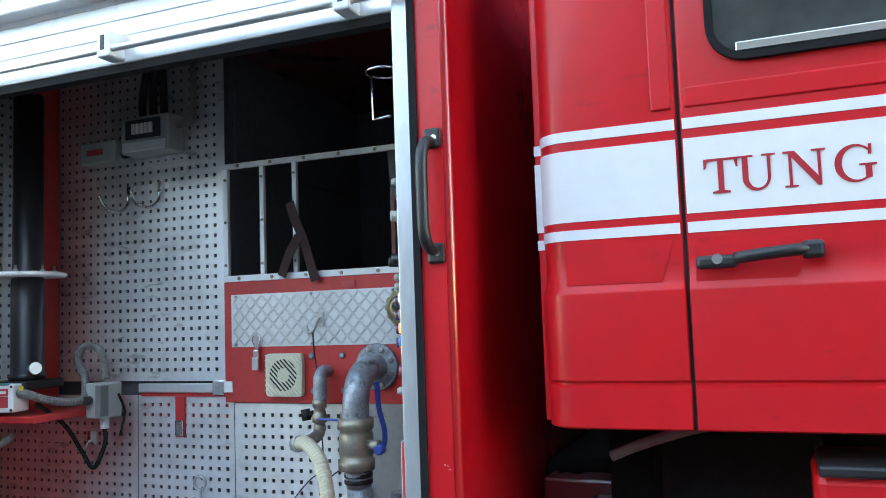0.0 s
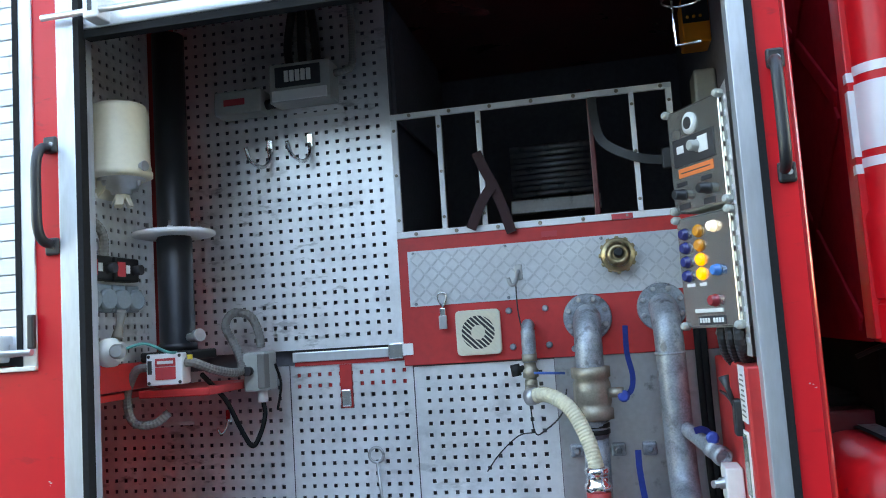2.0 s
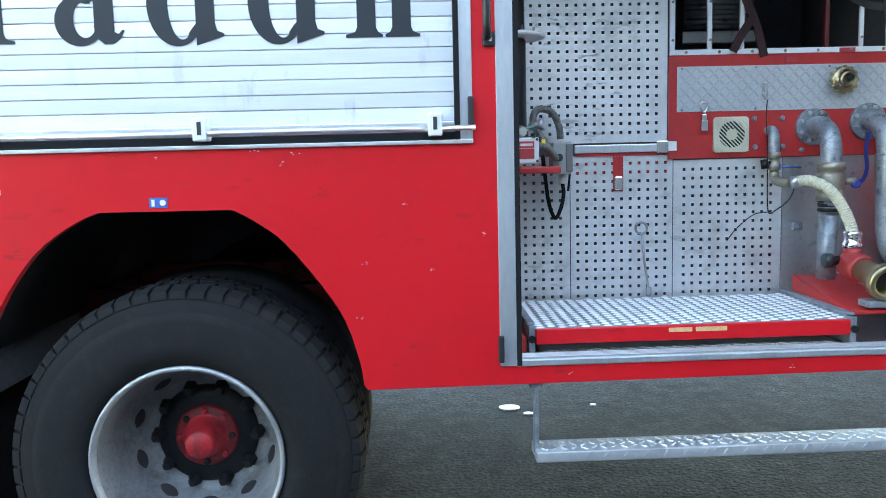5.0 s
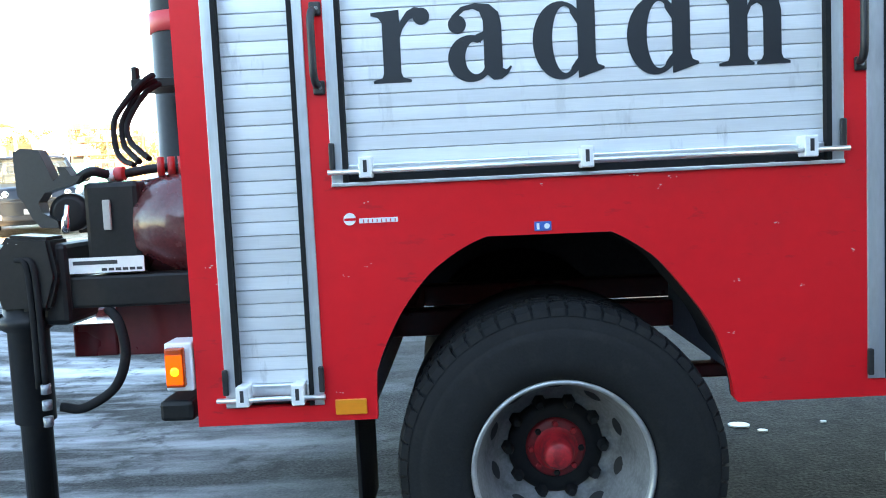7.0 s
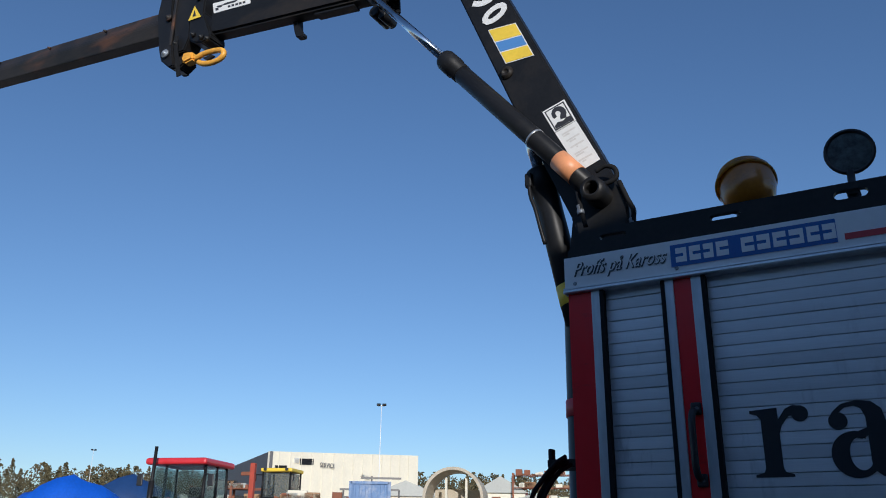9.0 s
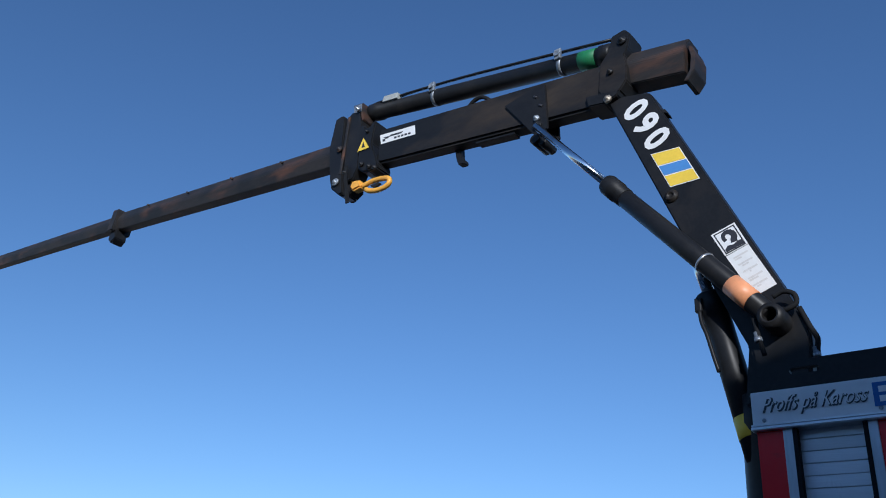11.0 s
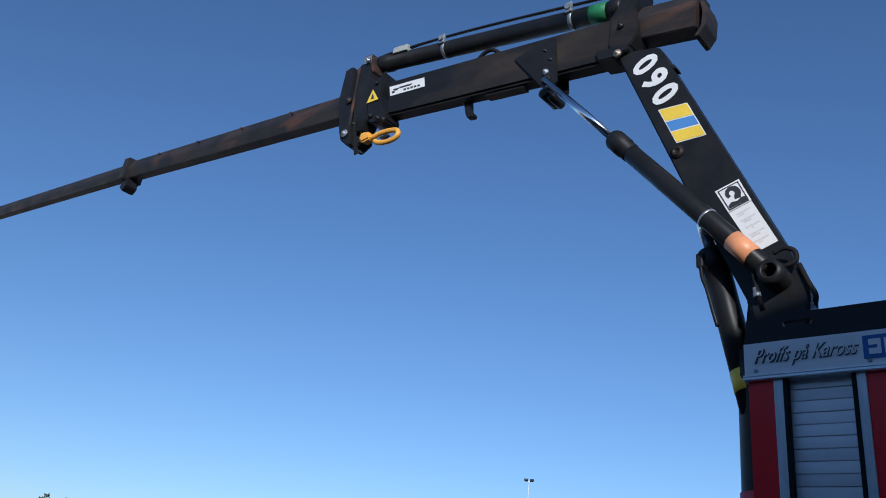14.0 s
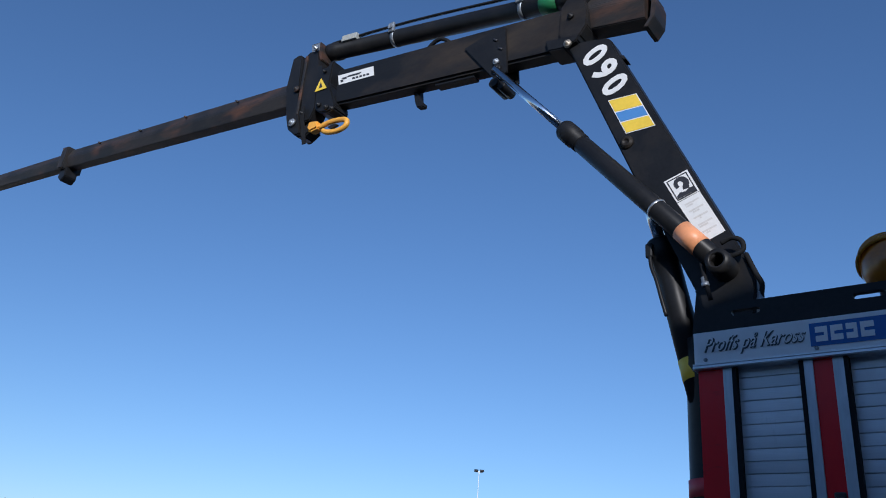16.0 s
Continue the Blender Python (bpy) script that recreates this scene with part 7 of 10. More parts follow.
for i in range(3):
    p = Vector((1.56 + i * 0.012, 0.20 - i * 0.045, 1.474))
    conduit("ribbed_conduit", [p, p + Vector((0.0, 0, -0.03)), p + Vector((0.01, 0.03, -0.065)), p + Vector((0.03, 0.06, -0.09))], 0.012, BLACK, "black ribbed conduit below the control box")
# red cabinet low on the right
rc = thing("red_cabinet", "red painted cabinet with labels and a lever", "cabinet", (1.6, 0.3, 0.8))
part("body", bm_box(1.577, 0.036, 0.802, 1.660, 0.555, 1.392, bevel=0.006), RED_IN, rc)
part("notice", bm_box(1.5735, 0.045, 1.270, 1.5765, 0.118, 1.392), STICKW, rc, "white notice with faint print")
for i in range(9):
    part("notice_line", bm_box(1.5725, 0.052, 1.282 + i * 0.011, 1.5735, 0.110 - 0.012 * (i % 3), 1.2855 + i * 0.011), GREYC, rc)
part("lever_base", bm_box(1.558, 0.112, 1.235, 1.5765, 0.152, 1.315, bevel=0.004), BLACK, rc)
bm = B()
tube(bm, [(1.562, 0.132, 1.30), (1.552, 0.145, 1.34), (1.546, 0.150, 1.365)], [0.006, 0.006, 0.013], 10)
tube(bm, [(1.565, 0.14, 1.305), (1.556, 0.22, 1.318), (1.55, 0.265, 1.322)], [0.006, 0.004, 0.003], 8)
part("lever", bm, BLACK, rc)
PHOTO = mat("instruction_plate", (0.16, 0.22, 0.16), 0.15, vary=0.6, scale=30, dirt=(0.7, 0.72, 0.7), dirt_amount=0.8, dirt_scale=25)
part("plate_frame", bm_box(1.5725, 0.060, 1.105, 1.5765, 0.125, 1.250), STICKW, rc, "instruction plate")
part("plate_picture", bm_box(1.5705, 0.066, 1.112, 1.5725, 0.119, 1.243), PHOTO, rc)
nb = thing("nipple_box", "small white box with a steel nipple", "box", (1.56, 0.238, 1.07))
part("case", bm_box(1.536, 0.195, 1.072, 1.576, 0.285, 1.152, bevel=0.004), STICKW, nb)
bm = B()
lathe(bm, (1.538, 0.225, 1.115), (-1, -0.6, 0), [(0, 0.014), (0.012, 0.014), (0.013, 0.009), (0.035, 0.009)], 12)
part("nipple", bm, STEEL, nb)
bm = B()
tube(bm, [(1.56, 0.25, 1.072), (1.56, 0.255, 0.98), (1.57, 0.30, 0.90)], 0.009, 8)
part("lead", bm, GREYC, nb)
# wire holder near the roof
wh = thing("wire_holder", "thin chromed wire holder with a ring", "holder", (1.535, 0.11, 2.1))
bm = B()
tube(bm, [(1.530 + 0.045 * math.cos(a), 0.11 + 0.045 * math.sin(a), 2.235) for a in [2 * math.pi * k / 24 for k in range(25)]], 0.003, 6)
part("ring", bm, CHROME, wh)
bm = B()
tube(bm, [(1.505, 0.09, 2.235), (1.507, 0.09, 2.12), (1.56, 0.07, 2.118)], 0.0035, 6)
part("loop", bm, CHROME, wh)
radio = thing("radio_box", "orange plastic box with a dark front strip deep in the locker", "box", (1.62, 0.65, 2.285))
part("body", bm_box(1.582, 0.60, 2.285, 1.660, 0.70, 2.42, bevel=0.006), ORANGE, radio)
part("dark_strip", bm_box(1.584, 0.596, 2.345, 1.658, 0.5995, 2.415, bevel=0.001), BLACK, radio)
for k in range(3):
    part("button", bm_lathe((1.598 + k * 0.018, 0.596, 2.362), (0, -1, 0), [(0, 0.005), (0.004, 0.004), (0.005, 0.0)], 12), AMBERB, radio)
solo("grey_case", bm_box(1.598, 0.59, 2.09, 1.660, 0.70, 2.205, bevel=0.008), GREYBOX, "dull grey plastic case in the locker corner", "case")
# side hinges at the guides' feet
for x in (-0.018, 1.652, -1.70, -0.098, -2.09, -1.775):
    zz = {-0.018: 0.80, 1.652: 0.815}.get(x, 1.53 if x in (-1.70, -0.098) else 0.815)
    solo("guide_stop", bm_box(x - 0.008, -0.022, zz, x + 0.010, -0.007, zz + 0.085, bevel=0.004), BLACK, "black plastic stop at a shutter guide", "stop", "guide stops")

# ---------------------------------------------------------------- lettering and stickers
INK = mat("black_lettering", (0.012, 0.016, 0.022), 0.45, vary=0.1)
REDINK = mat("red_lettering", (0.50, 0.02, 0.03), 0.4, vary=0.05)


def ellipse_band(cx, cz, rx, rz, ix, iz, irx, irz, a0, a1, n=20):
    """Outline between two ellipse arcs."""
    out = [(cx + rx * math.cos(radians(a0 + (a1 - a0) * i / n)), cz + rz * math.sin(radians(a0 + (a1 - a0) * i / n))) for i in range(n + 1)]
    inn = [(ix + irx * math.cos(radians(a1 + (a0 - a1) * i / n)), iz + irz * math.sin(radians(a1 + (a0 - a1) * i / n))) for i in range(n + 1)]
    return list(zip(out, out[1:], inn[::-1], inn[::-1][1:]))


class Glyph:
    def __init__(self, x, z, y, s=1.0):
        self.bm, self.x, self.z, self.y, self.s, self.k = B(), x, z, y, s, 0

    def poly(self, pts):
        y = self.y - 0.0002 * self.k
        self.k += 1
        prism(self.bm, [(self.x + a * self.s, self.z + b * self.s) for a, b in pts], y, y + 0.0015)

    def band(self, *a):
        y = self.y - 0.0002 * self.k
        self.k += 1
        for p, q, r, t in ellipse_band(*a):
            vs = [self.bm.verts.new((self.x + u * self.s, y, self.z + w * self.s)) for u, w in (p, q, t, r)]
            self.bm.faces.new(vs)

    def disc(self, cx, cz, r):
        self.poly(arc(cx, cz, r, 0, 345, 15))


def foot(g, x0, x1, sx0, sx1):
    g.poly([(sx0, 0.0), (sx1, 0.0), (sx1, 0.008), (x1 + 0.006, 0.016), (x1, 0.03), (x0, 0.03), (x0 - 0.006, 0.016), (sx0, 0.008)])


def letter_r(g):
    g.poly([(0.034, 0.02), (0.090, 0.02), (0.090, 0.228), (0.0, 0.222), (0.0, 0.212), (0.022, 0.206), (0.034, 0.190)])
    foot(g, 0.034, 0.090, 0.0, 0.122)
    g.poly([(0.088, 0.135), (0.10, 0.168), (0.122, 0.196), (0.155, 0.205), (0.168, 0.228), (0.140, 0.234), (0.115, 0.222), (0.088, 0.185)])
    g.disc(0.160, 0.204, 0.027)


def letter_d(g):
    g.band(0.088, 0.106, 0.088, 0.122, 0.102, 0.108, 0.040, 0.104, 40, 320, 26)
    g.poly([(0.142, 0.0), (0.198, 0.02), (0.198, 0.362), (0.100, 0.352), (0.100, 0.343), (0.128, 0.338), (0.142, 0.322)])
    g.poly([(0.142, -0.014), (0.224, 0.012), (0.224, 0.020), (0.204, 0.028), (0.198, 0.05), (0.142, 0.05)])
    g.poly([(0.12, 0.19), (0.142, 0.155), (0.146, 0.175), (0.135, 0.205), (0.118, 0.215)])
    g.poly([(0.12, 0.022), (0.142, 0.05), (0.146, 0.02), (0.13, 0.002), (0.118, 0.004)])


def letter_n(g):
    g.poly([(0.034, 0.02), (0.090, 0.02), (0.090, 0.228), (0.0, 0.220), (0.0, 0.210), (0.022, 0.205), (0.034, 0.190)])
    foot(g, 0.034, 0.090, 0.0, 0.110)
    g.poly([(0.088, 0.150), (0.102, 0.182), (0.122, 0.192), (0.136, 0.180), (0.139, 0.15), (0.139, 0.02), (0.195, 0.02), (0.195, 0.165), (0.185, 0.205), (0.160, 0.230), (0.130, 0.232), (0.105, 0.212), (0.088, 0.18)])
    foot(g, 0.139, 0.195, 0.118, 0.222)


def letter_a(g):
    g.poly([(0.118, 0.02), (0.176, 0.035), (0.176, 0.165), (0.168, 0.205), (0.140, 0.230), (0.095, 0.236), (0.050, 0.226), (0.020, 0.200), (0.010, 0.172), (0.032, 0.190), (0.060, 0.214), (0.088, 0.218), (0.108, 0.208), (0.118, 0.180)])
    g.disc(0.036, 0.172, 0.029)
    g.band(0.076, 0.064, 0.073, 0.074, 0.092, 0.066, 0.034, 0.052, 60, 325, 20)
    g.poly([(0.10, 0.112), (0.120, 0.122), (0.120, 0.148), (0.075, 0.130), (0.05, 0.122)])
    g.poly([(0.116, 0.05), (0.125, 0.012), (0.146, -0.006), (0.172, -0.004), (0.192, 0.010), (0.206, 0.034), (0.200, 0.036), (0.188, 0.024), (0.176, 0.030), (0.176, 0.06)])


lettering = part("lettering", bm_box(-1.30, 0.0283, 1.90, -1.29, 0.0284, 1.901), INK, main_sh, "large black serif letters reading raddn")
for fn, x in ((letter_r, -1.557), (letter_a, -1.320), (letter_d, -1.047), (letter_d, -0.750), (letter_n, -0.463)):
    g = Glyph(x, 1.798, 0.0262)
    fn(g)
    part("letter", g.bm, INK, lettering)


def tung():
    base = part("cab_lettering", bm_box(2.30, CAB_Y - 0.0021, 1.93, 2.301, CAB_Y - 0.0018, 1.931), REDINK, cab, "red serif letters reading TUNG")
    s = 0.069
    y = CAB_Y - 0.0035
    z = 1.880
    g = Glyph(2.231, z, y, s)
    g.poly([(0.0, 1.0), (0.0, 0.72), (0.05, 0.72), (0.10, 0.93), (0.82, 0.93), (0.87, 0.72), (0.92, 0.72), (0.92, 1.0)])
    g.poly([(0.38, 0.06), (0.54, 0.06), (0.54, 0.95), (0.38, 0.95)])
    g.poly([(0.22, 0.0), (0.70, 0.0), (0.70, 0.05), (0.54, 0.09), (0.38, 0.09), (0.22, 0.05)])
    part("letter", g.bm, REDINK, base)
    g = Glyph(2.294, z, y, s)
    g.poly([(0.12, 0.35), (0.28, 0.35), (0.28, 0.96), (0.12, 0.96)])
    g.poly([(0.0, 1.0), (0.0, 0.95), (0.42, 0.95), (0.42, 1.0)])
    g.poly([(0.78, 0.35), (0.86, 0.35), (0.86, 0.96), (0.78, 0.96)])
    g.poly([(0.64, 1.0), (0.64, 0.95), (1.0, 0.95), (1.0, 1.0)])
    g.band(0.49, 0.36, 0.37, 0.38, 0.53, 0.36, 0.25, 0.30, 180, 360, 16)
    part("letter", g.bm, REDINK, base)
    g = Glyph(2.376, z, y, s)
    g.poly([(0.14, 0.04), (0.22, 0.04), (0.22, 0.96), (0.14, 0.96)])
    g.poly([(0.02, 0.0), (0.36, 0.0), (0.36, 0.05), (0.02, 0.05)])
    g.poly([(0.0, 1.0), (0.0, 0.95), (0.14, 0.93), (0.86, 0.0), (0.95, 0.0), (0.95, 0.16), (0.30, 1.0)])
    g.poly([(0.87, 0.0), (0.95, 0.0), (0.95, 0.96), (0.87, 0.96)])
    g.poly([(0.72, 1.0), (0.72, 0.95), (1.08, 0.95), (1.08, 1.0)])
    part("letter", g.bm, REDINK, base)
    g = Glyph(2.464, z, y, s)
    g.band(0.50, 0.50, 0.50, 0.52, 0.55, 0.50, 0.37, 0.45, 45, 320, 26)
    g.poly([(0.74, 0.06), (0.90, 0.10), (0.90, 0.42), (0.74, 0.42)])
    g.poly([(0.60, 0.48), (0.60, 0.43), (1.02, 0.43), (1.02, 0.48)])
    g.poly([(0.84, 1.0), (0.82, 0.72), (0.90, 0.72), (0.92, 1.0)])
    part("letter", g.bm, REDINK, base)


tung()

# fascia graphics: plain blocks for the maker's mark, the slogan in slanted letters
mark = part("blue_sign", bm_box(-1.768, -0.0145, 2.566, -1.195, -0.012, 2.652), BLUEST, truck, "blue sign with white block shapes")
x = -1.752
for i, w in enumerate((0.047, 0.047, 0.042, 0.050, 0.030, 0.050, 0.050, 0.050, 0.053, 0.047, 0.047)):
    if i != 4:
        z0 = 2.577
        if i % 2 == 0:
            pts = [(0, 0), (w, 0), (w, 0.064), (0, 0.064), (0, 0.039), (w - 0.014, 0.039), (w - 0.014, 0.025), (0, 0.025)]
        else:
            pts = [(0, 0), (w, 0), (w, 0.025), (0.014, 0.025), (0.014, 0.039), (w, 0.039), (w, 0.064), (0, 0.064)]
        bm = B()
        prism(bm, [(x + 0.003 + a * (w - 0.006) / w, z0 + 0.004 + b * 0.875) for a, b in pts], -0.0158, -0.0146)
        part("white_block", bm, WHITE, mark)
    x += w + 0.0045
SLOGAN = mat("slogan_grey", (0.05, 0.055, 0.065), 0.4)
slogan = words("slogan", "Proffs på Kaross", 0.080, (-2.158, -0.0140, 2.588), (90, 0, 0), SLOGAN, truck, 0.001, 0.55, 0.378, 0.0016)
words("slogan_fill", "Proffs på Kaross", 0.080, (-2.1605, -0.0152, 2.5905), (90, 0, 0), WHITE, slogan, 0.0008, 0.55, 0.378, -0.0008)
for x in (-2.155, -1.75, -0.9, 0.0, 0.9, 1.6):
    bolt_on(truck, x, -0.012, 2.559, 0.008, h=0.004, name="screw")
# maker's mark on the red side: a white disc and bars
lg = part("white_mark", bm_box(-1.625, -0.003, 1.356, -1.500, -0.0005, 1.372, bevel=0.001), WHITE, truck, "small white maker's mark of bars")
bm = B()
prism(bm, arc(-1.655, 1.371, 0.020, 0, 345, 15), -0.003, -0.0005)
part("mark_disc", bm, WHITE, lg)
part("mark_bar", bm_box(-1.672, -0.0042, 1.366, -1.635, -0.0031, 1.374), RED, lg)
for i in range(8):
    part("mark_gap", bm_box(-1.612 + i * 0.0145, -0.0042, 1.358, -1.609 + i * 0.0145, -0.0031, 1.368), RED, lg)
bs = part("info_sticker", bm_box(-1.066, -0.0025, 1.306, -1.012, -0.0005, 1.336, bevel=0.0008), BLUEST, truck, "small blue and white pictogram sticker")
part("pictogram", bm_box(-1.059, -0.0035, 1.311, -1.050, -0.0026, 1.331), WHITE, bs)
bm = B()
prism(bm, arc(-1.026, 1.321, 0.009, 0, 330, 11), -0.0035, -0.0026)
part("pictogram", bm, WHITE, bs)
# paint chips in the red side
rng = random.Random(7)
bm = B()
spots = [(-0.62, 1.46, 0.03), (-0.75, 1.47, 0.02), (-0.665, 1.43, 0.012), (-1.05, 1.455, 0.02), (-0.43, 1.12, 0.008), (-0.22, 1.10, 0.012), (-0.45, 0.95, 0.012), (-1.66, 1.19, 0.03), (-1.60, 1.22, 0.015),
         (-1.60, 1.42, 0.01), (-2.12, 1.24, 0.012), (-2.10, 1.18, 0.01), (-1.71, 0.81, 0.02), (1.69, 1.07, 0.022), (-0.30, 1.30, 0.006), (0.2, 0.76, 0.012), (0.9, 0.755, 0.01), (1.3, 0.765, 0.02), (-0.06, 1.2, 0.008), (1.70, 1.35, 0.008)]
for x, z, w in spots:
    for k in range(3):
        cx, cz, r = x + rng.uniform(-w, w), z + rng.uniform(-0.006, 0.006), rng.uniform(0.0010, 0.0032)
        vs = [bm.verts.new((cx + r * rng.uniform(0.7, 2.2) * math.cos(a), -0.0008, cz + r * rng.uniform(0.5, 1.0) * math.sin(a))) for a in [2 * math.pi * j / 6 for j in range(6)]]
        bm.faces.new(vs)
part("paint_chip", bm, mat("bare_primer", (0.62, 0.55, 0.50), 0.7, vary=0.2), truck, "pale chips in the paint")["kind"] = "stuff"

# ---------------------------------------------------------------- lamps on the roof
bc = thing("beacon", "amber rotating beacon with a yellow half cap", "beacon", (-1.52, 0.35, 2.68))
bm = B()
lathe(bm, (-1.522, 0.35, 2.885), (0.03, 0, 1), [(0, 0.070), (0.010, 0.088), (0.05, 0.108), (0.10, 0.114), (0.15, 0.107), (0.19, 0.090), (0.215, 0.06), (0.225, 0.0)], 36)
part("lens", bm, mat("amber_beacon_dome", (0.40, 0.15, 0.012), 0.25, vary=0.12, scale=10, coat=0.4), bc, "ribbed amber lens")
cap_axis = Vector((-0.18, 0.50, 0.85)).normalized()
bm = B()
lathe(bm, Vector((-1.524, 0.35, 3.000)) - cap_axis * 0.010, cap_axis, [(-0.004, 0.117), (0.0, 0.124), (0.011, 0.124), (0.013, 0.117), (0.055, 0.110), (0.09, 0.086), (0.115, 0.050), (0.126, 0.0)], 36, False)
bmesh.ops.solidify(bm, geom=bm.faces[:], thickness=0.004)
part("cap", bm, mat("yellow_beacon_cap", (0.62, 0.30, 0.02), 0.4, vary=0.15, scale=9, dirt=(0.25, 0.12, 0.02), dirt_amount=0.5, dirt_scale=8), bc, "yellow half cap with a brim")
bm = B()
cyl(bm, (-1.52, 0.35, 2.68), (-1.52, 0.35, 2.89), 0.055)
part("foot", bm, BLACKP, bc)
wl = thing("work_lamp", "round black work lamp on the roof rail", "work lamp", (-1.128, 0.1, 2.78))
bm = B()
lathe(bm, (-1.122, 0.20, 2.958), (0.05, -1, -0.10), [(0, 0.03), (0.02, 0.06), (0.05, 0.082), (0.075, 0.088), (0.085, 0.086), (0.085, 0.076), (0.075, 0.074)], 32)
part("housing", bm, BLACK, wl)
bm = B()
lathe(bm, (-1.119, 0.125, 2.951), (0.05, -1, -0.10), [(0, 0.0), (0.001, 0.076)], 32)
part("glass", bm, LENS, wl, "ribbed lamp glass")
bm = B()
cyl(bm, (-1.128, 0.10, 2.775), (-1.126, 0.13, 2.875), 0.014, seg=10)
quad_box(bm, -1.15, 0.066, 2.775, -1.105, 0.14, 2.80, 0.004)
part("stem", bm, BLACK, wl)
bm = B()
tube(bm, smooth_path([(-1.128, 0.09, 2.79), (-1.11, 0.05, 2.77), (-1.105, 0.06, 2.745), (-1.125, 0.07, 2.735), (-1.14, 0.08, 2.75)], 4), 0.003, 6)
part("lead", bm, BLACK, wl)

# ---------------------------------------------------------------- crane: decals, hook, hoses, legs
def decal(pts, material, name, parent, d=0.002, label="", y=FACE):
    bm = B()
    prism(bm, [tuple(p) for p in pts], y - d, y + 0.001)
    return part(name, bm, material, parent, label)


def patch(c, a, b, c1, u0, v0, u1, v1):
    """A rectangle inside a four-cornered sticker."""
    def at(u, v):
        return c.lerp(a, u).lerp(c1.lerp(b, u), v)
    return [at(u0, v0), at(u1, v0), at(u1, v1), at(u0, v1)]


def corners(*pts):
    return [Vector(p) for p in pts]


f0, f1, f2, f3 = corners((-3.097, 4.735), (-2.897, 4.722), (-2.775, 4.440), (-2.972, 4.441))
decal([f0, f1, f2, f3], STICKW, "flag_border", base_boom, 0.002, "white edge of the flag sticker")
decal(patch(f0, f1, f2, f3, 0.03, 0.02, 0.97, 0.36), YELLOW, "flag_sticker", base_boom, 0.0035, "yellow and blue flag sticker")
decal(patch(f0, f1, f2, f3, 0.03, 0.39, 0.97, 0.66), mat("sky_blue_sticker", (0.10, 0.26, 0.58), 0.4, vary=0.05), "blue_field", base_boom, 0.0035)
decal(patch(f0, f1, f2, f3, 0.03, 0.69, 0.97, 0.98), YELLOW, "flag_sticker", base_boom, 0.0035)
g0, g1, g2, g3 = corners((-2.735, 4.030), (-2.590, 4.076), (-2.522, 3.918), (-2.660, 3.872))
decal([g0, g1, g2, g3], STICKW, "sign_sticker", base_boom, 0.002, "square white sign with a dark curl")
decal(patch(g0, g1, g2, g3, 0.07, 0.06, 0.93, 0.97), PRINT, "sign_border", base_boom, 0.003)
decal(patch(g0, g1, g2, g3, 0.12, 0.11, 0.88, 0.92), STICKW, "sign_field", base_boom, 0.004)
gx, gz = (g1 - g0), (g3 - g0)


def sign_at(u, v):
    return g0 + gx * u + gz * v


curl = [sign_at(0.52 + 0.20 * math.cos(t), 0.40 - 0.20 * math.sin(t)) for t in [radians(205 - 26 * i) for i in range(11)]] + [sign_at(0.60, 0.66)]
for k, (a, b) in enumerate(zip(curl, curl[1:])):
    n = Vector((-(b - a).y, (b - a).x)).normalized() * (0.011 + 0.0008 * k)
    e = (b - a).normalized() * 0.004
    decal([a - n - e, b - n + e, b + n + e, a + n - e], PRINT, "sign_curl", base_boom, 0.005 + 0.0001 * k)
decal([sign_at(u, v) for u, v in ((0.13, 0.91), (0.87, 0.91), (0.87, 0.72), (0.70, 0.70), (0.52, 0.76), (0.30, 0.70), (0.13, 0.80))], PRINT, "sign_shape", base_boom, 0.0046)
w0, w1, w2, w3 = corners((-2.657, 3.868), (-2.522, 3.914), (-2.390, 3.633), (-2.515, 3.586))
decal([w0, w1, w2, w3], STICKW, "white_label", base_boom, 0.002, "white label with pale grey bars")
GREYPRINT = mat("pale_grey_print", (0.66, 0.64, 0.61), 0.5)
for i in range(5):
    v = 0.10 + i * 0.172
    decal(patch(w0, w1, w2, w3, 0.20, v, 0.84, v + 0.035), GREYPRINT, "label_bar", base_boom, 0.003)
    decal(patch(w0, w1, w2, w3, 0.20 + 0.12 * (i % 3), v + 0.05, 0.50 + 0.1 * (i % 2), v + 0.085), GREYPRINT, "label_bar", base_boom, 0.003)
TEXTTURN = radians(64)
tx, up = Vector((math.cos(TEXTTURN), -math.sin(TEXTTURN))), Vector((math.sin(TEXTTURN), math.cos(TEXTTURN)))
for digit, c in (("0", (-3.186, 5.140)), ("9", (-3.114, 4.993)), ("0", (-3.042, 4.846))):
    p = Vector(c) - tx * 0.062 - up * 0.090
    words("digit", digit, 0.250, (p.x, FACE - 0.003, p.y), (90, 64, 0), STICKW, base_boom, 0.001, 0.0, 0.124, 0.009)
bm = B()
lathe(bm, (-2.967, FACE, 4.373), (0, -1, 0), [(0, 0.045), (0.010, 0.045), (0.012, 0.034), (0.020, 0.032), (0.022, 0.020), (0.014, 0.018), (0.014, 0.0)], 24)
part("boom_pin", bm, BOOMB, base_boom)
# load plate and warning sign on the inner boom
p0, p1, p2, p3 = corners((-5.744, 5.911), (-5.312, 5.853), (-5.291, 5.749), (-5.715, 5.802))
decal([p0, p1, p2, p3], STICKW, "load_plate", inner_boom, 0.002, "white load plate with a dark diagram")
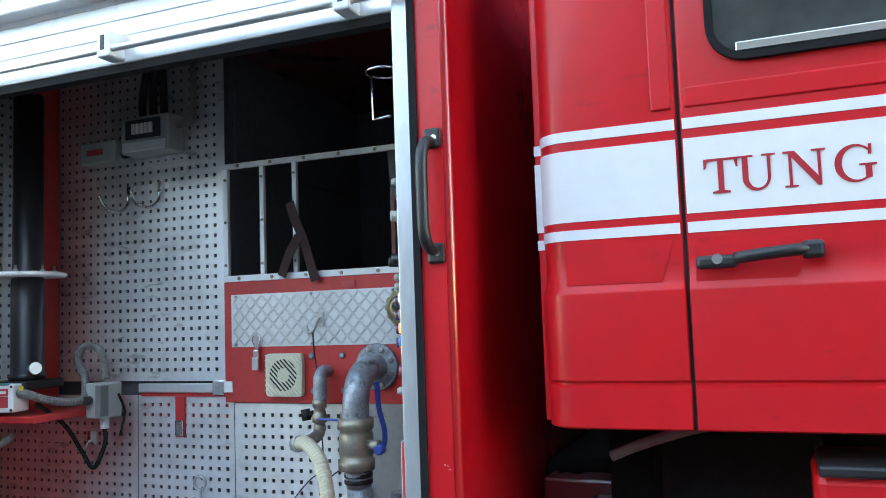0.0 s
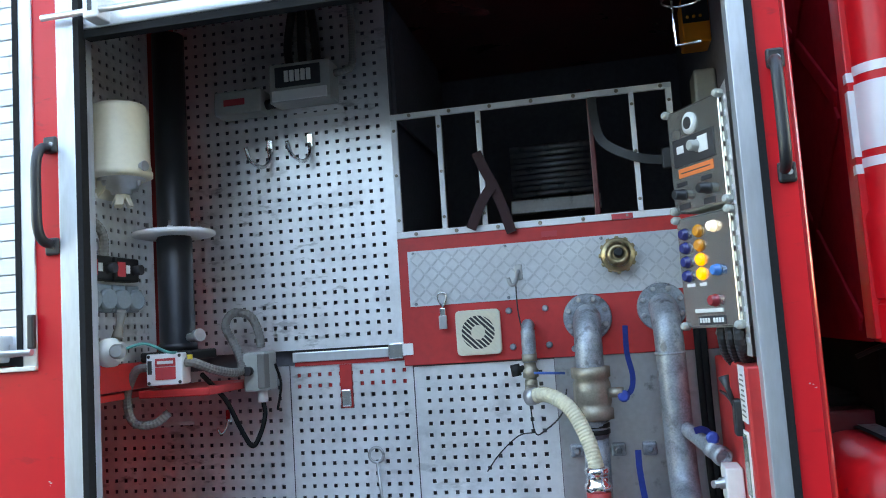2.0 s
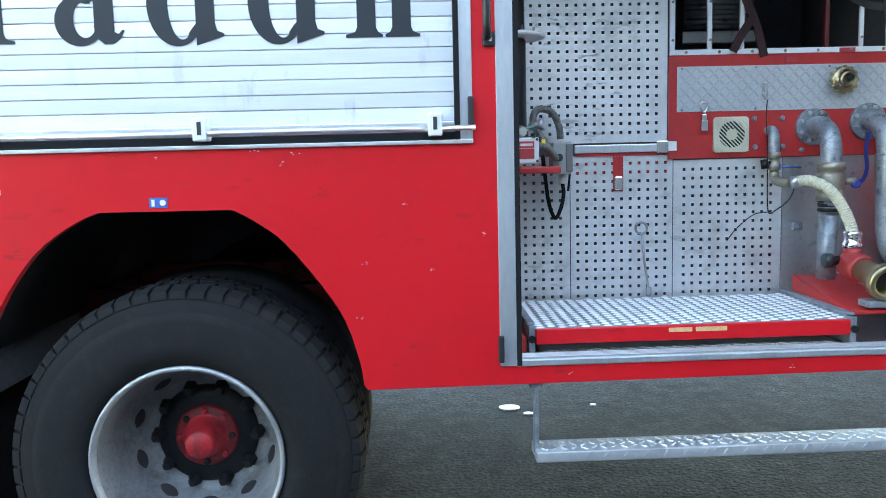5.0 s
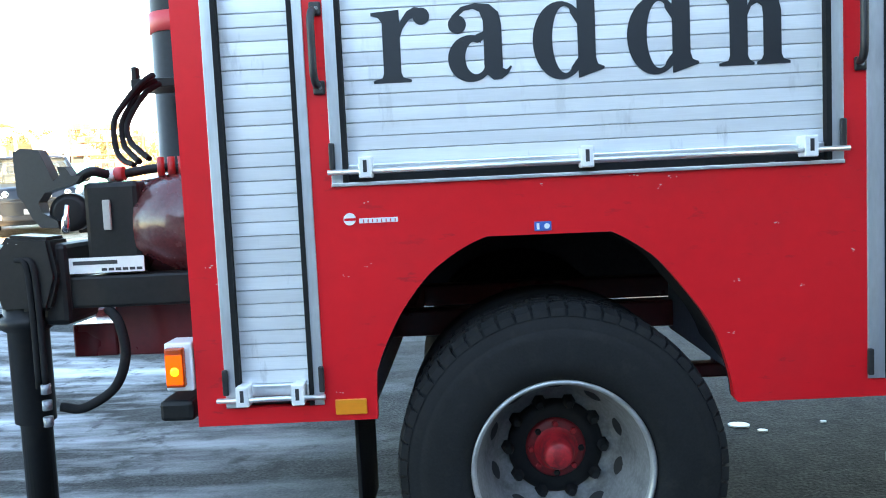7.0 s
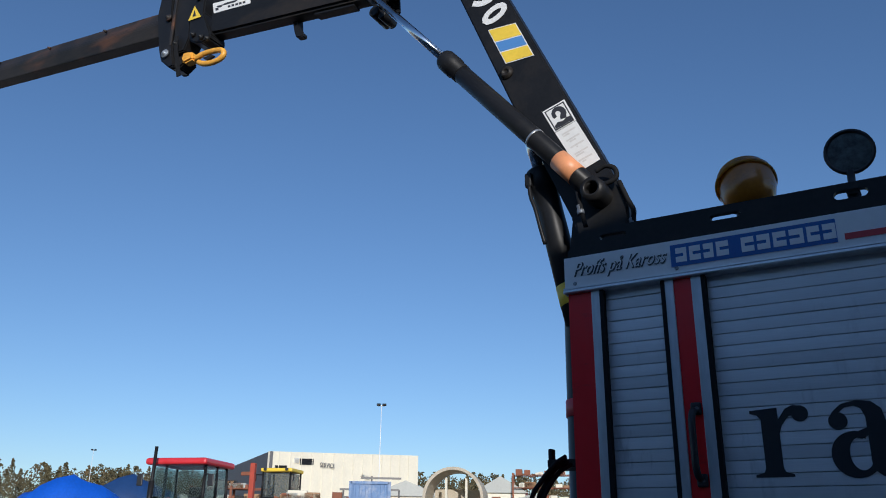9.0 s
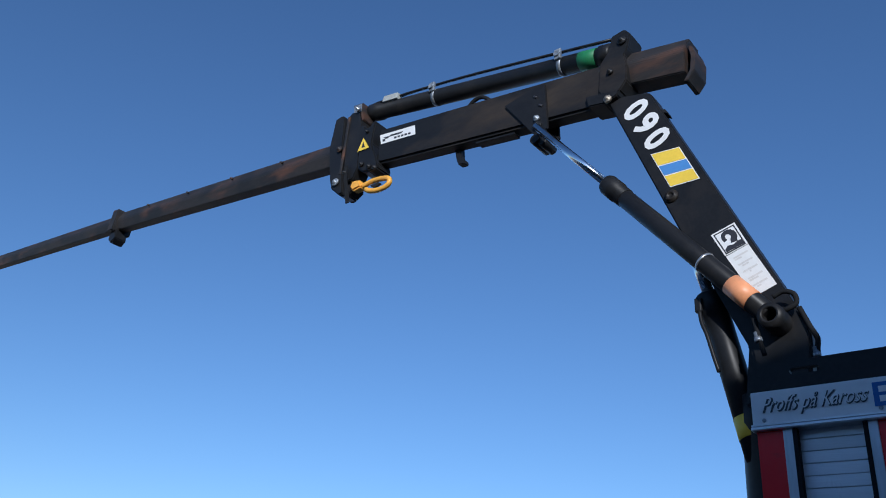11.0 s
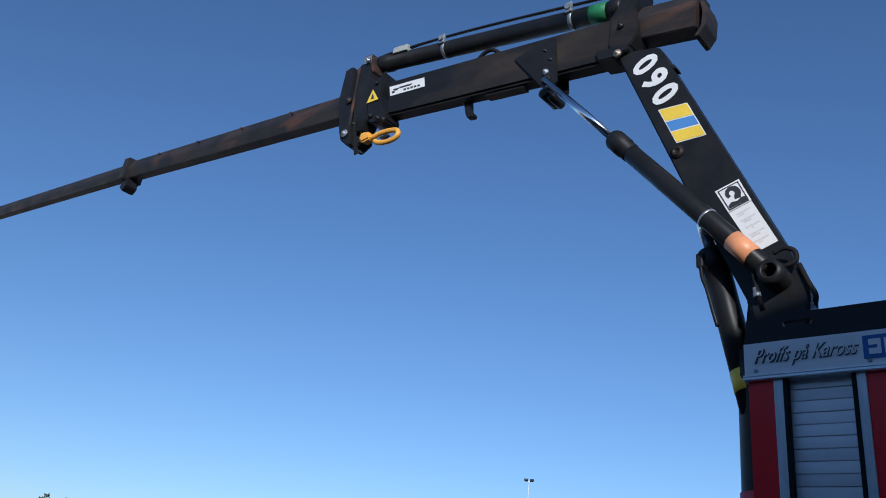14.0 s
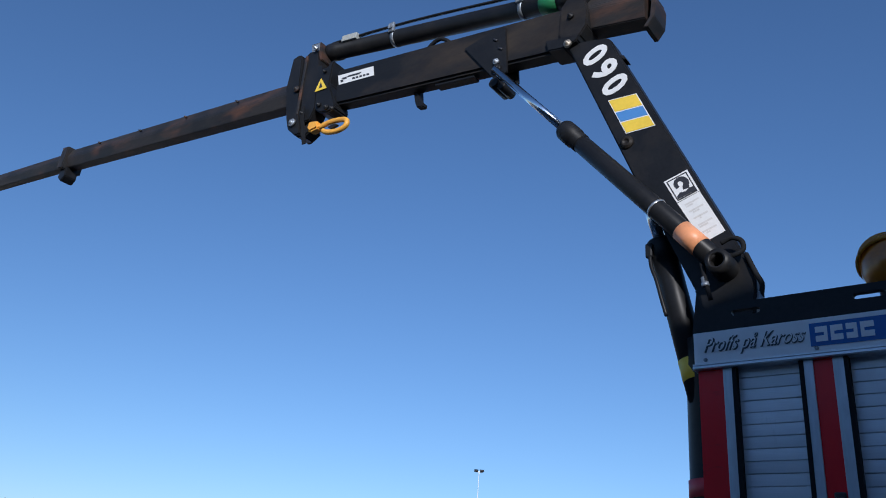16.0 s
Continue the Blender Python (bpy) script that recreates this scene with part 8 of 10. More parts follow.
for a, b, c, d in ((0.06, 0.14, 0.55, 0.80), (0.10, 0.62, 0.36, 0.46), (0.30, 0.66, 0.28, 0.38), (0.14, 0.24, 0.44, 0.58), (0.40, 0.47, 0.62, 0.82), (0.50, 0.57, 0.62, 0.82), (0.60, 0.67, 0.62, 0.82), (0.70, 0.77, 0.62, 0.82), (0.80, 0.87, 0.62, 0.82)):
    decal(patch(p0, p1, p2, p3, a, c, b, d), PRINT, "plate_diagram", inner_boom, 0.003)
decal([(-5.975, 5.790), (-5.822, 5.782), (-5.918, 5.925)], YELLOW, "warning_sign", crane, 0.002, "yellow warning triangle", CY - 0.162)
decal([(-5.925, 5.812), (-5.880, 5.810), (-5.912, 5.880)], PRINT, "warning_mark", crane, 0.003, "", CY - 0.162)
# load hook: a swivel block and a flat closed bow
hk_y = CY - 0.10
bm = B()
tube(bm, smooth_path([(-5.98, hk_y, 5.450), (-5.90, hk_y, 5.425), (-5.80, hk_y, 5.440), (-5.68, hk_y, 5.430), (-5.585, hk_y, 5.405), (-5.560, hk_y, 5.360), (-5.60, hk_y, 5.325), (-5.70, hk_y, 5.320), (-5.80, hk_y, 5.345), (-5.85, hk_y, 5.375)], 6), 0.024, 12)
part("load_hook", bm, HOOKY, crane, "orange-yellow load hook")
crane_plate("hook_swivel", [(-6.01, 5.50), (-5.90, 5.475), (-5.885, 5.40), (-5.99, 5.385), (-6.03, 5.43)], hk_y - 0.045, hk_y + 0.045, HOOKY, crane, 0.015)
crane_plate("hook_latch", [(-5.80, 5.395), (-5.70, 5.400), (-5.66, 5.372), (-5.74, 5.352)], hk_y - 0.012, hk_y + 0.012, BLACKP, crane, 0.004)
crane_plate("hook_mount", [(-6.17, 5.46), (-6.02, 5.50), (-5.97, 5.42), (-6.06, 5.365), (-6.16, 5.39)], FACE - 0.01, CY, BLACKP, crane, 0.012)
bm = B()
for a, b in zip(((-6.092, 5.67), (-6.075, 5.52), (-6.035, 5.40)), ((-6.075, 5.52), (-6.035, 5.40), (-5.995, 5.245))):
    prism(bm, [(a[0] - 0.022, a[1]), (a[0] + 0.022, a[1]), (b[0] + 0.022, b[1]), (b[0] - 0.022, b[1])], CY - 0.172, CY - 0.164)
part("hook_strap", bm, RUBBER, crane, "black rubber strap")
crane_plate("rope_hook", [(-4.90, 5.50), (-4.835, 5.50), (-4.820, 5.39), (-4.775, 5.345), (-4.780, 5.315), (-4.845, 5.325), (-4.870, 5.38)], CY - 0.03, CY + 0.03, BLACKP, inner_boom, 0.006)
# pipes and clamps along the extension cylinder
for dy, dz in ((-0.05, 0.0), (-0.02, 0.022)):
    bm = B()
    tube(bm, smooth_path([(-3.40, CY + dy, 5.925 + dz), (-4.72, CY + dy, 6.205 + dz), (-5.45, CY + dy, 6.335 + dz), (-5.72, CY + dy, 6.372 + dz * 0.5), (-5.95, CY + dy, 6.405), (-6.06, CY + dy, 6.385)], 6), 0.011, 8)
    part("hydraulic_pipe", bm, BLACKP, exc)
for f in (0.165, 0.66):
    c = E0.lerp(E1, f)
    bm = B()
    lathe(bm, c - EDIR * 0.018, EDIR, [(0, 0.079), (0.036, 0.079)], 20)
    quad_box(bm, c.x - 0.03, CY - 0.098, c.z + 0.01, c.x + 0.03, CY - 0.070, c.z + 0.11, 0.008)
    cyl(bm, (c.x, CY - 0.112, c.z + 0.06), (c.x, CY - 0.095, c.z + 0.06), 0.026, seg=12)
    part("pipe_clamp", bm, GALV, exc, "pale pipe clamp")
part("grey_block", bm_box(-0.095, -0.03, -0.032, 0.095, 0.03, 0.032, bevel=0.006, m=Matrix.Translation((-5.72, CY - 0.06, 6.360)) @ Matrix.Rotation(radians(9), 4, "Y")), GREYBOX, exc, "pale grey hose block")
bm = B()
tube(bm, smooth_path([(-4.82, CY - 0.04, 5.83), (-4.72, CY - 0.05, 5.905), (-4.62, CY - 0.05, 5.910), (-4.50, CY - 0.04, 5.80)], 5), 0.018, 8)
part("hydraulic_hose", bm, RUBBER, crane)
for pts in ([(-2.395, CF + 0.02, 3.525), (-2.34, CF + 0.02, 3.545), (-2.287, CF + 0.02, 3.520), (-2.280, CF + 0.02, 3.465), (-2.335, CF + 0.02, 3.440), (-2.37, CF + 0.04, 3.45)],
            [(-2.285, FACE - 0.02, 3.465), (-2.240, FACE - 0.03, 3.345), (-2.212, FACE - 0.03, 3.275), (-2.222, FACE - 0.02, 3.215), (-2.23, FACE, 3.10)]):
    bm = B()
    tube(bm, smooth_path(pts, 6), 0.014, 8)
    part("hydraulic_hose", bm, RUBBER, crane)
bm = B()
tube(bm, smooth_path([(-2.50, CF, 3.42), (-2.484, CF - 0.02, 3.36), (-2.472, CF - 0.02, 3.28), (-2.46, CF, 3.20)], 5), 0.013, 8)
part("hydraulic_hose", bm, RUBBER, crane)
for c, d in (((-2.484, CF - 0.02, 3.325), (0.15, 0, -1)), ((-2.228, FACE - 0.02, 3.235), (0, 0, -1))):
    bm = B()
    lathe(bm, c, d, [(0, 0.017), (0.03, 0.017), (0.031, 0.021), (0.055, 0.021)], 8)
    part("hose_fitting", bm, GALV, crane)

# base, stabiliser leg and valve gear behind the body
LY = 0.35
leg = part("stabiliser_leg", bm_box(-2.86, LY - 0.02, 1.0, -2.85, LY, 1.01), BLACKP, crane, "black stabiliser leg")
bm = B()
lathe(bm, (-2.925, LY, 0.10), (0, 0, 1), [(0, 0.055), (0.55, 0.055), (0.56, 0.072), (0.90, 0.072), (0.92, 0.10), (0.955, 0.10), (0.96, 0.080), (1.13, 0.080), (1.16, 0.06), (1.18, 0.03)], 24)
part("leg_cylinder", bm, BLACKP, leg)
bm = B()
lathe(bm, (-2.925, LY, 0.0), (0, 0, 1), [(0, 0.13), (0.03, 0.13), (0.05, 0.06), (0.12, 0.05)], 24)
part("foot_plate", bm, BLACKP, leg)
for a, b, r in (((-2.99, LY - 0.03, 1.20), (-3.10, LY - 0.05, 1.16), 0.022), ((-3.0, LY - 0.03, 1.045), (-3.06, LY - 0.04, 1.04), 0.028), ((-2.99, LY - 0.05, 1.215), (-3.03, LY - 0.06, 1.215), 0.030)):
    bm = B()
    cyl(bm, a, b, r, seg=12, bevel=0.004)
    part("leg_pin", bm, BLACKP, leg)
for i, x in enumerate((-2.865, -2.84)):
    bm = B()
    tube(bm, smooth_path([(x - 0.04, LY - 0.08, 1.27), (x, LY - 0.09, 1.25), (x + 0.01, LY - 0.09, 1.1), (x + 0.01, LY - 0.09, 0.80)], 5), 0.011, 8)
    part("hydraulic_hose", bm, RUBBER, leg)
part("gusset", bm_box(-2.84, LY - 0.05, 1.02, -2.74, LY + 0.20, 1.32, bevel=0.02), BLACKP, crane)
bm = B()
prism(bm, [(-2.995, 1.20), (-2.985, 1.29), (-2.93, 1.36), (-2.78, 1.345), (-2.76, 1.20), (-2.80, 1.08), (-2.97, 1.08)], LY - 0.085, LY + 0.06, 0.012)
part("valve_block", bm, BLACKP, crane, "black valve block over the leg")
for x, dz in ((-2.955, 0.0), (-2.925, 0.012), (-2.895, 0.006)):
    bm = B()
    cyl(bm, (x, LY - 0.06, 1.30), (x, LY - 0.075, 1.325 + dz), 0.012, seg=10)
    part("valve_cap", bm, GREYBOX, crane)
part("outrigger_beam", bm_box(-2.80, LY - 0.02, 1.075, -2.22, LY + 0.25, 1.195, bevel=0.012), BLACKP, crane, "black outrigger beam")
lp = part("beam_plate", bm_box(-2.752, LY - 0.0245, 1.205, -2.462, LY - 0.02, 1.262), STICKW, crane, "white load plate with a dark diagram")
part("plate_diagram", bm_box(-2.725, LY - 0.0258, 1.236, -2.56, LY - 0.0246, 1.25), PRINT, lp)
for i in range(6):
    part("plate_diagram", bm_box(-2.62 + i * 0.026, LY - 0.0258, 1.212, -2.60 + i * 0.026, LY - 0.0246, 1.222), PRINT, lp)
part("oil_reservoir", bm_box(-2.675, LY - 0.015, 1.20, -2.47, LY + 0.30, 1.535, bevel=0.02), BLACKP, crane, "black oil reservoir with a sight glass")
part("sight_glass", bm_box(-2.60, LY - 0.028, 1.36, -2.572, LY - 0.014, 1.47, bevel=0.004), GREYBOX, crane)
PLASTIC = mat("wrapped_plastic", (0.10, 0.022, 0.024), 0.25, vary=0.3, scale=10, dirt=(0.25, 0.20, 0.18), dirt_amount=0.6, dirt_scale=6, bump=0.6, bump_scale=9, coat=0.5)
bm = B()
lathe(bm, (-2.51, LY + 0.16, 1.365), (1, 0, 0), [(0, 0.15), (0.02, 0.19), (0.16, 0.205), (0.30, 0.205)], 28)
part("wrapped_pump", bm, PLASTIC, crane, "dark red drum wrapped in creased plastic")
bm = B()
prism(bm, [(-2.905, 1.655), (-2.874, 1.668), (-2.811, 1.661), (-2.786, 1.603), (-2.764, 1.544), (-2.74, 1.565), (-2.746, 1.596), (-2.721, 1.596), (-2.696, 1.562), (-2.661, 1.56),
           (-2.677, 1.54), (-2.799, 1.504), (-2.824, 1.471), (-2.813, 1.433), (-2.76, 1.402), (-2.756, 1.376), (-2.821, 1.378), (-2.854, 1.417), (-2.877, 1.469), (-2.901, 1.499)], LY - 0.04, LY + 0.02, 0.0)
part("control_lever_guard", bm, BLACK, crane, "black lever guard")
bm = B()
lathe(bm, (-2.735, LY + 0.05, 1.43), (0.1, -1, 0), [(0, 0.07), (0.06, 0.07), (0.07, 0.05)], 20)
part("pump_end", bm, BLACKP, crane)
bm = B()
lathe(bm, (-2.725, LY - 0.06, 1.36), (0.15, 0, 1), [(0, 0.012), (0.02, 0.016), (0.05, 0.016), (0.06, 0.010), (0.10, 0.010)], 10)
part("fitting", bm, CHROME, crane)
bm = B()
lathe(bm, (-2.60, LY + 0.05, 1.56), (1, 0, 0.05), [(0, 0.026), (0.03, 0.026)], 14)
part("clear_filter", bm, STICKW, crane)
bm = B()
lathe(bm, (-2.57, LY + 0.05, 1.562), (1, 0, 0.05), [(0, 0.027), (0.03, 0.027)], 14)
part("red_filter_cap", bm, STICKR, crane)
bm = B()
tube(bm, smooth_path([(-2.70, LY, 1.545), (-2.64, LY, 1.575), (-2.58, LY + 0.05, 1.56), (-2.48, LY + 0.1, 1.575), (-2.38, LY + 0.12, 1.58), (-2.30, LY + 0.12, 1.55)], 5), 0.018, 10)
part("valve_bank", bm, BLACKP, crane)
bm = B()
for i in range(3):
    cyl(bm, (-2.42 + i * 0.04, LY + 0.10, 1.55), (-2.42 + i * 0.04, LY + 0.10, 1.62), 0.014, seg=10)
part("valve_spool", bm, REDCAST, crane)
part("subframe", bm_box(-2.86, 0.75, 0.84, -2.19, 1.75, 1.02, bevel=0.01), RED_DARK, crane, "dark red crane subframe")
part("subframe_end", bm_box(-2.84, LY + 0.16, 0.86, -2.665, LY + 0.38, 0.99, bevel=0.008), RED_DARK, crane)
part("lower_crossmember", bm_box(-2.66, LY + 0.15, 0.86, -2.19, LY + 0.40, 1.08, bevel=0.01), RED_DARK, crane)
for pts, r in (([(-2.62, LY, 1.07), (-2.57, LY - 0.03, 1.02), (-2.55, LY - 0.04, 0.90), (-2.60, LY - 0.04, 0.78), (-2.72, LY - 0.04, 0.71), (-2.80, LY - 0.05, 0.72)], 0.018),):
    bm = B()
    tube(bm, smooth_path(pts, 6), r, 10)
    part("hydraulic_hose", bm, RUBBER, crane)
for z in (0.66, 0.72, 0.78):
    bm = B()
    lathe(bm, (-2.83, LY - 0.09, z), (0, 0, 1), [(0, 0.018), (0.035, 0.018)], 8)
    part("fitting", bm, GALV, crane)
for pts in ([(-2.53, 0.74, 1.97), (-2.57, 0.70, 1.931), (-2.643, 0.70, 1.855), (-2.683, 0.68, 1.78), (-2.675, 0.66, 1.677), (-2.633, 0.62, 1.623), (-2.56, 0.55, 1.60)],
            [(-2.53, 0.76, 1.95), (-2.579, 0.72, 1.913), (-2.630, 0.72, 1.843), (-2.662, 0.71, 1.776), (-2.650, 0.68, 1.689), (-2.60, 0.62, 1.648), (-2.54, 0.55, 1.61)],
            [(-2.52, 0.78, 1.94), (-2.565, 0.74, 1.90), (-2.615, 0.72, 1.83), (-2.640, 0.70, 1.76), (-2.622, 0.68, 1.70), (-2.56, 0.6, 1.66), (-2.50, 0.55, 1.62)]):
    bm = B()
    tube(bm, smooth_path(pts, 6), 0.012, 8)
    part("hydraulic_hose", bm, RUBBER, crane)
part("hose_hook", bm_box(-2.66, 0.83, 1.965, -2.635, 0.87, 2.02, bevel=0.006), BLACKP, crane)
part("hose_bracket", bm_box(-2.66, 0.82, 1.93, -2.44, 1.05, 1.968, bevel=0.004), BLACKP, crane)
bm = B()
lathe(bm, (-2.565, 1.25, 2.22), (0, 0, 1), [(0, 0.141), (0.001, 0.150), (0.09, 0.150), (0.091, 0.141)], 28)
part("red_column_band", bm, STICKR, crane, "red band")

# ---------------------------------------------------------------- the yard behind the truck
EYE = Vector((-1.09, -2.89, 1.58))


def yard(dist, az):
    x, y = EYE.x - dist * math.sin(radians(az)), EYE.y + dist * math.cos(radians(az))
    return Vector((x, y, ground_z(x, y)))


def placed(ob, p, turn):
    """Sets down a thing that was built round the origin."""
    ob.matrix_basis = Matrix.Translation(p) @ Matrix.Rotation(radians(turn), 4, "Z")
    return ob


def local_thing(name, label, category, group=""):
    return thing(name, label, category, (0, 0, 0), group)


CARGLASS = mat("car_glass", (0.05, 0.06, 0.062), 0.06, vary=0.06, scale=3, rough_vary=0.03)
CARGLASS.node_tree.nodes["Principled BSDF"].inputs["Alpha"].default_value = 0.66
SEATS = mat("beige_car_seats", (0.50, 0.42, 0.27), 0.7, vary=0.12, scale=8)
HEADL = mat("headlamp_glass", (0.62, 0.64, 0.66), 0.10, metal=0.5, vary=0.15, scale=20, coat=0.5)
NAVY = mat("navy_car_paint", (0.008, 0.012, 0.035), 0.28, vary=0.08, scale=2, coat=0.4, rough_vary=0.05)
DARKSUV = mat("black_car_paint", (0.008, 0.009, 0.013), 0.3, vary=0.08, scale=2, coat=0.3, rough_vary=0.05)
SILVERC = mat("silver_car_paint", (0.30, 0.31, 0.34), 0.28, metal=0.6, vary=0.06, scale=2, coat=0.7, rough_vary=0.05)
PLATEB = mat("number_plate", (0.42, 0.42, 0.40), 0.4, vary=0.05)


def loft(bm, rows):
    """Joins rows of points, each a closed loop of equal length."""
    vs = [[bm.verts.new(p) for p in r] for r in rows]
    for a, b in zip(vs, vs[1:]):
        for i in range(len(a)):
            j = (i + 1) % len(a)
            bm.faces.new((a[i], a[j], b[j], b[i])).smooth = True
    bm.faces.new(vs[0][::-1])
    bm.faces.new(vs[-1])
    bmesh.ops.recalc_face_normals(bm, faces=bm.faces)


def car(name, label, paint, length, width, height, hood, belt, ride, tall, lamp_z, lamp_w, lamp_h, grille):
    """A parked car, its front at -y. tall: 0 for a saloon, 1 for a hatchback or SUV."""
    c = local_thing(name, label, "car", "parked cars")
    L, W, H = length, width, height
    y0 = -L / 2

    def bow(bm):
        """Rounds the nose and the tail in plan."""
        for v in bm.verts:
            k = min(1.0, max(0.0, (abs(v.co.y) - L * 0.22) / (L * 0.28)))
            v.co.y -= math.copysign(0.34 * k * min(1.1, abs(2 * v.co.x / W)) ** 2.6, v.co.y)
        return bm

    tail = belt + 0.02 if tall else belt - 0.03
    secs = [(y0, 0.88, ride + 0.16, lamp_z - 0.10), (y0 + 0.02, 0.92, ride + 0.08, lamp_z + 0.01), (y0 + 0.07, 0.95, ride + 0.03, lamp_z + 0.075), (y0 + 0.20, 0.97, ride, lamp_z + 0.125), (y0 + 0.45, 0.985, ride, hood - 0.05),
            (y0 + 0.85, 1.0, ride, hood), (y0 + 1.20, 1.0, ride, hood + 0.035), (y0 + 1.45, 1.0, ride, belt), (0.2, 1.0, ride, belt + 0.01), (L / 2 - 1.0, 1.0, ride, belt + 0.02),
            (L / 2 - 0.45, 0.99, ride, tail), (L / 2 - 0.15, 0.97, ride + 0.03, tail - 0.03), (L / 2 - 0.04, 0.95, ride + 0.08, tail - 0.12), (L / 2, 0.90, ride + 0.16, tail - 0.26)]
    rows = []
    for y, k, za, zb in secs:
        w = W / 2 * k
        h = zb - za
        half = [(w * 0.50, za), (w * 0.88, za), (w * 0.965, za + 0.12 * h), (w * 0.995, za + 0.34 * h), (w, za + 0.58 * h), (w * 0.985, za + 0.80 * h), (w * 0.94, za + 0.93 * h), (w * 0.84, zb), (w * 0.55, zb + 0.018), (w * 0.25, zb + 0.026)]
        rows.append([(x, y, z) for x, z in half] + [(-x, y, z) for x, z in half[::-1]])
    ends = [[(x * k, y + d * (1 - k), z) for x, y, z in row] for row, d in ((rows[0], -0.012), (rows[-1], 0.012)) for k in (0.02, 0.4, 0.75)]
    bm = B()
    loft(bm, ends[:3] + rows + ends[:2:-1])
    part("body", bow(bm), paint, c)
    # windows all round below a painted roof, both with rounded corners
    ya, yb = y0 + 1.22, (L / 2 - 0.10 if tall else L / 2 - 0.72)
    ra, rb = y0 + 2.0 + 0.1 * tall, (L / 2 - 0.42 if tall else L / 2 - 1.35)
    w0, w1 = W * 0.465, W * 0.365

    def loop(w, a, b, z, n=40):
        pts = []
        for k in range(n):
            q = 2 * math.pi * (k + 0.5) / n
            cx, cy = math.cos(q), math.sin(q)
            pts.append((w * math.copysign(abs(cx) ** 0.32, cx), (a + b) / 2 + (b - a) / 2 * math.copysign(abs(cy) ** 0.42, cy), z))
        return pts

    steps = [(0.0, -0.02), (0.35, 0.0), (0.7, 0.0), (1.0, 0.0)]
    bm = B()
    loft(bm, [loop(w0 + (w1 - w0) * u ** 1.25, ya + (ra - ya) * u, yb + (rb - yb) * u ** 1.4, belt + (H - 0.075 - belt) * u + d) for u, d in steps])
    part("greenhouse", bm, CARGLASS, c, "dark car windows")
    bm = B()
    loft(bm, [loop(w1 * k, ra + e, rb - e, z) for k, e, z in ((1.025, -0.03, H - 0.085), (1.03, -0.03, H - 0.065), (0.99, 0.02, H - 0.035), (0.88, 0.14, H - 0.012), (0.5, 0.40, H), (0.1, 0.60, H + 0.002))])
    part("roof", bm, paint, c)
    for s in (-1, 1):
        mid = (ya + yb) / 2 + 0.15
        for pa, pb, r, mt in (((w0 * 0.93, ya + 0.10), (w1 * 0.95, ra + 0.04), 0.040, paint), ((w0 * 1.005, mid), (w1 * 1.01, (ra + rb) / 2 + 0.15), 0.030, BLACK), ((w0 * 0.93, yb - 0.10), (w1 * 0.95, rb - 0.05), 0.085, paint)):
            bm = B()
            tube(bm, [(s * (pa[0] + (pb[0] - pa[0]) * u ** 1.25), pa[1] + (pb[1] - pa[1]) * u, belt - 0.03 + (H - 0.04 - belt) * u) for u in (0, 0.25, 0.5, 0.75, 1.0)], r, 8)
            part("pillar", bm, mt, c)
        bm = B()
        lathe(bm, (s * (W / 2 + 0.045), ya + 0.36, belt + 0.07), (0, 1, 0), [(0, 0.05), (0.015, 0.085), (0.06, 0.095), (0.11, 0.07), (0.13, 0.03)], 16)
        bmesh.ops.scale(bm, vec=(1.25, 1, 0.85), space=Matrix.Translation((-s * (W / 2 + 0.045), -ya - 0.36, -belt - 0.07)), verts=bm.verts)
        quad_box(bm, min(s * W / 2 * 0.92, s * (W / 2 + 0.03)), ya + 0.38, belt, max(s * W / 2 * 0.92, s * (W / 2 + 0.03)), ya + 0.43, belt + 0.05)
        part("wing_mirror", bm, paint, c)
        # headlamp: a clear cover over two round reflectors
        x = s * (W * 0.445 - lamp_w / 2)
        bm = B()
        quad_box(bm, x - lamp_w / 2, y0 - 0.012, lamp_z - lamp_h / 2, x + lamp_w / 2, y0 + 0.24, lamp_z + lamp_h / 2, min(lamp_h, lamp_w) * 0.30, seg=3)
        bmesh.ops.subdivide_edges(bm, edges=[e for e in bm.edges if abs(e.verts[0].co.x - e.verts[1].co.x) > lamp_w * 0.3], cuts=3)
        for v in bm.verts:
            v.co.y += 0.10 * max(0.0, (v.co.z - lamp_z) / lamp_h + 0.5)
            if grille != "twin":
                v.co.z += 0.10 * (s * v.co.x - abs(x)) / lamp_w * 1.2
        hl = part("headlamp", bow(bm), HEADL, c, "clear headlamp")
        for d in (-0.25, 0.25):
            bm = B()
            px = x + d * lamp_w
            lathe(bm, (px, y0 + 0.34 * abs(2 * px / W) ** 2.6 + 0.020, lamp_z), (0, -1, 0), [(0, lamp_h * 0.40), (0.03, lamp_h * 0.36), (0.032, lamp_h * 0.28), (0.018, lamp_h * 0.12), (0.018, 0.0)], 14)
            part("reflector", bm, CHROME, hl)
        if grille == "twin":
            bm = B()
            quad_box(bm, s * W * 0.475 - 0.06, y0 - 0.008, lamp_z - lamp_h * 0.42, s * W * 0.475 + 0.045, y0 + 0.26, lamp_z + lamp_h * 0.42, 0.02)
            part("indicator", bow(bm), ORANGE, c, "orange indicator")
        bm = B()
        fx = s * W * 0.36
        cyl(bm, (fx, y0 + 0.34 * 0.72 ** 2.6 + 0.01, ride + 0.17), (fx, y0 + 0.34 * 0.72 ** 2.6 - 0.03, ride + 0.17), 0.055, seg=16)
        part("fog_lamp", bm, BLACK if grille == "slot" else HEADL, c)
        bm = B()
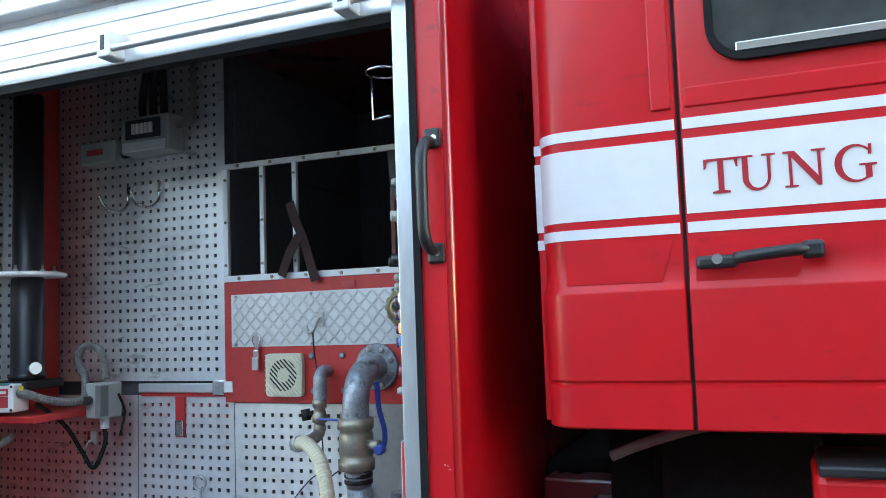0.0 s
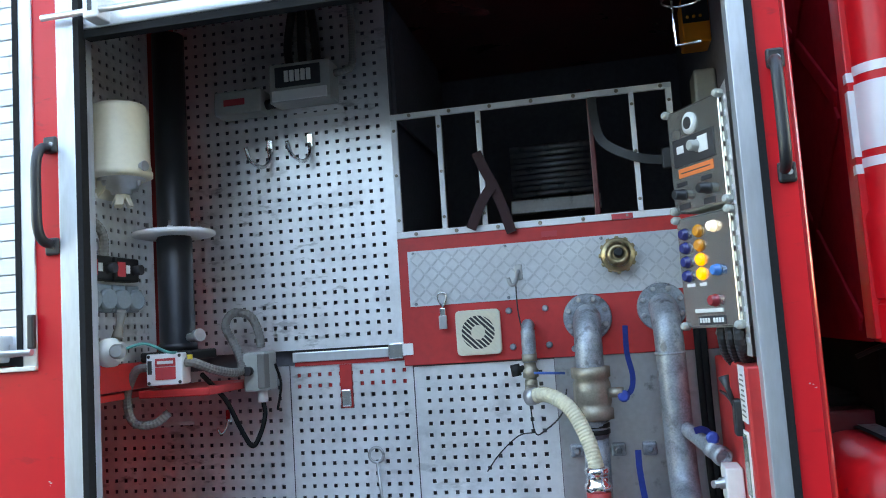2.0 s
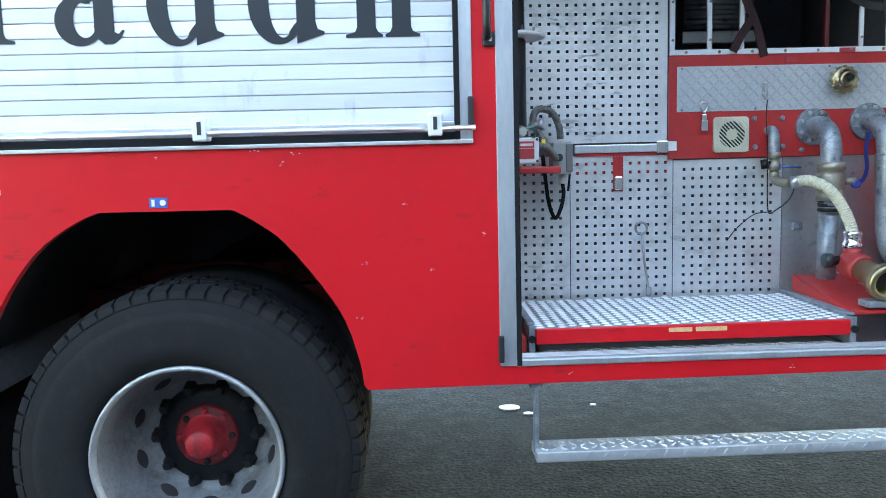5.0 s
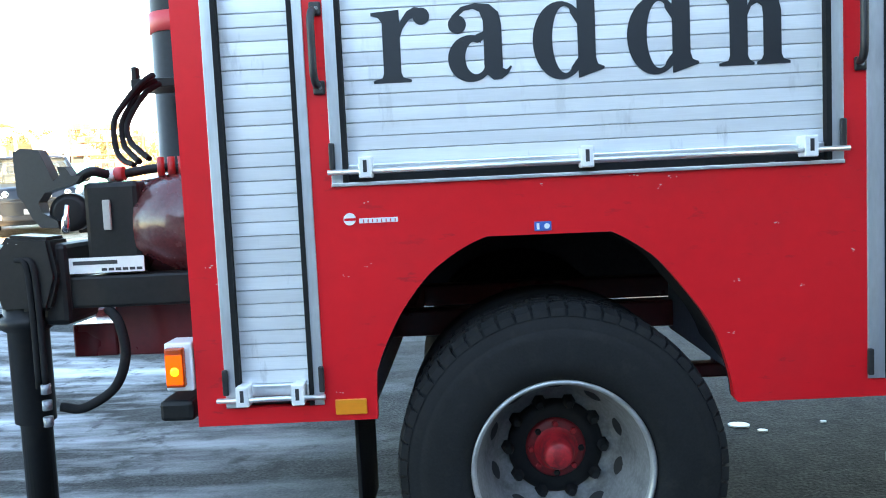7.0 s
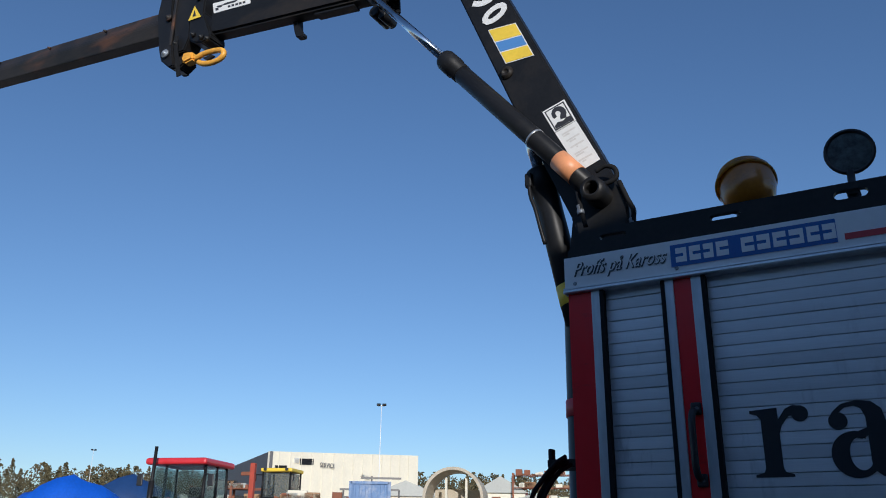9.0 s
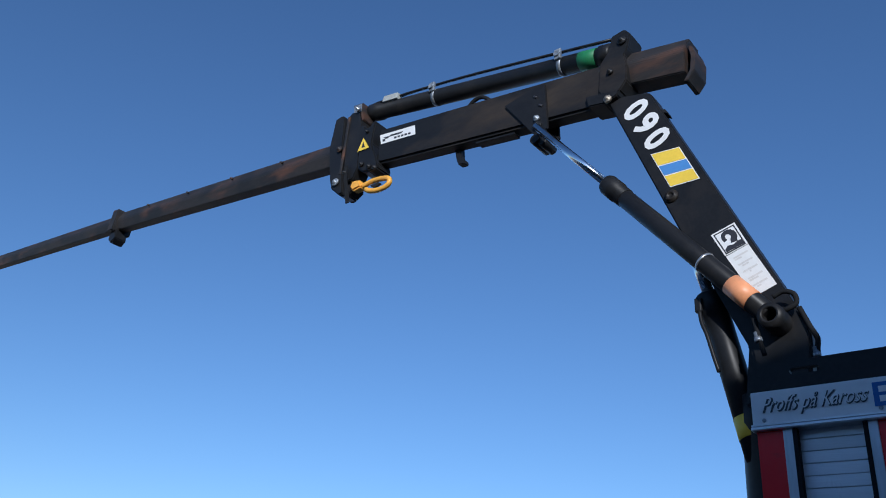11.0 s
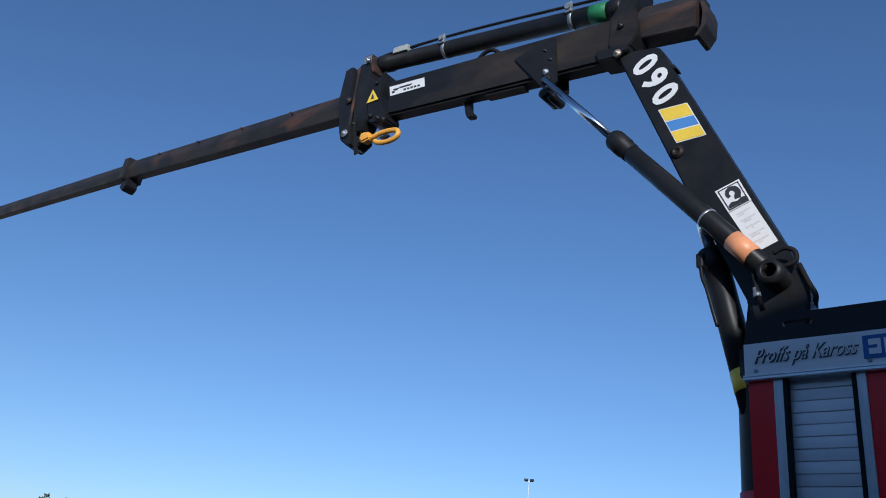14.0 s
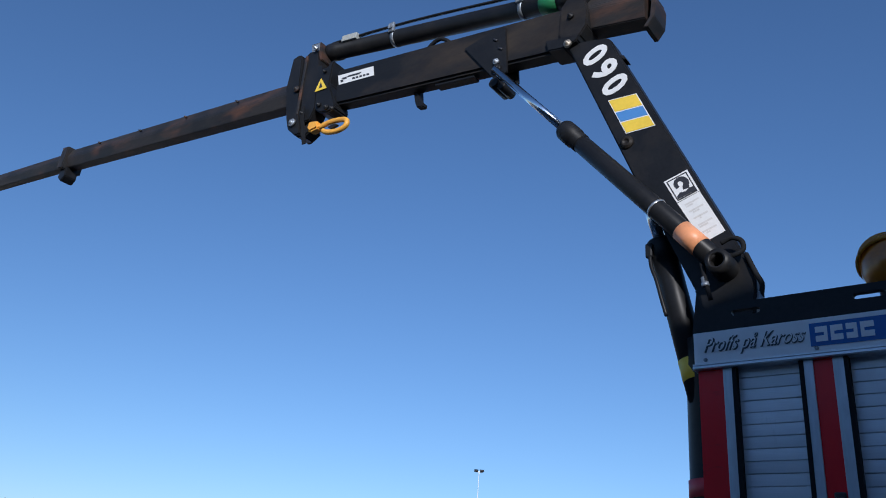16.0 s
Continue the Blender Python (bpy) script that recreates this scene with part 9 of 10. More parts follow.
        quad_box(bm, s * W / 2 - 0.012, y0 + 1.35, belt - 0.115, s * W / 2 + 0.004, L / 2 - 0.5, belt - 0.095, 0.003)
        part("side_trim", bm, BLACK, c)
        for yw in (y0 + 0.88, L / 2 - 0.85):
            r = 0.325 + 0.045 * (tall and H > 1.6)
            xo = s * (W / 2 + 0.004)
            bm = B()
            lathe(bm, (xo - s * 0.010, yw, r + 0.02), (-s, 0, 0), [(0, r * 0.9), (0.0, r + 0.075), (0.02, r + 0.075), (0.05, r * 0.9)], 32, False)
            part("wheel_arch", bm, BLACK, c)
            bm = B()
            lathe(bm, (xo, yw, r), (-s, 0, 0), [(0.0, r * 0.70), (-0.006, r * 0.80), (0.0, r * 0.93), (0.03, r), (0.19, r), (0.22, r * 0.9)], 32)
            whl = part("wheel", bm, RUBBER, c)
            bm = B()
            lathe(bm, (xo + s * 0.004, yw, r), (-s, 0, 0), [(0.0, r * 0.68), (0.010, r * 0.64), (0.045, r * 0.60), (0.05, 0.0)], 24, False)
            part("rim", bm, BLACKP, whl)
            for k in range(5):
                m = Matrix.Translation((xo - s * 0.012, yw, r)) @ Matrix.Rotation(2 * math.pi * k / 5, 4, "X")
                part("spoke", bm_box(-0.012, -0.045, 0.0, 0.012, 0.045, r * 0.64, bevel=0.008, m=m), ALU, whl)
    bm = B()
    quad_box(bm, -W * 0.34, y0 - 0.010, ride + 0.09, W * 0.34, y0 + 0.2, ride + 0.20, 0.02)
    bmesh.ops.subdivide_edges(bm, edges=[e for e in bm.edges if abs(e.verts[0].co.x - e.verts[1].co.x) > 0.4], cuts=6)
    part("lower_intake", bow(bm), BLACK, c)
    bm = B()
    quad_box(bm, -W * 0.47, y0 - 0.020, lamp_z - lamp_h / 2 - 0.085, W * 0.47, y0 + 0.2, lamp_z - lamp_h / 2 - 0.045, 0.01)
    bmesh.ops.subdivide_edges(bm, edges=[e for e in bm.edges if abs(e.verts[0].co.x - e.verts[1].co.x) > 0.4], cuts=8)
    part("bumper_strip", bow(bm), paint if grille == "slot" else BLACK, c)
    part("number_plate", bm_box(-0.26, y0 - 0.032, ride + 0.215, 0.26, y0 - 0.004, ride + 0.32, bevel=0.004), PLATEB, c, "blank pale number plate")
    if grille == "slot":
        bm = B()
        quad_box(bm, -0.30, y0 - 0.012, lamp_z + 0.005, 0.30, y0 + 0.1, lamp_z + 0.030, 0.008)
        bmesh.ops.subdivide_edges(bm, edges=[e for e in bm.edges if abs(e.verts[0].co.x - e.verts[1].co.x) > 0.3], cuts=4)
        part("grille", bow(bm), BLACK, c)
    else:
        gw, gh = (0.30, 0.13) if grille == "twin" else (0.25, 0.22)
        for s in (-1, 1):
            gx = s * (gw / 2 + 0.02)
            g = part("grille", bm_box(gx - gw / 2, y0 - 0.022, lamp_z - gh / 2, gx + gw / 2, y0 + 0.15, lamp_z + gh / 2, bevel=0.035), CHROME, c, "chrome-framed grille")
            part("grille_mesh", bm_box(gx - gw / 2 + 0.018, y0 - 0.026, lamp_z - gh / 2 + 0.018, gx + gw / 2 - 0.018, y0 + 0.0, lamp_z + gh / 2 - 0.018, bevel=0.012), BLACK, g)
            for k in range(7):
                part("grille_bar", bm_box(gx - gw / 2 + 0.022 + k * (gw - 0.05) / 6, y0 - 0.030, lamp_z - gh / 2 + 0.025, gx - gw / 2 + 0.030 + k * (gw - 0.05) / 6, y0 - 0.02, lamp_z + gh / 2 - 0.025), CHROME, g)
    pale = paint is NAVY
    for s in (-1, 1):
        seat = part("seat", bm_box(s * W * 0.20 - 0.24, ya + 1.05, belt - 0.35, s * W * 0.20 + 0.24, ya + 1.20, belt + 0.22, bevel=0.06), SEATS if pale else BLACK, c, "pale car seat" if pale else "dark car seat")
        part("headrest", bm_box(s * W * 0.20 - 0.13, ya + 1.06, belt + 0.25, s * W * 0.20 + 0.13, ya + 1.16, belt + 0.40, bevel=0.04), SEATS if pale else BLACK, seat)
    part("dashboard", bm_box(-W * 0.40, ya + 0.25, belt - 0.20, W * 0.40, ya + 0.65, belt + 0.01, bevel=0.05), BLACK, c)
    bm = B()
    tube(bm, [(W * 0.20 + 0.18 * math.cos(a), ya + 0.72 + 0.05 * math.sin(a), belt + 0.04 + 0.17 * math.sin(a)) for a in [2 * math.pi * k / 18 for k in range(19)]], 0.016, 6)
    part("steering_wheel", bm, BLACK, c)
    bm = B()
    quad_box(bm, -0.10, ra - 0.02, H - 0.20, 0.10, ra + 0.0, H - 0.14, 0.01)
    part("inner_mirror", bm, BLACK, c)
    if tall and H > 1.6:
        for s in (-1, 1):
            bm = B()
            tube(bm, smooth_path([(s * w1 * 0.92, ra + 0.15, H - 0.02), (s * w1 * 0.92, ra + 0.25, H + 0.035), (s * w1 * 0.92, rb - 0.25, H + 0.035), (s * w1 * 0.92, rb - 0.15, H - 0.02)], 4), 0.018, 6)
            part("roof_bar", bm, BLACK, c)
    return c


def parked(ob, dist, az, turn, length):
    """Parks a car so that its front stands at the given bearing and distance."""
    p = yard(dist, az)
    x, y = p.x - math.sin(radians(turn)) * length / 2, p.y + math.cos(radians(turn)) * length / 2
    placed(ob, Vector((x, y, ground_z(p.x, p.y))), turn)


sedan = car("saloon_car", "dark navy saloon car parked in the yard", NAVY, 5.0, 1.86, 1.43, 0.90, 0.95, 0.18, 0, 0.66, 0.44, 0.15, "twin")
parked(sedan, 16.3, 43.1, 42 - 15, 5.0)
hatchb = car("small_hatchback", "silver-grey hatchback parked in the yard", SILVERC, 3.75, 1.66, 1.50, 0.92, 0.97, 0.18, 1, 0.72, 0.26, 0.24, "slot")
parked(hatchb, 19.0, 35.4, 35 - 10, 3.75)
suv = car("suv", "dark SUV parked in the yard", DARKSUV, 4.7, 1.93, 1.74, 1.06, 1.12, 0.26, 1, 0.88, 0.40, 0.18, "slats")
parked(suv, 18.4, 28.0, 28 + 1, 4.7)
wagon = car("estate_car", "dark blue estate car parked behind the saloon", NAVY, 4.7, 1.86, 1.74, 1.02, 1.08, 0.22, 1, 0.72, 0.36, 0.16, "slot")
parked(wagon, 22.8, 42.6, 42 - 16, 4.7)


# ---- tractor with a front loader
def tractor():
    t = local_thing("tractor", "red farm tractor with a front loader", "tractor")
    DUSTYTYRE = mat("dusty_tyre", (0.06, 0.052, 0.043), 0.9, vary=0.3, scale=6, dirt=(0.16, 0.13, 0.095), dirt_amount=0.7, dirt_scale=5)
    TRED = mat("tractor_red", (0.62, 0.03, 0.04), 0.35, vary=0.08, scale=3, coat=0.3)
    hood = B()
    loft(hood, [[(-0.30, -2.25, 0.90), (0.30, -2.25, 0.90), (0.28, -2.15, 1.30), (-0.28, -2.15, 1.30)], [(-0.38, -1.9, 0.9), (0.38, -1.9, 0.9), (0.36, -1.8, 1.48), (-0.36, -1.8, 1.48)],
                [(-0.40, -0.5, 0.9), (0.40, -0.5, 0.9), (0.40, -0.5, 1.62), (-0.40, -0.5, 1.62)]])
    hd = part("hood", hood, TRED, t, "red hood")
    for s in (-1, 1):
        part("headlamp", bm_box(s * 0.2 - 0.09, -2.275, 1.20, s * 0.2 + 0.09, -2.2, 1.34, bevel=0.02), HEADL, hd)
    part("grille", bm_box(-0.22, -2.268, 0.98, 0.22, -2.2, 1.18, bevel=0.02), BLACK, hd)
    part("chassis", bm_box(-0.35, -2.1, 0.55, 0.35, 1.2, 0.98, bevel=0.05), BLACKP, t)
    cabt = part("cab_floor", bm_box(-0.78, -0.55, 0.95, 0.78, 1.05, 1.25, bevel=0.04), BLACKP, t)
    for s in (-1, 1):
        for ya, yb in ((-0.52, -0.40), (0.98, 0.82), (0.25, 0.25)):
            bm = B()
            tube(bm, [(s * 0.76, ya, 1.2), (s * 0.72, yb, 2.55)], 0.045, 8)
            part("cab_post", bm, BLACKP, cabt)
        part("side_glass", bm_box(s * 0.735 - 0.006, -0.45, 1.3, s * 0.735 + 0.006, 0.9, 2.5), CABGLASS, cabt)
        bm = B()
        lathe(bm, (s * 1.15, 0.55, 0.82), (-s, 0, 0), [(0.05, 0.40), (0.0, 0.45), (0.0, 0.70), (0.06, 0.80), (0.42, 0.80), (0.48, 0.70), (0.48, 0.42), (0.40, 0.38)], 36)
        wh = part("rear_wheel", bm, DUSTYTYRE, t, "large lugged rear wheel")
        bm = B()
        for k in range(20):
            m = Matrix.Translation((s * 0.93, 0.55, 0.82)) @ Matrix.Rotation(2 * math.pi * k / 20, 4, "X") @ Matrix.Rotation(radians(28 if k % 2 else -28), 4, "Z")
            quad_box(bm, -0.20, -0.025, 0.77, 0.20, 0.025, 0.85, m=m)
        part("tread_lug", bm, DUSTYTYRE, wh)
        bm = B()
        lathe(bm, (s * 1.10, 0.55, 0.82), (-s, 0, 0), [(0.0, 0.0), (0.05, 0.12), (0.10, 0.30), (0.02, 0.43)], 24)
        part("rim", bm, CREAM, wh)
        bm = B()
        lathe(bm, (s * 1.0, -1.55, 0.56), (-s, 0, 0), [(0.04, 0.26), (0.0, 0.30), (0.0, 0.46), (0.05, 0.55), (0.30, 0.55), (0.34, 0.46), (0.34, 0.26)], 30)
        wf = part("front_wheel", bm, DUSTYTYRE, t, "lugged front wheel")
        bm = B()
        for k in range(16):
            m = Matrix.Translation((s * 0.84, -1.55, 0.56)) @ Matrix.Rotation(2 * math.pi * k / 16, 4, "X") @ Matrix.Rotation(radians(28 if k % 2 else -28), 4, "Z")
            quad_box(bm, -0.15, -0.02, 0.53, 0.15, 0.02, 0.595, m=m)
        part("tread_lug", bm, DUSTYTYRE, wf)
        bm = B()
        lathe(bm, (s * 0.97, -1.55, 0.56), (-s, 0, 0), [(0.0, 0.0), (0.05, 0.1), (0.06, 0.2), (0.0, 0.28)], 20)
        part("rim", bm, CREAM, wf)
        bm = B()
        for a, b in zip(arc(0.55, 0.82, 0.92, 20, 165, 8), arc(0.55, 0.82, 0.92, 20, 165, 8)[1:]):
            quad = [bm.verts.new((s * x, y, z)) for x in (0.72, 1.22) for y, z in (a, b)]
            bm.faces.new((quad[0], quad[1], quad[3], quad[2]))
        bmesh.ops.remove_doubles(bm, verts=bm.verts[:], dist=0.0001)
        bmesh.ops.solidify(bm, geom=bm.faces[:], thickness=0.04)
        part("fender", bm, TRED, t, "red rear fender")
        bm = B()
        prism(bm, [(-0.35, 1.75), (-0.20, 1.55), (-1.7, 1.35), (-2.75, 0.45), (-2.90, 0.50), (-1.85, 1.58)], s * 0.62 - 0.05, s * 0.62 + 0.05, 0.01, plane="yz")
        part("loader_arm", bm, BLACKP, t, "dark loader arm")
        bm = B()
        prism(bm, [(-0.45, 0.9), (-0.20, 0.9), (-0.20, 1.75), (-0.42, 1.75)], s * 0.62 - 0.08, s * 0.62 + 0.08, 0.01, plane="yz")
        part("loader_post", bm, BLACKP, t)
        bm = B()
        cyl(bm, (s * 0.62, -0.5, 1.05), (s * 0.62, -1.6, 1.25), 0.045, seg=10)
        part("loader_cylinder", bm, BLACKP, t)
        bm = B()
        quad_box(bm, s * 0.98 - 0.08, -0.62, 2.0, s * 0.98 + 0.08, -0.57, 2.3, 0.02)
        tube(bm, [(s * 0.74, -0.48, 2.3), (s * 0.95, -0.58, 2.3)], 0.015, 6)
        part("mirror", bm, BLACK, t)
    part("windscreen", bm_box(-0.70, -0.50, 1.3, 0.70, -0.488, 2.5), CABGLASS, cabt, "clear tractor windscreen")
    part("rear_glass", bm_box(-0.70, 0.93, 1.3, 0.70, 0.942, 2.5), CABGLASS, cabt)
    part("seat", bm_box(-0.25, 0.25, 1.3, 0.25, 0.75, 1.55, bevel=0.05), BLACK, cabt)
    part("seat_back", bm_box(-0.25, 0.68, 1.5, 0.25, 0.80, 2.05, bevel=0.05), BLACK, cabt)
    bm = B()
    tube(bm, [(0.17 * math.cos(a), -0.10 + 0.05 * math.sin(a), 1.72 + 0.16 * math.sin(a)) for a in [2 * math.pi * k / 16 for k in range(17)]], 0.015, 6)
    tube(bm, [(0, -0.4, 1.3), (0, -0.10, 1.72)], 0.02, 6)
    part("steering_wheel", bm, BLACK, cabt)
    part("roof", bm_box(-0.85, -0.68, 2.53, 0.85, 1.1, 2.70, bevel=0.06), TRED, t, "red cab roof")
    bm = B()
    cyl(bm, (-0.46, -0.95, 1.2), (-0.42, -0.95, 2.95), 0.042, seg=12)
    cyl(bm, (-0.47, -0.95, 1.0), (-0.44, -0.95, 2.1), 0.075, seg=12)
    part("exhaust", bm, BLACKP, t, "black exhaust pipe")
    return t


placed(tractor(), yard(23.2, 47.4), 48 - 28)


# ---- wheel loader, half hidden behind the cars
def wheel_loader():
    t = local_thing("wheel_loader", "yellow wheel loader with a raised frame", "loader")
    part("body", bm_box(-1.1, -0.8, 1.0, 1.1, 2.2, 1.9, bevel=0.15), YELLOW, t)
    c = part("cab_base", bm_box(-0.75, -0.5, 1.9, 0.75, 1.0, 2.1, bevel=0.05), BLACKP, t)
    for x in (-0.7, 0.7):
        for y in (-0.45, 0.95):
            bm = B()
            tube(bm, [(x, y, 2.0), (x, y, 3.25)], 0.05, 8)
            part("cab_post", bm, BLACKP, c)
    part("cab_glass", bm_box(-0.66, -0.44, 2.1, 0.66, 0.9, 3.2), CARGLASS, c, "dark cab glass")
    part("cab_roof", bm_box(-0.8, -0.6, 3.25, 0.8, 1.1, 3.42, bevel=0.05), YELLOW, c, "yellow cab roof")
    for x in (-0.55, 0.55):
        part("work_lamp", bm_box(x - 0.08, -0.66, 3.30, x + 0.08, -0.6, 3.42, bevel=0.02), BLACK, c)
        bm = B()
        tube(bm, [(x * 1.3, -0.5, 3.1), (x * 1.75, -0.7, 3.1), (x * 1.75, -0.7, 2.8)], 0.03, 6)
        part("mirror_arm", bm, BLACKP, c)
    for s in (-1, 1):
        part("lift_arm", bm_box(s * 0.55 - 0.1, -2.4, 0.9, s * 0.55 + 0.1, -0.6, 1.25, bevel=0.04), YELLOW, t)
        for y in (-1.2, 1.4):
            bm = B()
            lathe(bm, (s * 1.25, y, 0.72), (-s, 0, 0), [(0.03, 0.3), (0, 0.35), (0, 0.62), (0.06, 0.72), (0.5, 0.72), (0.55, 0.6), (0.55, 0.3)], 28)
            part("wheel", bm, RUBBER, t)
    bm = B()
    quad_box(bm, -1.3, -2.9, 0.5, 1.3, -2.4, 1.1, 0.1)
    part("bucket", bm, BLACKP, t)
    return t


placed(wheel_loader(), yard(42, 41.4), 20)

# ---- long white hall with a dark end wall
pw, pe = yard(78, 42.2), yard(90, 32.2)
hall = thing("industrial_hall", "long cream sheet-clad industrial hall with a dark end", "building", (pw.x, pw.y, pw.z - 1))
PANELW = mat("cream_sheet_cladding", (0.84, 0.79, 0.64), 0.6, vary=0.05, scale=0.5)
PANELG = mat("grey_sheet_cladding", (0.10, 0.10, 0.11), 0.6, vary=0.1, scale=0.5)
along = (pe - pw)
along.z = 0
deep = Vector((-along.y, along.x, 0)).normalized() * 30
TOPZ, TOPE = EYE.z + 78 * math.tan(radians(5.69)), EYE.z + 90 * math.tan(radians(5.62))


def wall_between(a, b, z0, za, zb, material, name, t=0.3):
    bm = B()
    n = Vector((-(b - a).y, (b - a).x, 0)).normalized() * t
    lo = [a, b, b + n, a + n]
    tops = [za, zb, zb, za]
    v0 = [bm.verts.new((p.x, p.y, z0)) for p in lo]
    v1 = [bm.verts.new((p.x, p.y, z)) for p, z in zip(lo, tops)]
    bm.faces.new(v0[::-1])
    bm.faces.new(v1)
    for i in range(4):
        bm.faces.new((v0[i], v0[(i + 1) % 4], v1[(i + 1) % 4], v1[i]))
    return part(name, bm, material, hall)


za = pw.z - 2
side_start = yard(112, 45.6)
wall_between(pw, pe, za, TOPZ, TOPE, PANELW, "long_wall")
wall_between(Vector((side_start.x, side_start.y, 0)), pw, za, EYE.z + 112 * math.tan(radians(4.15)), TOPZ, PANELG, "end_wall")
deep = Vector((side_start.x - pw.x, side_start.y - pw.y, 0))
bm = B()
low = EYE.z + 112 * math.tan(radians(4.15))
top = [bm.verts.new((p.x, p.y, z)) for p, z in ((pw, TOPZ - 0.2), (pe, TOPE - 0.2), (pe + deep, low - 0.2), (pw + deep, low - 0.2))]
bm.faces.new(top)
bmesh.ops.solidify(bm, geom=bm.faces[:], thickness=0.25)
part("roof_slab", bm, PANELG, hall)
d = along.normalized()
for i in range(14):
    u = 0.05 + i * 0.067
    p = pw + along * u
    n = Vector((d.y, -d.x, 0)) * 0.12
    zt = TOPZ + (TOPE - TOPZ) * u
    bm = B()
    cyl(bm, (p.x + n.x, p.y + n.y, za), (p.x + n.x, p.y + n.y, zt), 0.03, seg=6)
    part("cladding_joint", bm, PANELW, hall)
def hall_place(u, below, off):
    p = pw + along * u + Vector((d.y, -d.x, 0)) * off
    return Vector((p.x, p.y, TOPZ + (TOPE - TOPZ) * u - below))


HALLTURN = math.degrees(math.atan2(d.y, d.x))
words("service_sign", "SERVICE", 0.62, tuple(hall_place(0.30, 1.35, 0.2)), (90, 0, HALLTURN), GREYC, hall, 0.02, 0.0, 1.75)
for u0, u1, z0, z1, m in ((0.03, 0.10, 1.25, 1.75, PRINT), (0.14, 0.17, 0.55, 1.0, STICKW), (0.175, 0.26, 0.6, 1.15, PRINT)):
    bm = B()
    bm.faces.new([bm.verts.new(hall_place(u, z, 0.12)) for u, z in ((u0, z0), (u1, z0), (u1, z1), (u0, z1))])
    bmesh.ops.solidify(bm, geom=bm.faces[:], thickness=0.05)
    part("sign_bar", bm, m, hall, "plain dark sign bar")
for u, w, h in ((0.48, 0.05, 2.6), (0.62, 0.05, 2.6), (0.80, 0.07, 3.2), (0.92, 0.03, 2.1)):
    a, b = pw + along * u, pw + along * (u + w)
    n = Vector((d.y, -d.x, 0)) * 0.15
    bm = B()
    zt = pw.z + (pe.z - pw.z) * u
    vs = [bm.verts.new(q) for q in ((a.x + n.x, a.y + n.y, zt + h), (b.x + n.x, b.y + n.y, zt + h), (b.x + n.x, b.y + n.y, zt - 1), (a.x + n.x, a.y + n.y, zt - 1))]
    bm.faces.new(vs)
    bmesh.ops.solidify(bm, geom=bm.faces[:], thickness=0.1)
    part("gate", bm, GREYBOX, hall, "grey hall gate")


# ---- lamp posts
def lamp_post(dist, az, top_elev, label):
    p = yard(dist, az)
    zt = EYE.z + dist * math.tan(radians(top_elev))
    t = thing("lamp_post", label, "lamp post", p, "lamp posts")
    bm = B()
    cyl(bm, (p.x, p.y, p.z - 0.3), (p.x, p.y, zt), 0.045, 0.025, seg=10)
    # pole coloured white for the glare it melts into
    part("pole", bm, WHITE, t)
    side = Vector((math.cos(radians(az)), math.sin(radians(az)), 0))
    for s in (-1, 1):
        q = p + side * s * 0.24
        m = Matrix.Translation((q.x, q.y, zt + 0.1)) @ Matrix.Rotation(radians(az), 4, "Z") @ Matrix.Rotation(radians(18), 4, "X")
        part("lamp_head", bm_box(-0.17, -0.2, -0.08, 0.17, 0.16, 0.08, bevel=0.02, m=m), BLACKP, t)
    part("cross_arm", bm_box(-0.3, -0.04, -0.04, 0.3, 0.04, 0.04, m=Matrix.Translation((p.x, p.y, zt)) @ Matrix.Rotation(radians(az), 4, "Z")), GALV, t)


lamp_post(70, 34.83, 8.91, "tall floodlight pole beyond the hall")
lamp_post(140, 53.2, 5.28, "slender lamp post among distant trees")


# ---- stored goods between the cars and the hall
def corrugated_box(name, label, category, p, turn, w, dp, h, material):
    t = local_thing(name, label, category)
    part("core", bm_box(-w / 2, -dp / 2, 0.1, w / 2, dp / 2, h, bevel=0.02), material, t)
    bm = B()
    n = int(w / 0.28)
    for i in range(n):
        x = -w / 2 + 0.18 + i * (w - 0.36) / max(1, n - 1)
        quad_box(bm, x - 0.06, -dp / 2 - 0.05, 0.2, x + 0.06, -dp / 2 + 0.01, h - 0.12, 0.02)
    part("corrugation", bm, material, t)
    for x in (-w / 2, w / 2):
        part("corner_post", bm_box(x - 0.07, -dp / 2 - 0.06, 0.0, x + 0.07, -dp / 2 + 0.08, h + 0.02, bevel=0.01), material, t)
    part("top_rail", bm_box(-w / 2, -dp / 2 - 0.06, h - 0.1, w / 2, -dp / 2 + 0.02, h + 0.02, bevel=0.01), material, t)
    return placed(t, p, turn)


BLUECONT = mat("blue_container_paint", (0.12, 0.22, 0.42), 0.5, vary=0.1, scale=2, dirt=(0.6, 0.6, 0.6), dirt_amount=0.7, dirt_scale=1.5)
RUSTBOX = mat("rusty_steel", (0.22, 0.075, 0.035), 0.7, vary=0.25, scale=3)
ORANGEP = mat("orange_machine_paint", (0.75, 0.16, 0.03), 0.45, vary=0.15, scale=5)
TEAL = mat("teal_paint", (0.04, 0.32, 0.33), 0.5, vary=0.1)
TIMBER = mat("stacked_timber", (0.34, 0.20, 0.10), 0.7, vary=0.3, scale=3)
CONC = mat("beige_concrete", (0.50, 0.44, 0.34), 0.8, vary=0.15, scale=1.5)
BLUETARP = mat("blue_tarpaulin", (0.015, 0.10, 0.55), 0.45, vary=0.15, scale=1.5, bump=0.6, bump_scale=2.5)
DARKTARP = mat("dark_blue_tarpaulin", (0.015, 0.05, 0.16), 0.5, vary=0.15, scale=1.5, bump=0.6, bump_scale=2.5)
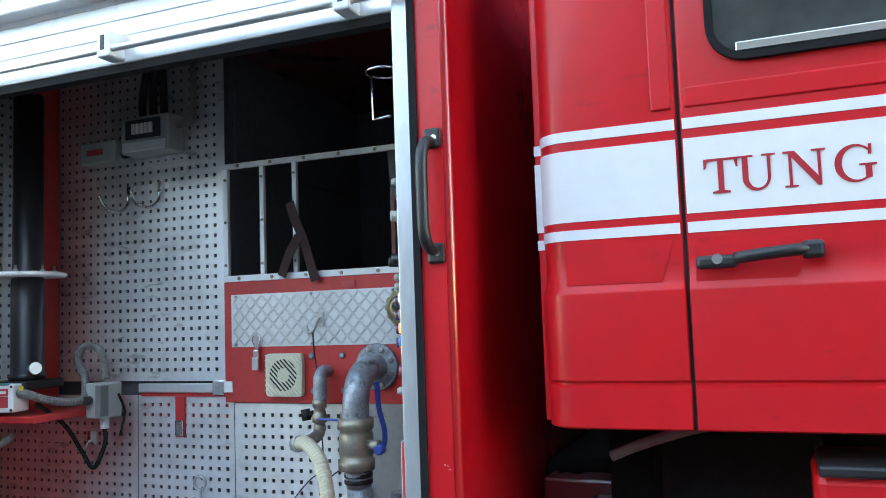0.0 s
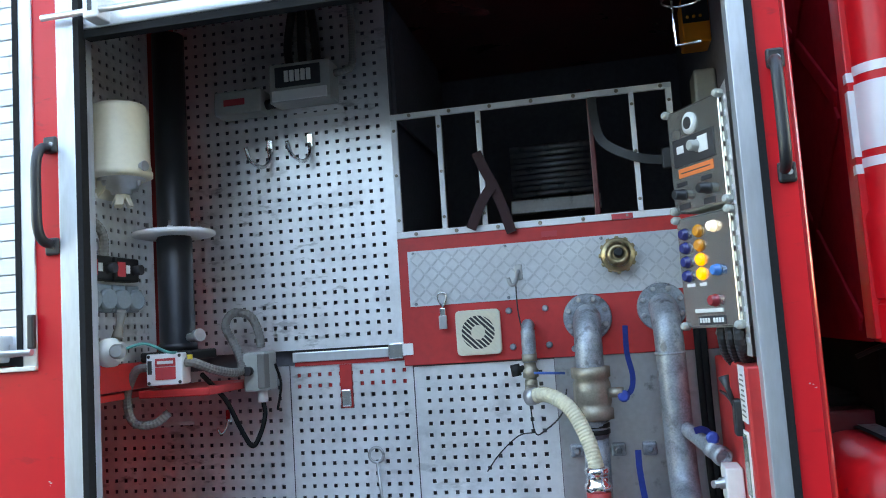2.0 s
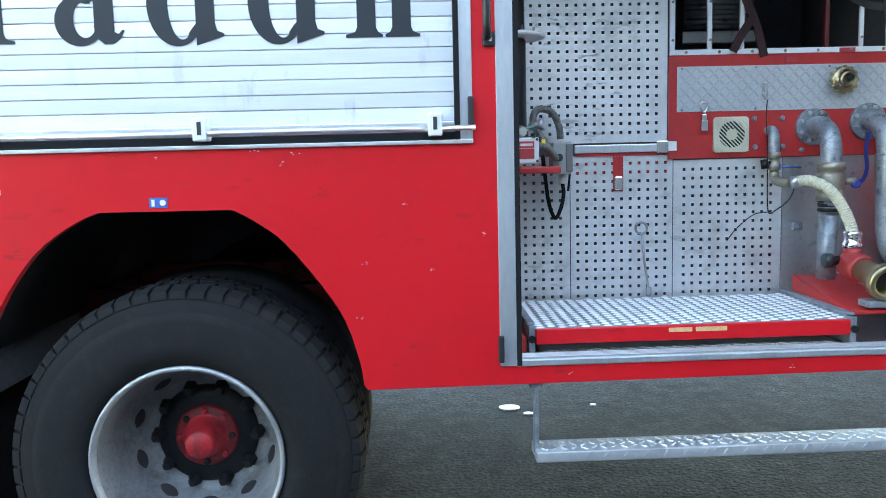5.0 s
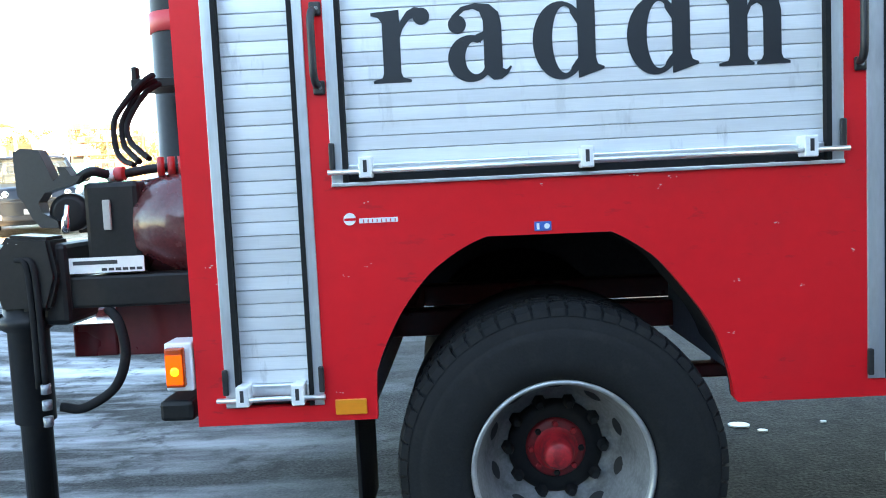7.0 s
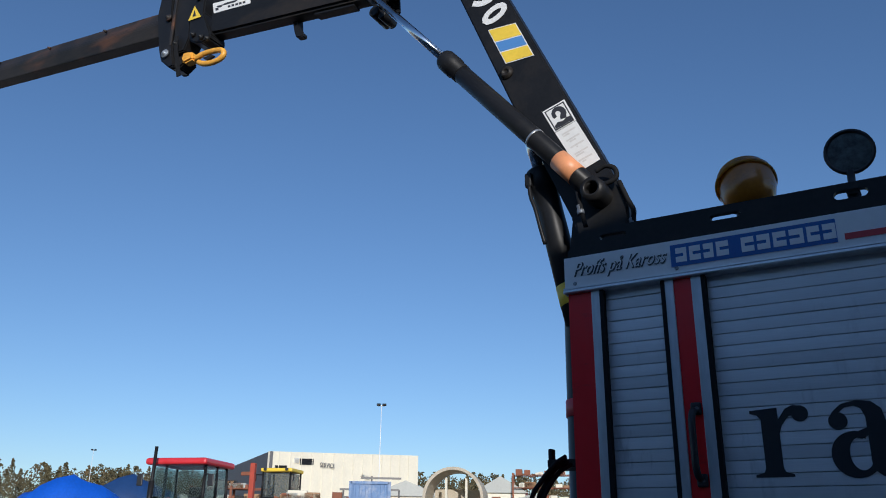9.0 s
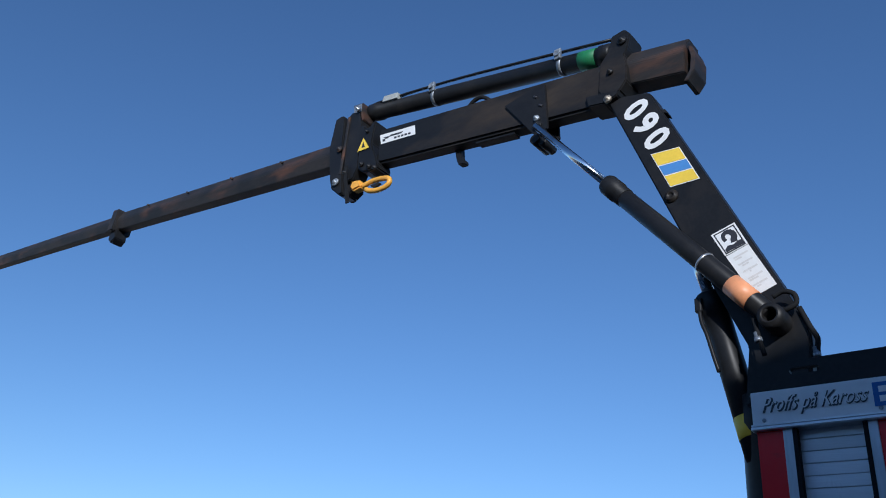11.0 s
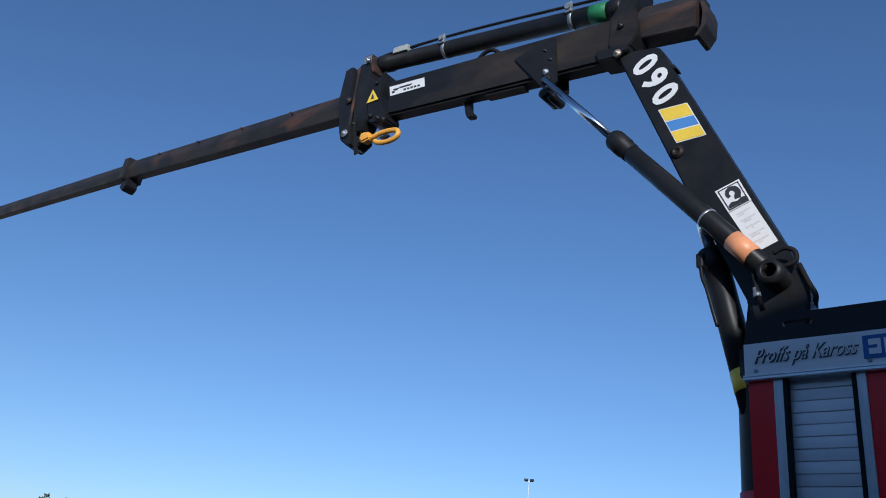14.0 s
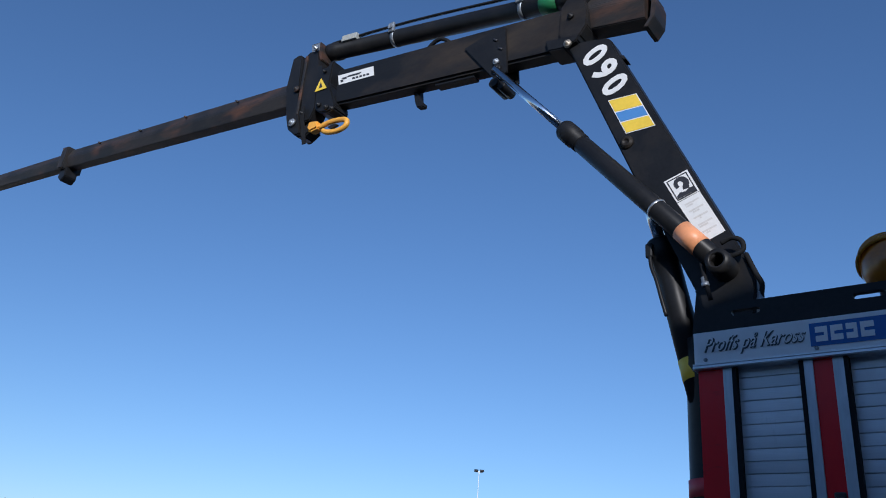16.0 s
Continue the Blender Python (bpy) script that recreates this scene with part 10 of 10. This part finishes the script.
corrugated_box("storage_container", "blue corrugated storage container with pale marks", "container", yard(40, 35.3), 33, 1.75, 3.0, 2.75, BLUECONT)
corrugated_box("rusty_skip", "rust-brown steel box beside the parked cars", "container", yard(24.5, 30.9), 30, 0.75, 1.2, 1.55, RUSTBOX)
corrugated_box("grey_trailer", "pale grey trailer body", "trailer", yard(24, 54.4), 40, 2.6, 1.6, 1.4, mat("grey_trailer_paint", (0.45, 0.50, 0.54), 0.5, vary=0.08))
for az, dd, w, h, m, nm, lb, ct in ((26.0, 60, 3.0, 1.7, TEAL, "teal_skip", "open teal-painted steel skip in the yard", "skip"), (24.1, 62, 3.4, 1.3, TEAL, "teal_skip", "open teal-painted steel skip in the yard", "skip"), (24.8, 75, 6.0, 2.0, RED_IN, "red_container", "red container in the distance", "container"), (31.4, 36, 0.7, 1.6, TEAL, "teal_cabinet", "teal cabinet beside the pipe arch", "cabinet"), (31.2, 42, 1.4, 2.0, PLATEB, "white_kiosk", "small white kiosk beside the pipe arch", "kiosk")):
    corrugated_box(nm, lb, ct, yard(dd, az), 25, w, 1.5, h, m)


def tarp_heap(p, w, h, dp, material, label, turn):
    t = local_thing("covered_stack", label, "tarpaulin", "covered stacks")
    bm = B()
    n = 12
    rows = []
    for j in range(n + 1):
        v = j / n
        row = []
        for i in range(n + 1):
            u = i / n
            e = min(1.0, 3.2 * min(u, 1 - u)) * min(1.0, 4 * min(v, 1 - v))
            z = h * (0.45 + 0.55 * (1 - abs(2 * u - 1))) * min(1.0, 1.6 * e) + 0.22 * noise.noise((u * 6, v * 6, w))
            row.append(bm.verts.new(((u - 0.5) * w, (v - 0.5) * dp, max(z, 0.0) - 0.02)))
        rows.append(row)
    for a, b in zip(rows, rows[1:]):
        for i in range(n):
            bm.faces.new((a[i], a[i + 1], b[i + 1], b[i])).smooth = True
    part("tarpaulin", bm, material, t)
    return placed(t, p, turn)


tarp_heap(yard(36, 54.0), 6.4, 2.7, 5.0, BLUETARP, "bright blue tarpaulin over a stack", 50)
tarp_heap(yard(44, 50.6), 8.0, 2.9, 5.0, DARKTARP, "dark blue tarpaulin over a stack", 50)

# half-round pipe arch
pa = local_thing("pipe_arch", "large beige concrete half-round pipe arch", "pipe arch")
bm = B()
outer, inner_ = arc(0, 2.1, 1.35, -20, 200, 22), arc(0, 2.1, 1.22, -20, 200, 22)
for y0, y1 in ((-1.0, 1.2),):
    for (a, b), (c, e) in zip(zip(outer, outer[1:]), zip(inner_, inner_[1:])):
        for q in ([(a, y0), (b, y0), (b, y1), (a, y1)], [(c, y0), (c, y1), (e, y1), (e, y0)], [(a, y0), (c, y0), (e, y0), (b, y0)]):
            bm.faces.new([bm.verts.new((p[0], y, p[1])) for p, y in q]).smooth = False
part("shell", bm, CONC, pa)
part("back_wall", bm_box(-1.1, 1.0, 0.0, 1.1, 1.1, 2.6), CONC, pa)
for x in (-1.2, 1.2):
    part("side_leg", bm_box(x - 0.1, -0.9, 0.0, x + 0.1, 1.1, 1.7, bevel=0.02), CONC, pa)
for x in (-0.35, 0.55):
    part("strut", bm_box(x - 0.05, -0.6, 0.0, x + 0.05, -0.5, 3.0), CREAM, pa)
placed(pa, yard(38, 29.6), 22)

# steel racks, pipe stacks and clutter
rng = random.Random(11)


def rack(p, turn, w, h, levels, label):
    t = local_thing("storage_rack", label, "rack", "storage racks")
    for x in (-w / 2, 0, w / 2):
        for y in (-0.5, 0.5):
            part("post", bm_box(x - 0.06, y - 0.06, 0, x + 0.06, y + 0.06, h), RUSTBOX, t)
    for k in range(levels):
        z = 0.5 + k * (h - 0.6) / max(1, levels - 1)
        for y in (-0.5, 0.5):
            part("beam", bm_box(-w / 2, y - 0.05, z - 0.06, w / 2, y + 0.05, z), RUSTBOX, t)
        for i in range(10):
            x0 = rng.uniform(-w / 2, w / 2 - 0.6)
            part("stored_item", bm_box(x0, -0.45, z, x0 + rng.uniform(0.3, 0.9), 0.4, z + rng.uniform(0.1, 0.4), bevel=0.02), rng.choice((TIMBER, GREYBOX, RUSTBOX, BLACKP, CREAM)), t)
    return placed(t, p, turn)


rack(yard(39, 39.2), 36, 3.2, 2.1, 4, "steel rack with pipes and scrap")
rack(yard(45, 44.4), 35, 4.0, 2.6, 4, "rusty steel rack with red beams")
rack(yard(62, 23.6), 22, 4.6, 4.2, 5, "timber stacked on a tall rack")
rack(yard(62, 27.6), 22, 3.4, 2.2, 3, "low rack with stacked timber")
fr = local_thing("steel_frame", "tall thin steel frame standing in the yard", "frame")
for x in (-1.5, 0.0, 1.5):
    bm = B()
    cyl(bm, (x, 0, 0), (x, 0, 3.3 if x == 0 else 2.6), 0.05, seg=8)
    part("post", bm, GREYC, fr)
for z, a, b in ((2.6, -1.7, 1.5), (3.2, -0.6, 1.6), (2.2, -1.5, 0.0)):
    part("beam", bm_box(a, -0.05, z - 0.05, b, 0.05, z + 0.05), GREYC, fr)
placed(fr, yard(46, 35.3), 34)
om = local_thing("orange_machine", "orange machine part lying by the container", "machine")
part("frame", bm_box(-0.5, -0.4, 0.1, 0.5, 0.4, 0.55, bevel=0.08), ORANGEP, om)
for x in (-0.3, 0.2):
    part("housing", bm_box(x - 0.18, -0.35, 0.5, x + 0.2, 0.3, 0.95, bevel=0.08), ORANGEP, om)
placed(om, yard(30, 38.6), 20)
rp = local_thing("red_post", "tall rust-red steel post", "post")
part("post", bm_box(-0.10, -0.1, 0, 0.10, 0.1, 3.4, bevel=0.01), mat("rust_red_paint", (0.40, 0.06, 0.03), 0.6, vary=0.15), rp)
part("arm", bm_box(-0.5, -0.06, 2.9, 0.1, 0.06, 3.05, bevel=0.01), RUSTBOX, rp)
placed(rp, yard(36, 43.2), 20)
for az, dd, w, h, m in ((26.6, 64, 3.6, 3.9, CREAM), (33.0, 58, 4.6, 3.3, CREAM), (47.5, 110, 9, 3.2, PANELG)):
    t = local_thing("shed", "small shed with a gabled roof", "shed", "sheds")
    part("shed_wall", bm_box(-w / 2, -2, -0.5, w / 2, 2, h * 0.7, bevel=0.02), m, t)
    bm = B()
    prism(bm, [(-w / 2 - 0.2, h * 0.7), (w / 2 + 0.2, h * 0.7), (0, h)], -2.2, 2.2)
    part("roof", bm, GREYBOX, t)
    for i in range(3):
        x = -w / 2 + w * (i + 0.5) / 3
        part("opening", bm_box(x - 0.45, -2.03, 0.3, x + 0.45, -1.99, h * 0.55), BLACKP, t)
    placed(t, yard(dd, az), az)

# dry grass strip and far woods
GRASS = mat("dry_grass", (0.28, 0.20, 0.09), 0.9, vary=0.3, scale=3)
bm = B()
for i in range(2600):
    az, dd = rng.uniform(22.5, 40), rng.uniform(30, 40)
    p = yard(dd, az)
    h, s = rng.uniform(0.25, 0.6), rng.uniform(0.02, 0.05)
    a = rng.uniform(0, math.pi)
    vs = [bm.verts.new(q) for q in ((p.x - s * math.cos(a), p.y - s * math.sin(a), p.z - 0.02), (p.x + s * math.cos(a), p.y + s * math.sin(a), p.z - 0.02), (p.x + rng.uniform(-0.15, 0.15), p.y, p.z + h))]
    bm.faces.new(vs)
solo("dry_grass", bm, GRASS, "strip of dry yellow grass beyond the cars", "grass", kind="stuff")
LEAF = mat("autumn_woods", (0.11, 0.095, 0.045), 0.85, vary=0.5, scale=0.25, dirt=(0.16, 0.075, 0.025), dirt_amount=0.8, dirt_scale=0.12)
verts, faces = [], []


def leaf(c, s):
    n = Vector((rng.gauss(0, 1), rng.gauss(0, 1), rng.gauss(0, 1))).normalized()
    u, w = frame_of(n)
    k = len(verts)
    verts.extend([c + u * s, c + w * s, c - u * s, c - w * s])
    faces.append((k, k + 1, k + 2, k + 3))


for i in range(420):
    az = rng.uniform(16, 66)
    dd = rng.uniform(150, 230)
    p = yard(dd, az)
    h = dd * math.tan(radians(rng.uniform(2.0, 3.4)))
    conifer = rng.random() < 0.45
    for k in range(260):
        v = rng.random() ** 0.8
        rad = (1 - v) * h * 0.22 + 0.15 if conifer else h * 0.34 * math.sqrt(max(0.02, 1 - (2 * v - 0.9) ** 2))
        a, r = rng.uniform(0, 2 * math.pi), rad * math.sqrt(rng.random())
        leaf(Vector((p.x + r * math.cos(a), p.y + r * math.sin(a), p.z + h * (0.15 + 0.85 * v))), h * 0.022)
me = bpy.data.meshes.new("far_woods")
me.from_pydata([tuple(v) for v in verts], [], faces)
me.materials.append(LEAF)
tagged(new("far_woods", me), "distant mixed woods in autumn colours", "woods", kind="stuff")

# paint spots and litter on the ground beside the truck
for k, (x, y, r) in enumerate(((0.236, 2.05, 0.060), (0.33, 1.93, 0.028), (0.72, 2.05, 0.018))):
    bm = B()
    vs = [bm.verts.new((x + r * (1 + 0.25 * noise.noise((k, a, 0))) * math.cos(a), y + r * 0.8 * (1 + 0.3 * noise.noise((a, k, 1))) * math.sin(a), 0.007)) for a in [2 * math.pi * j / 14 for j in range(14)]]
    bm.faces.new(vs)
    ext = bmesh.ops.extrude_face_region(bm, geom=bm.faces[:])
    bmesh.ops.translate(bm, vec=(0, 0, -0.010), verts=[g for g in ext["geom"] if isinstance(g, bmesh.types.BMVert)])
    solo("paint_spot", bm, WHITE, "small white paint spot on the asphalt", "ice patch", "ice patches")
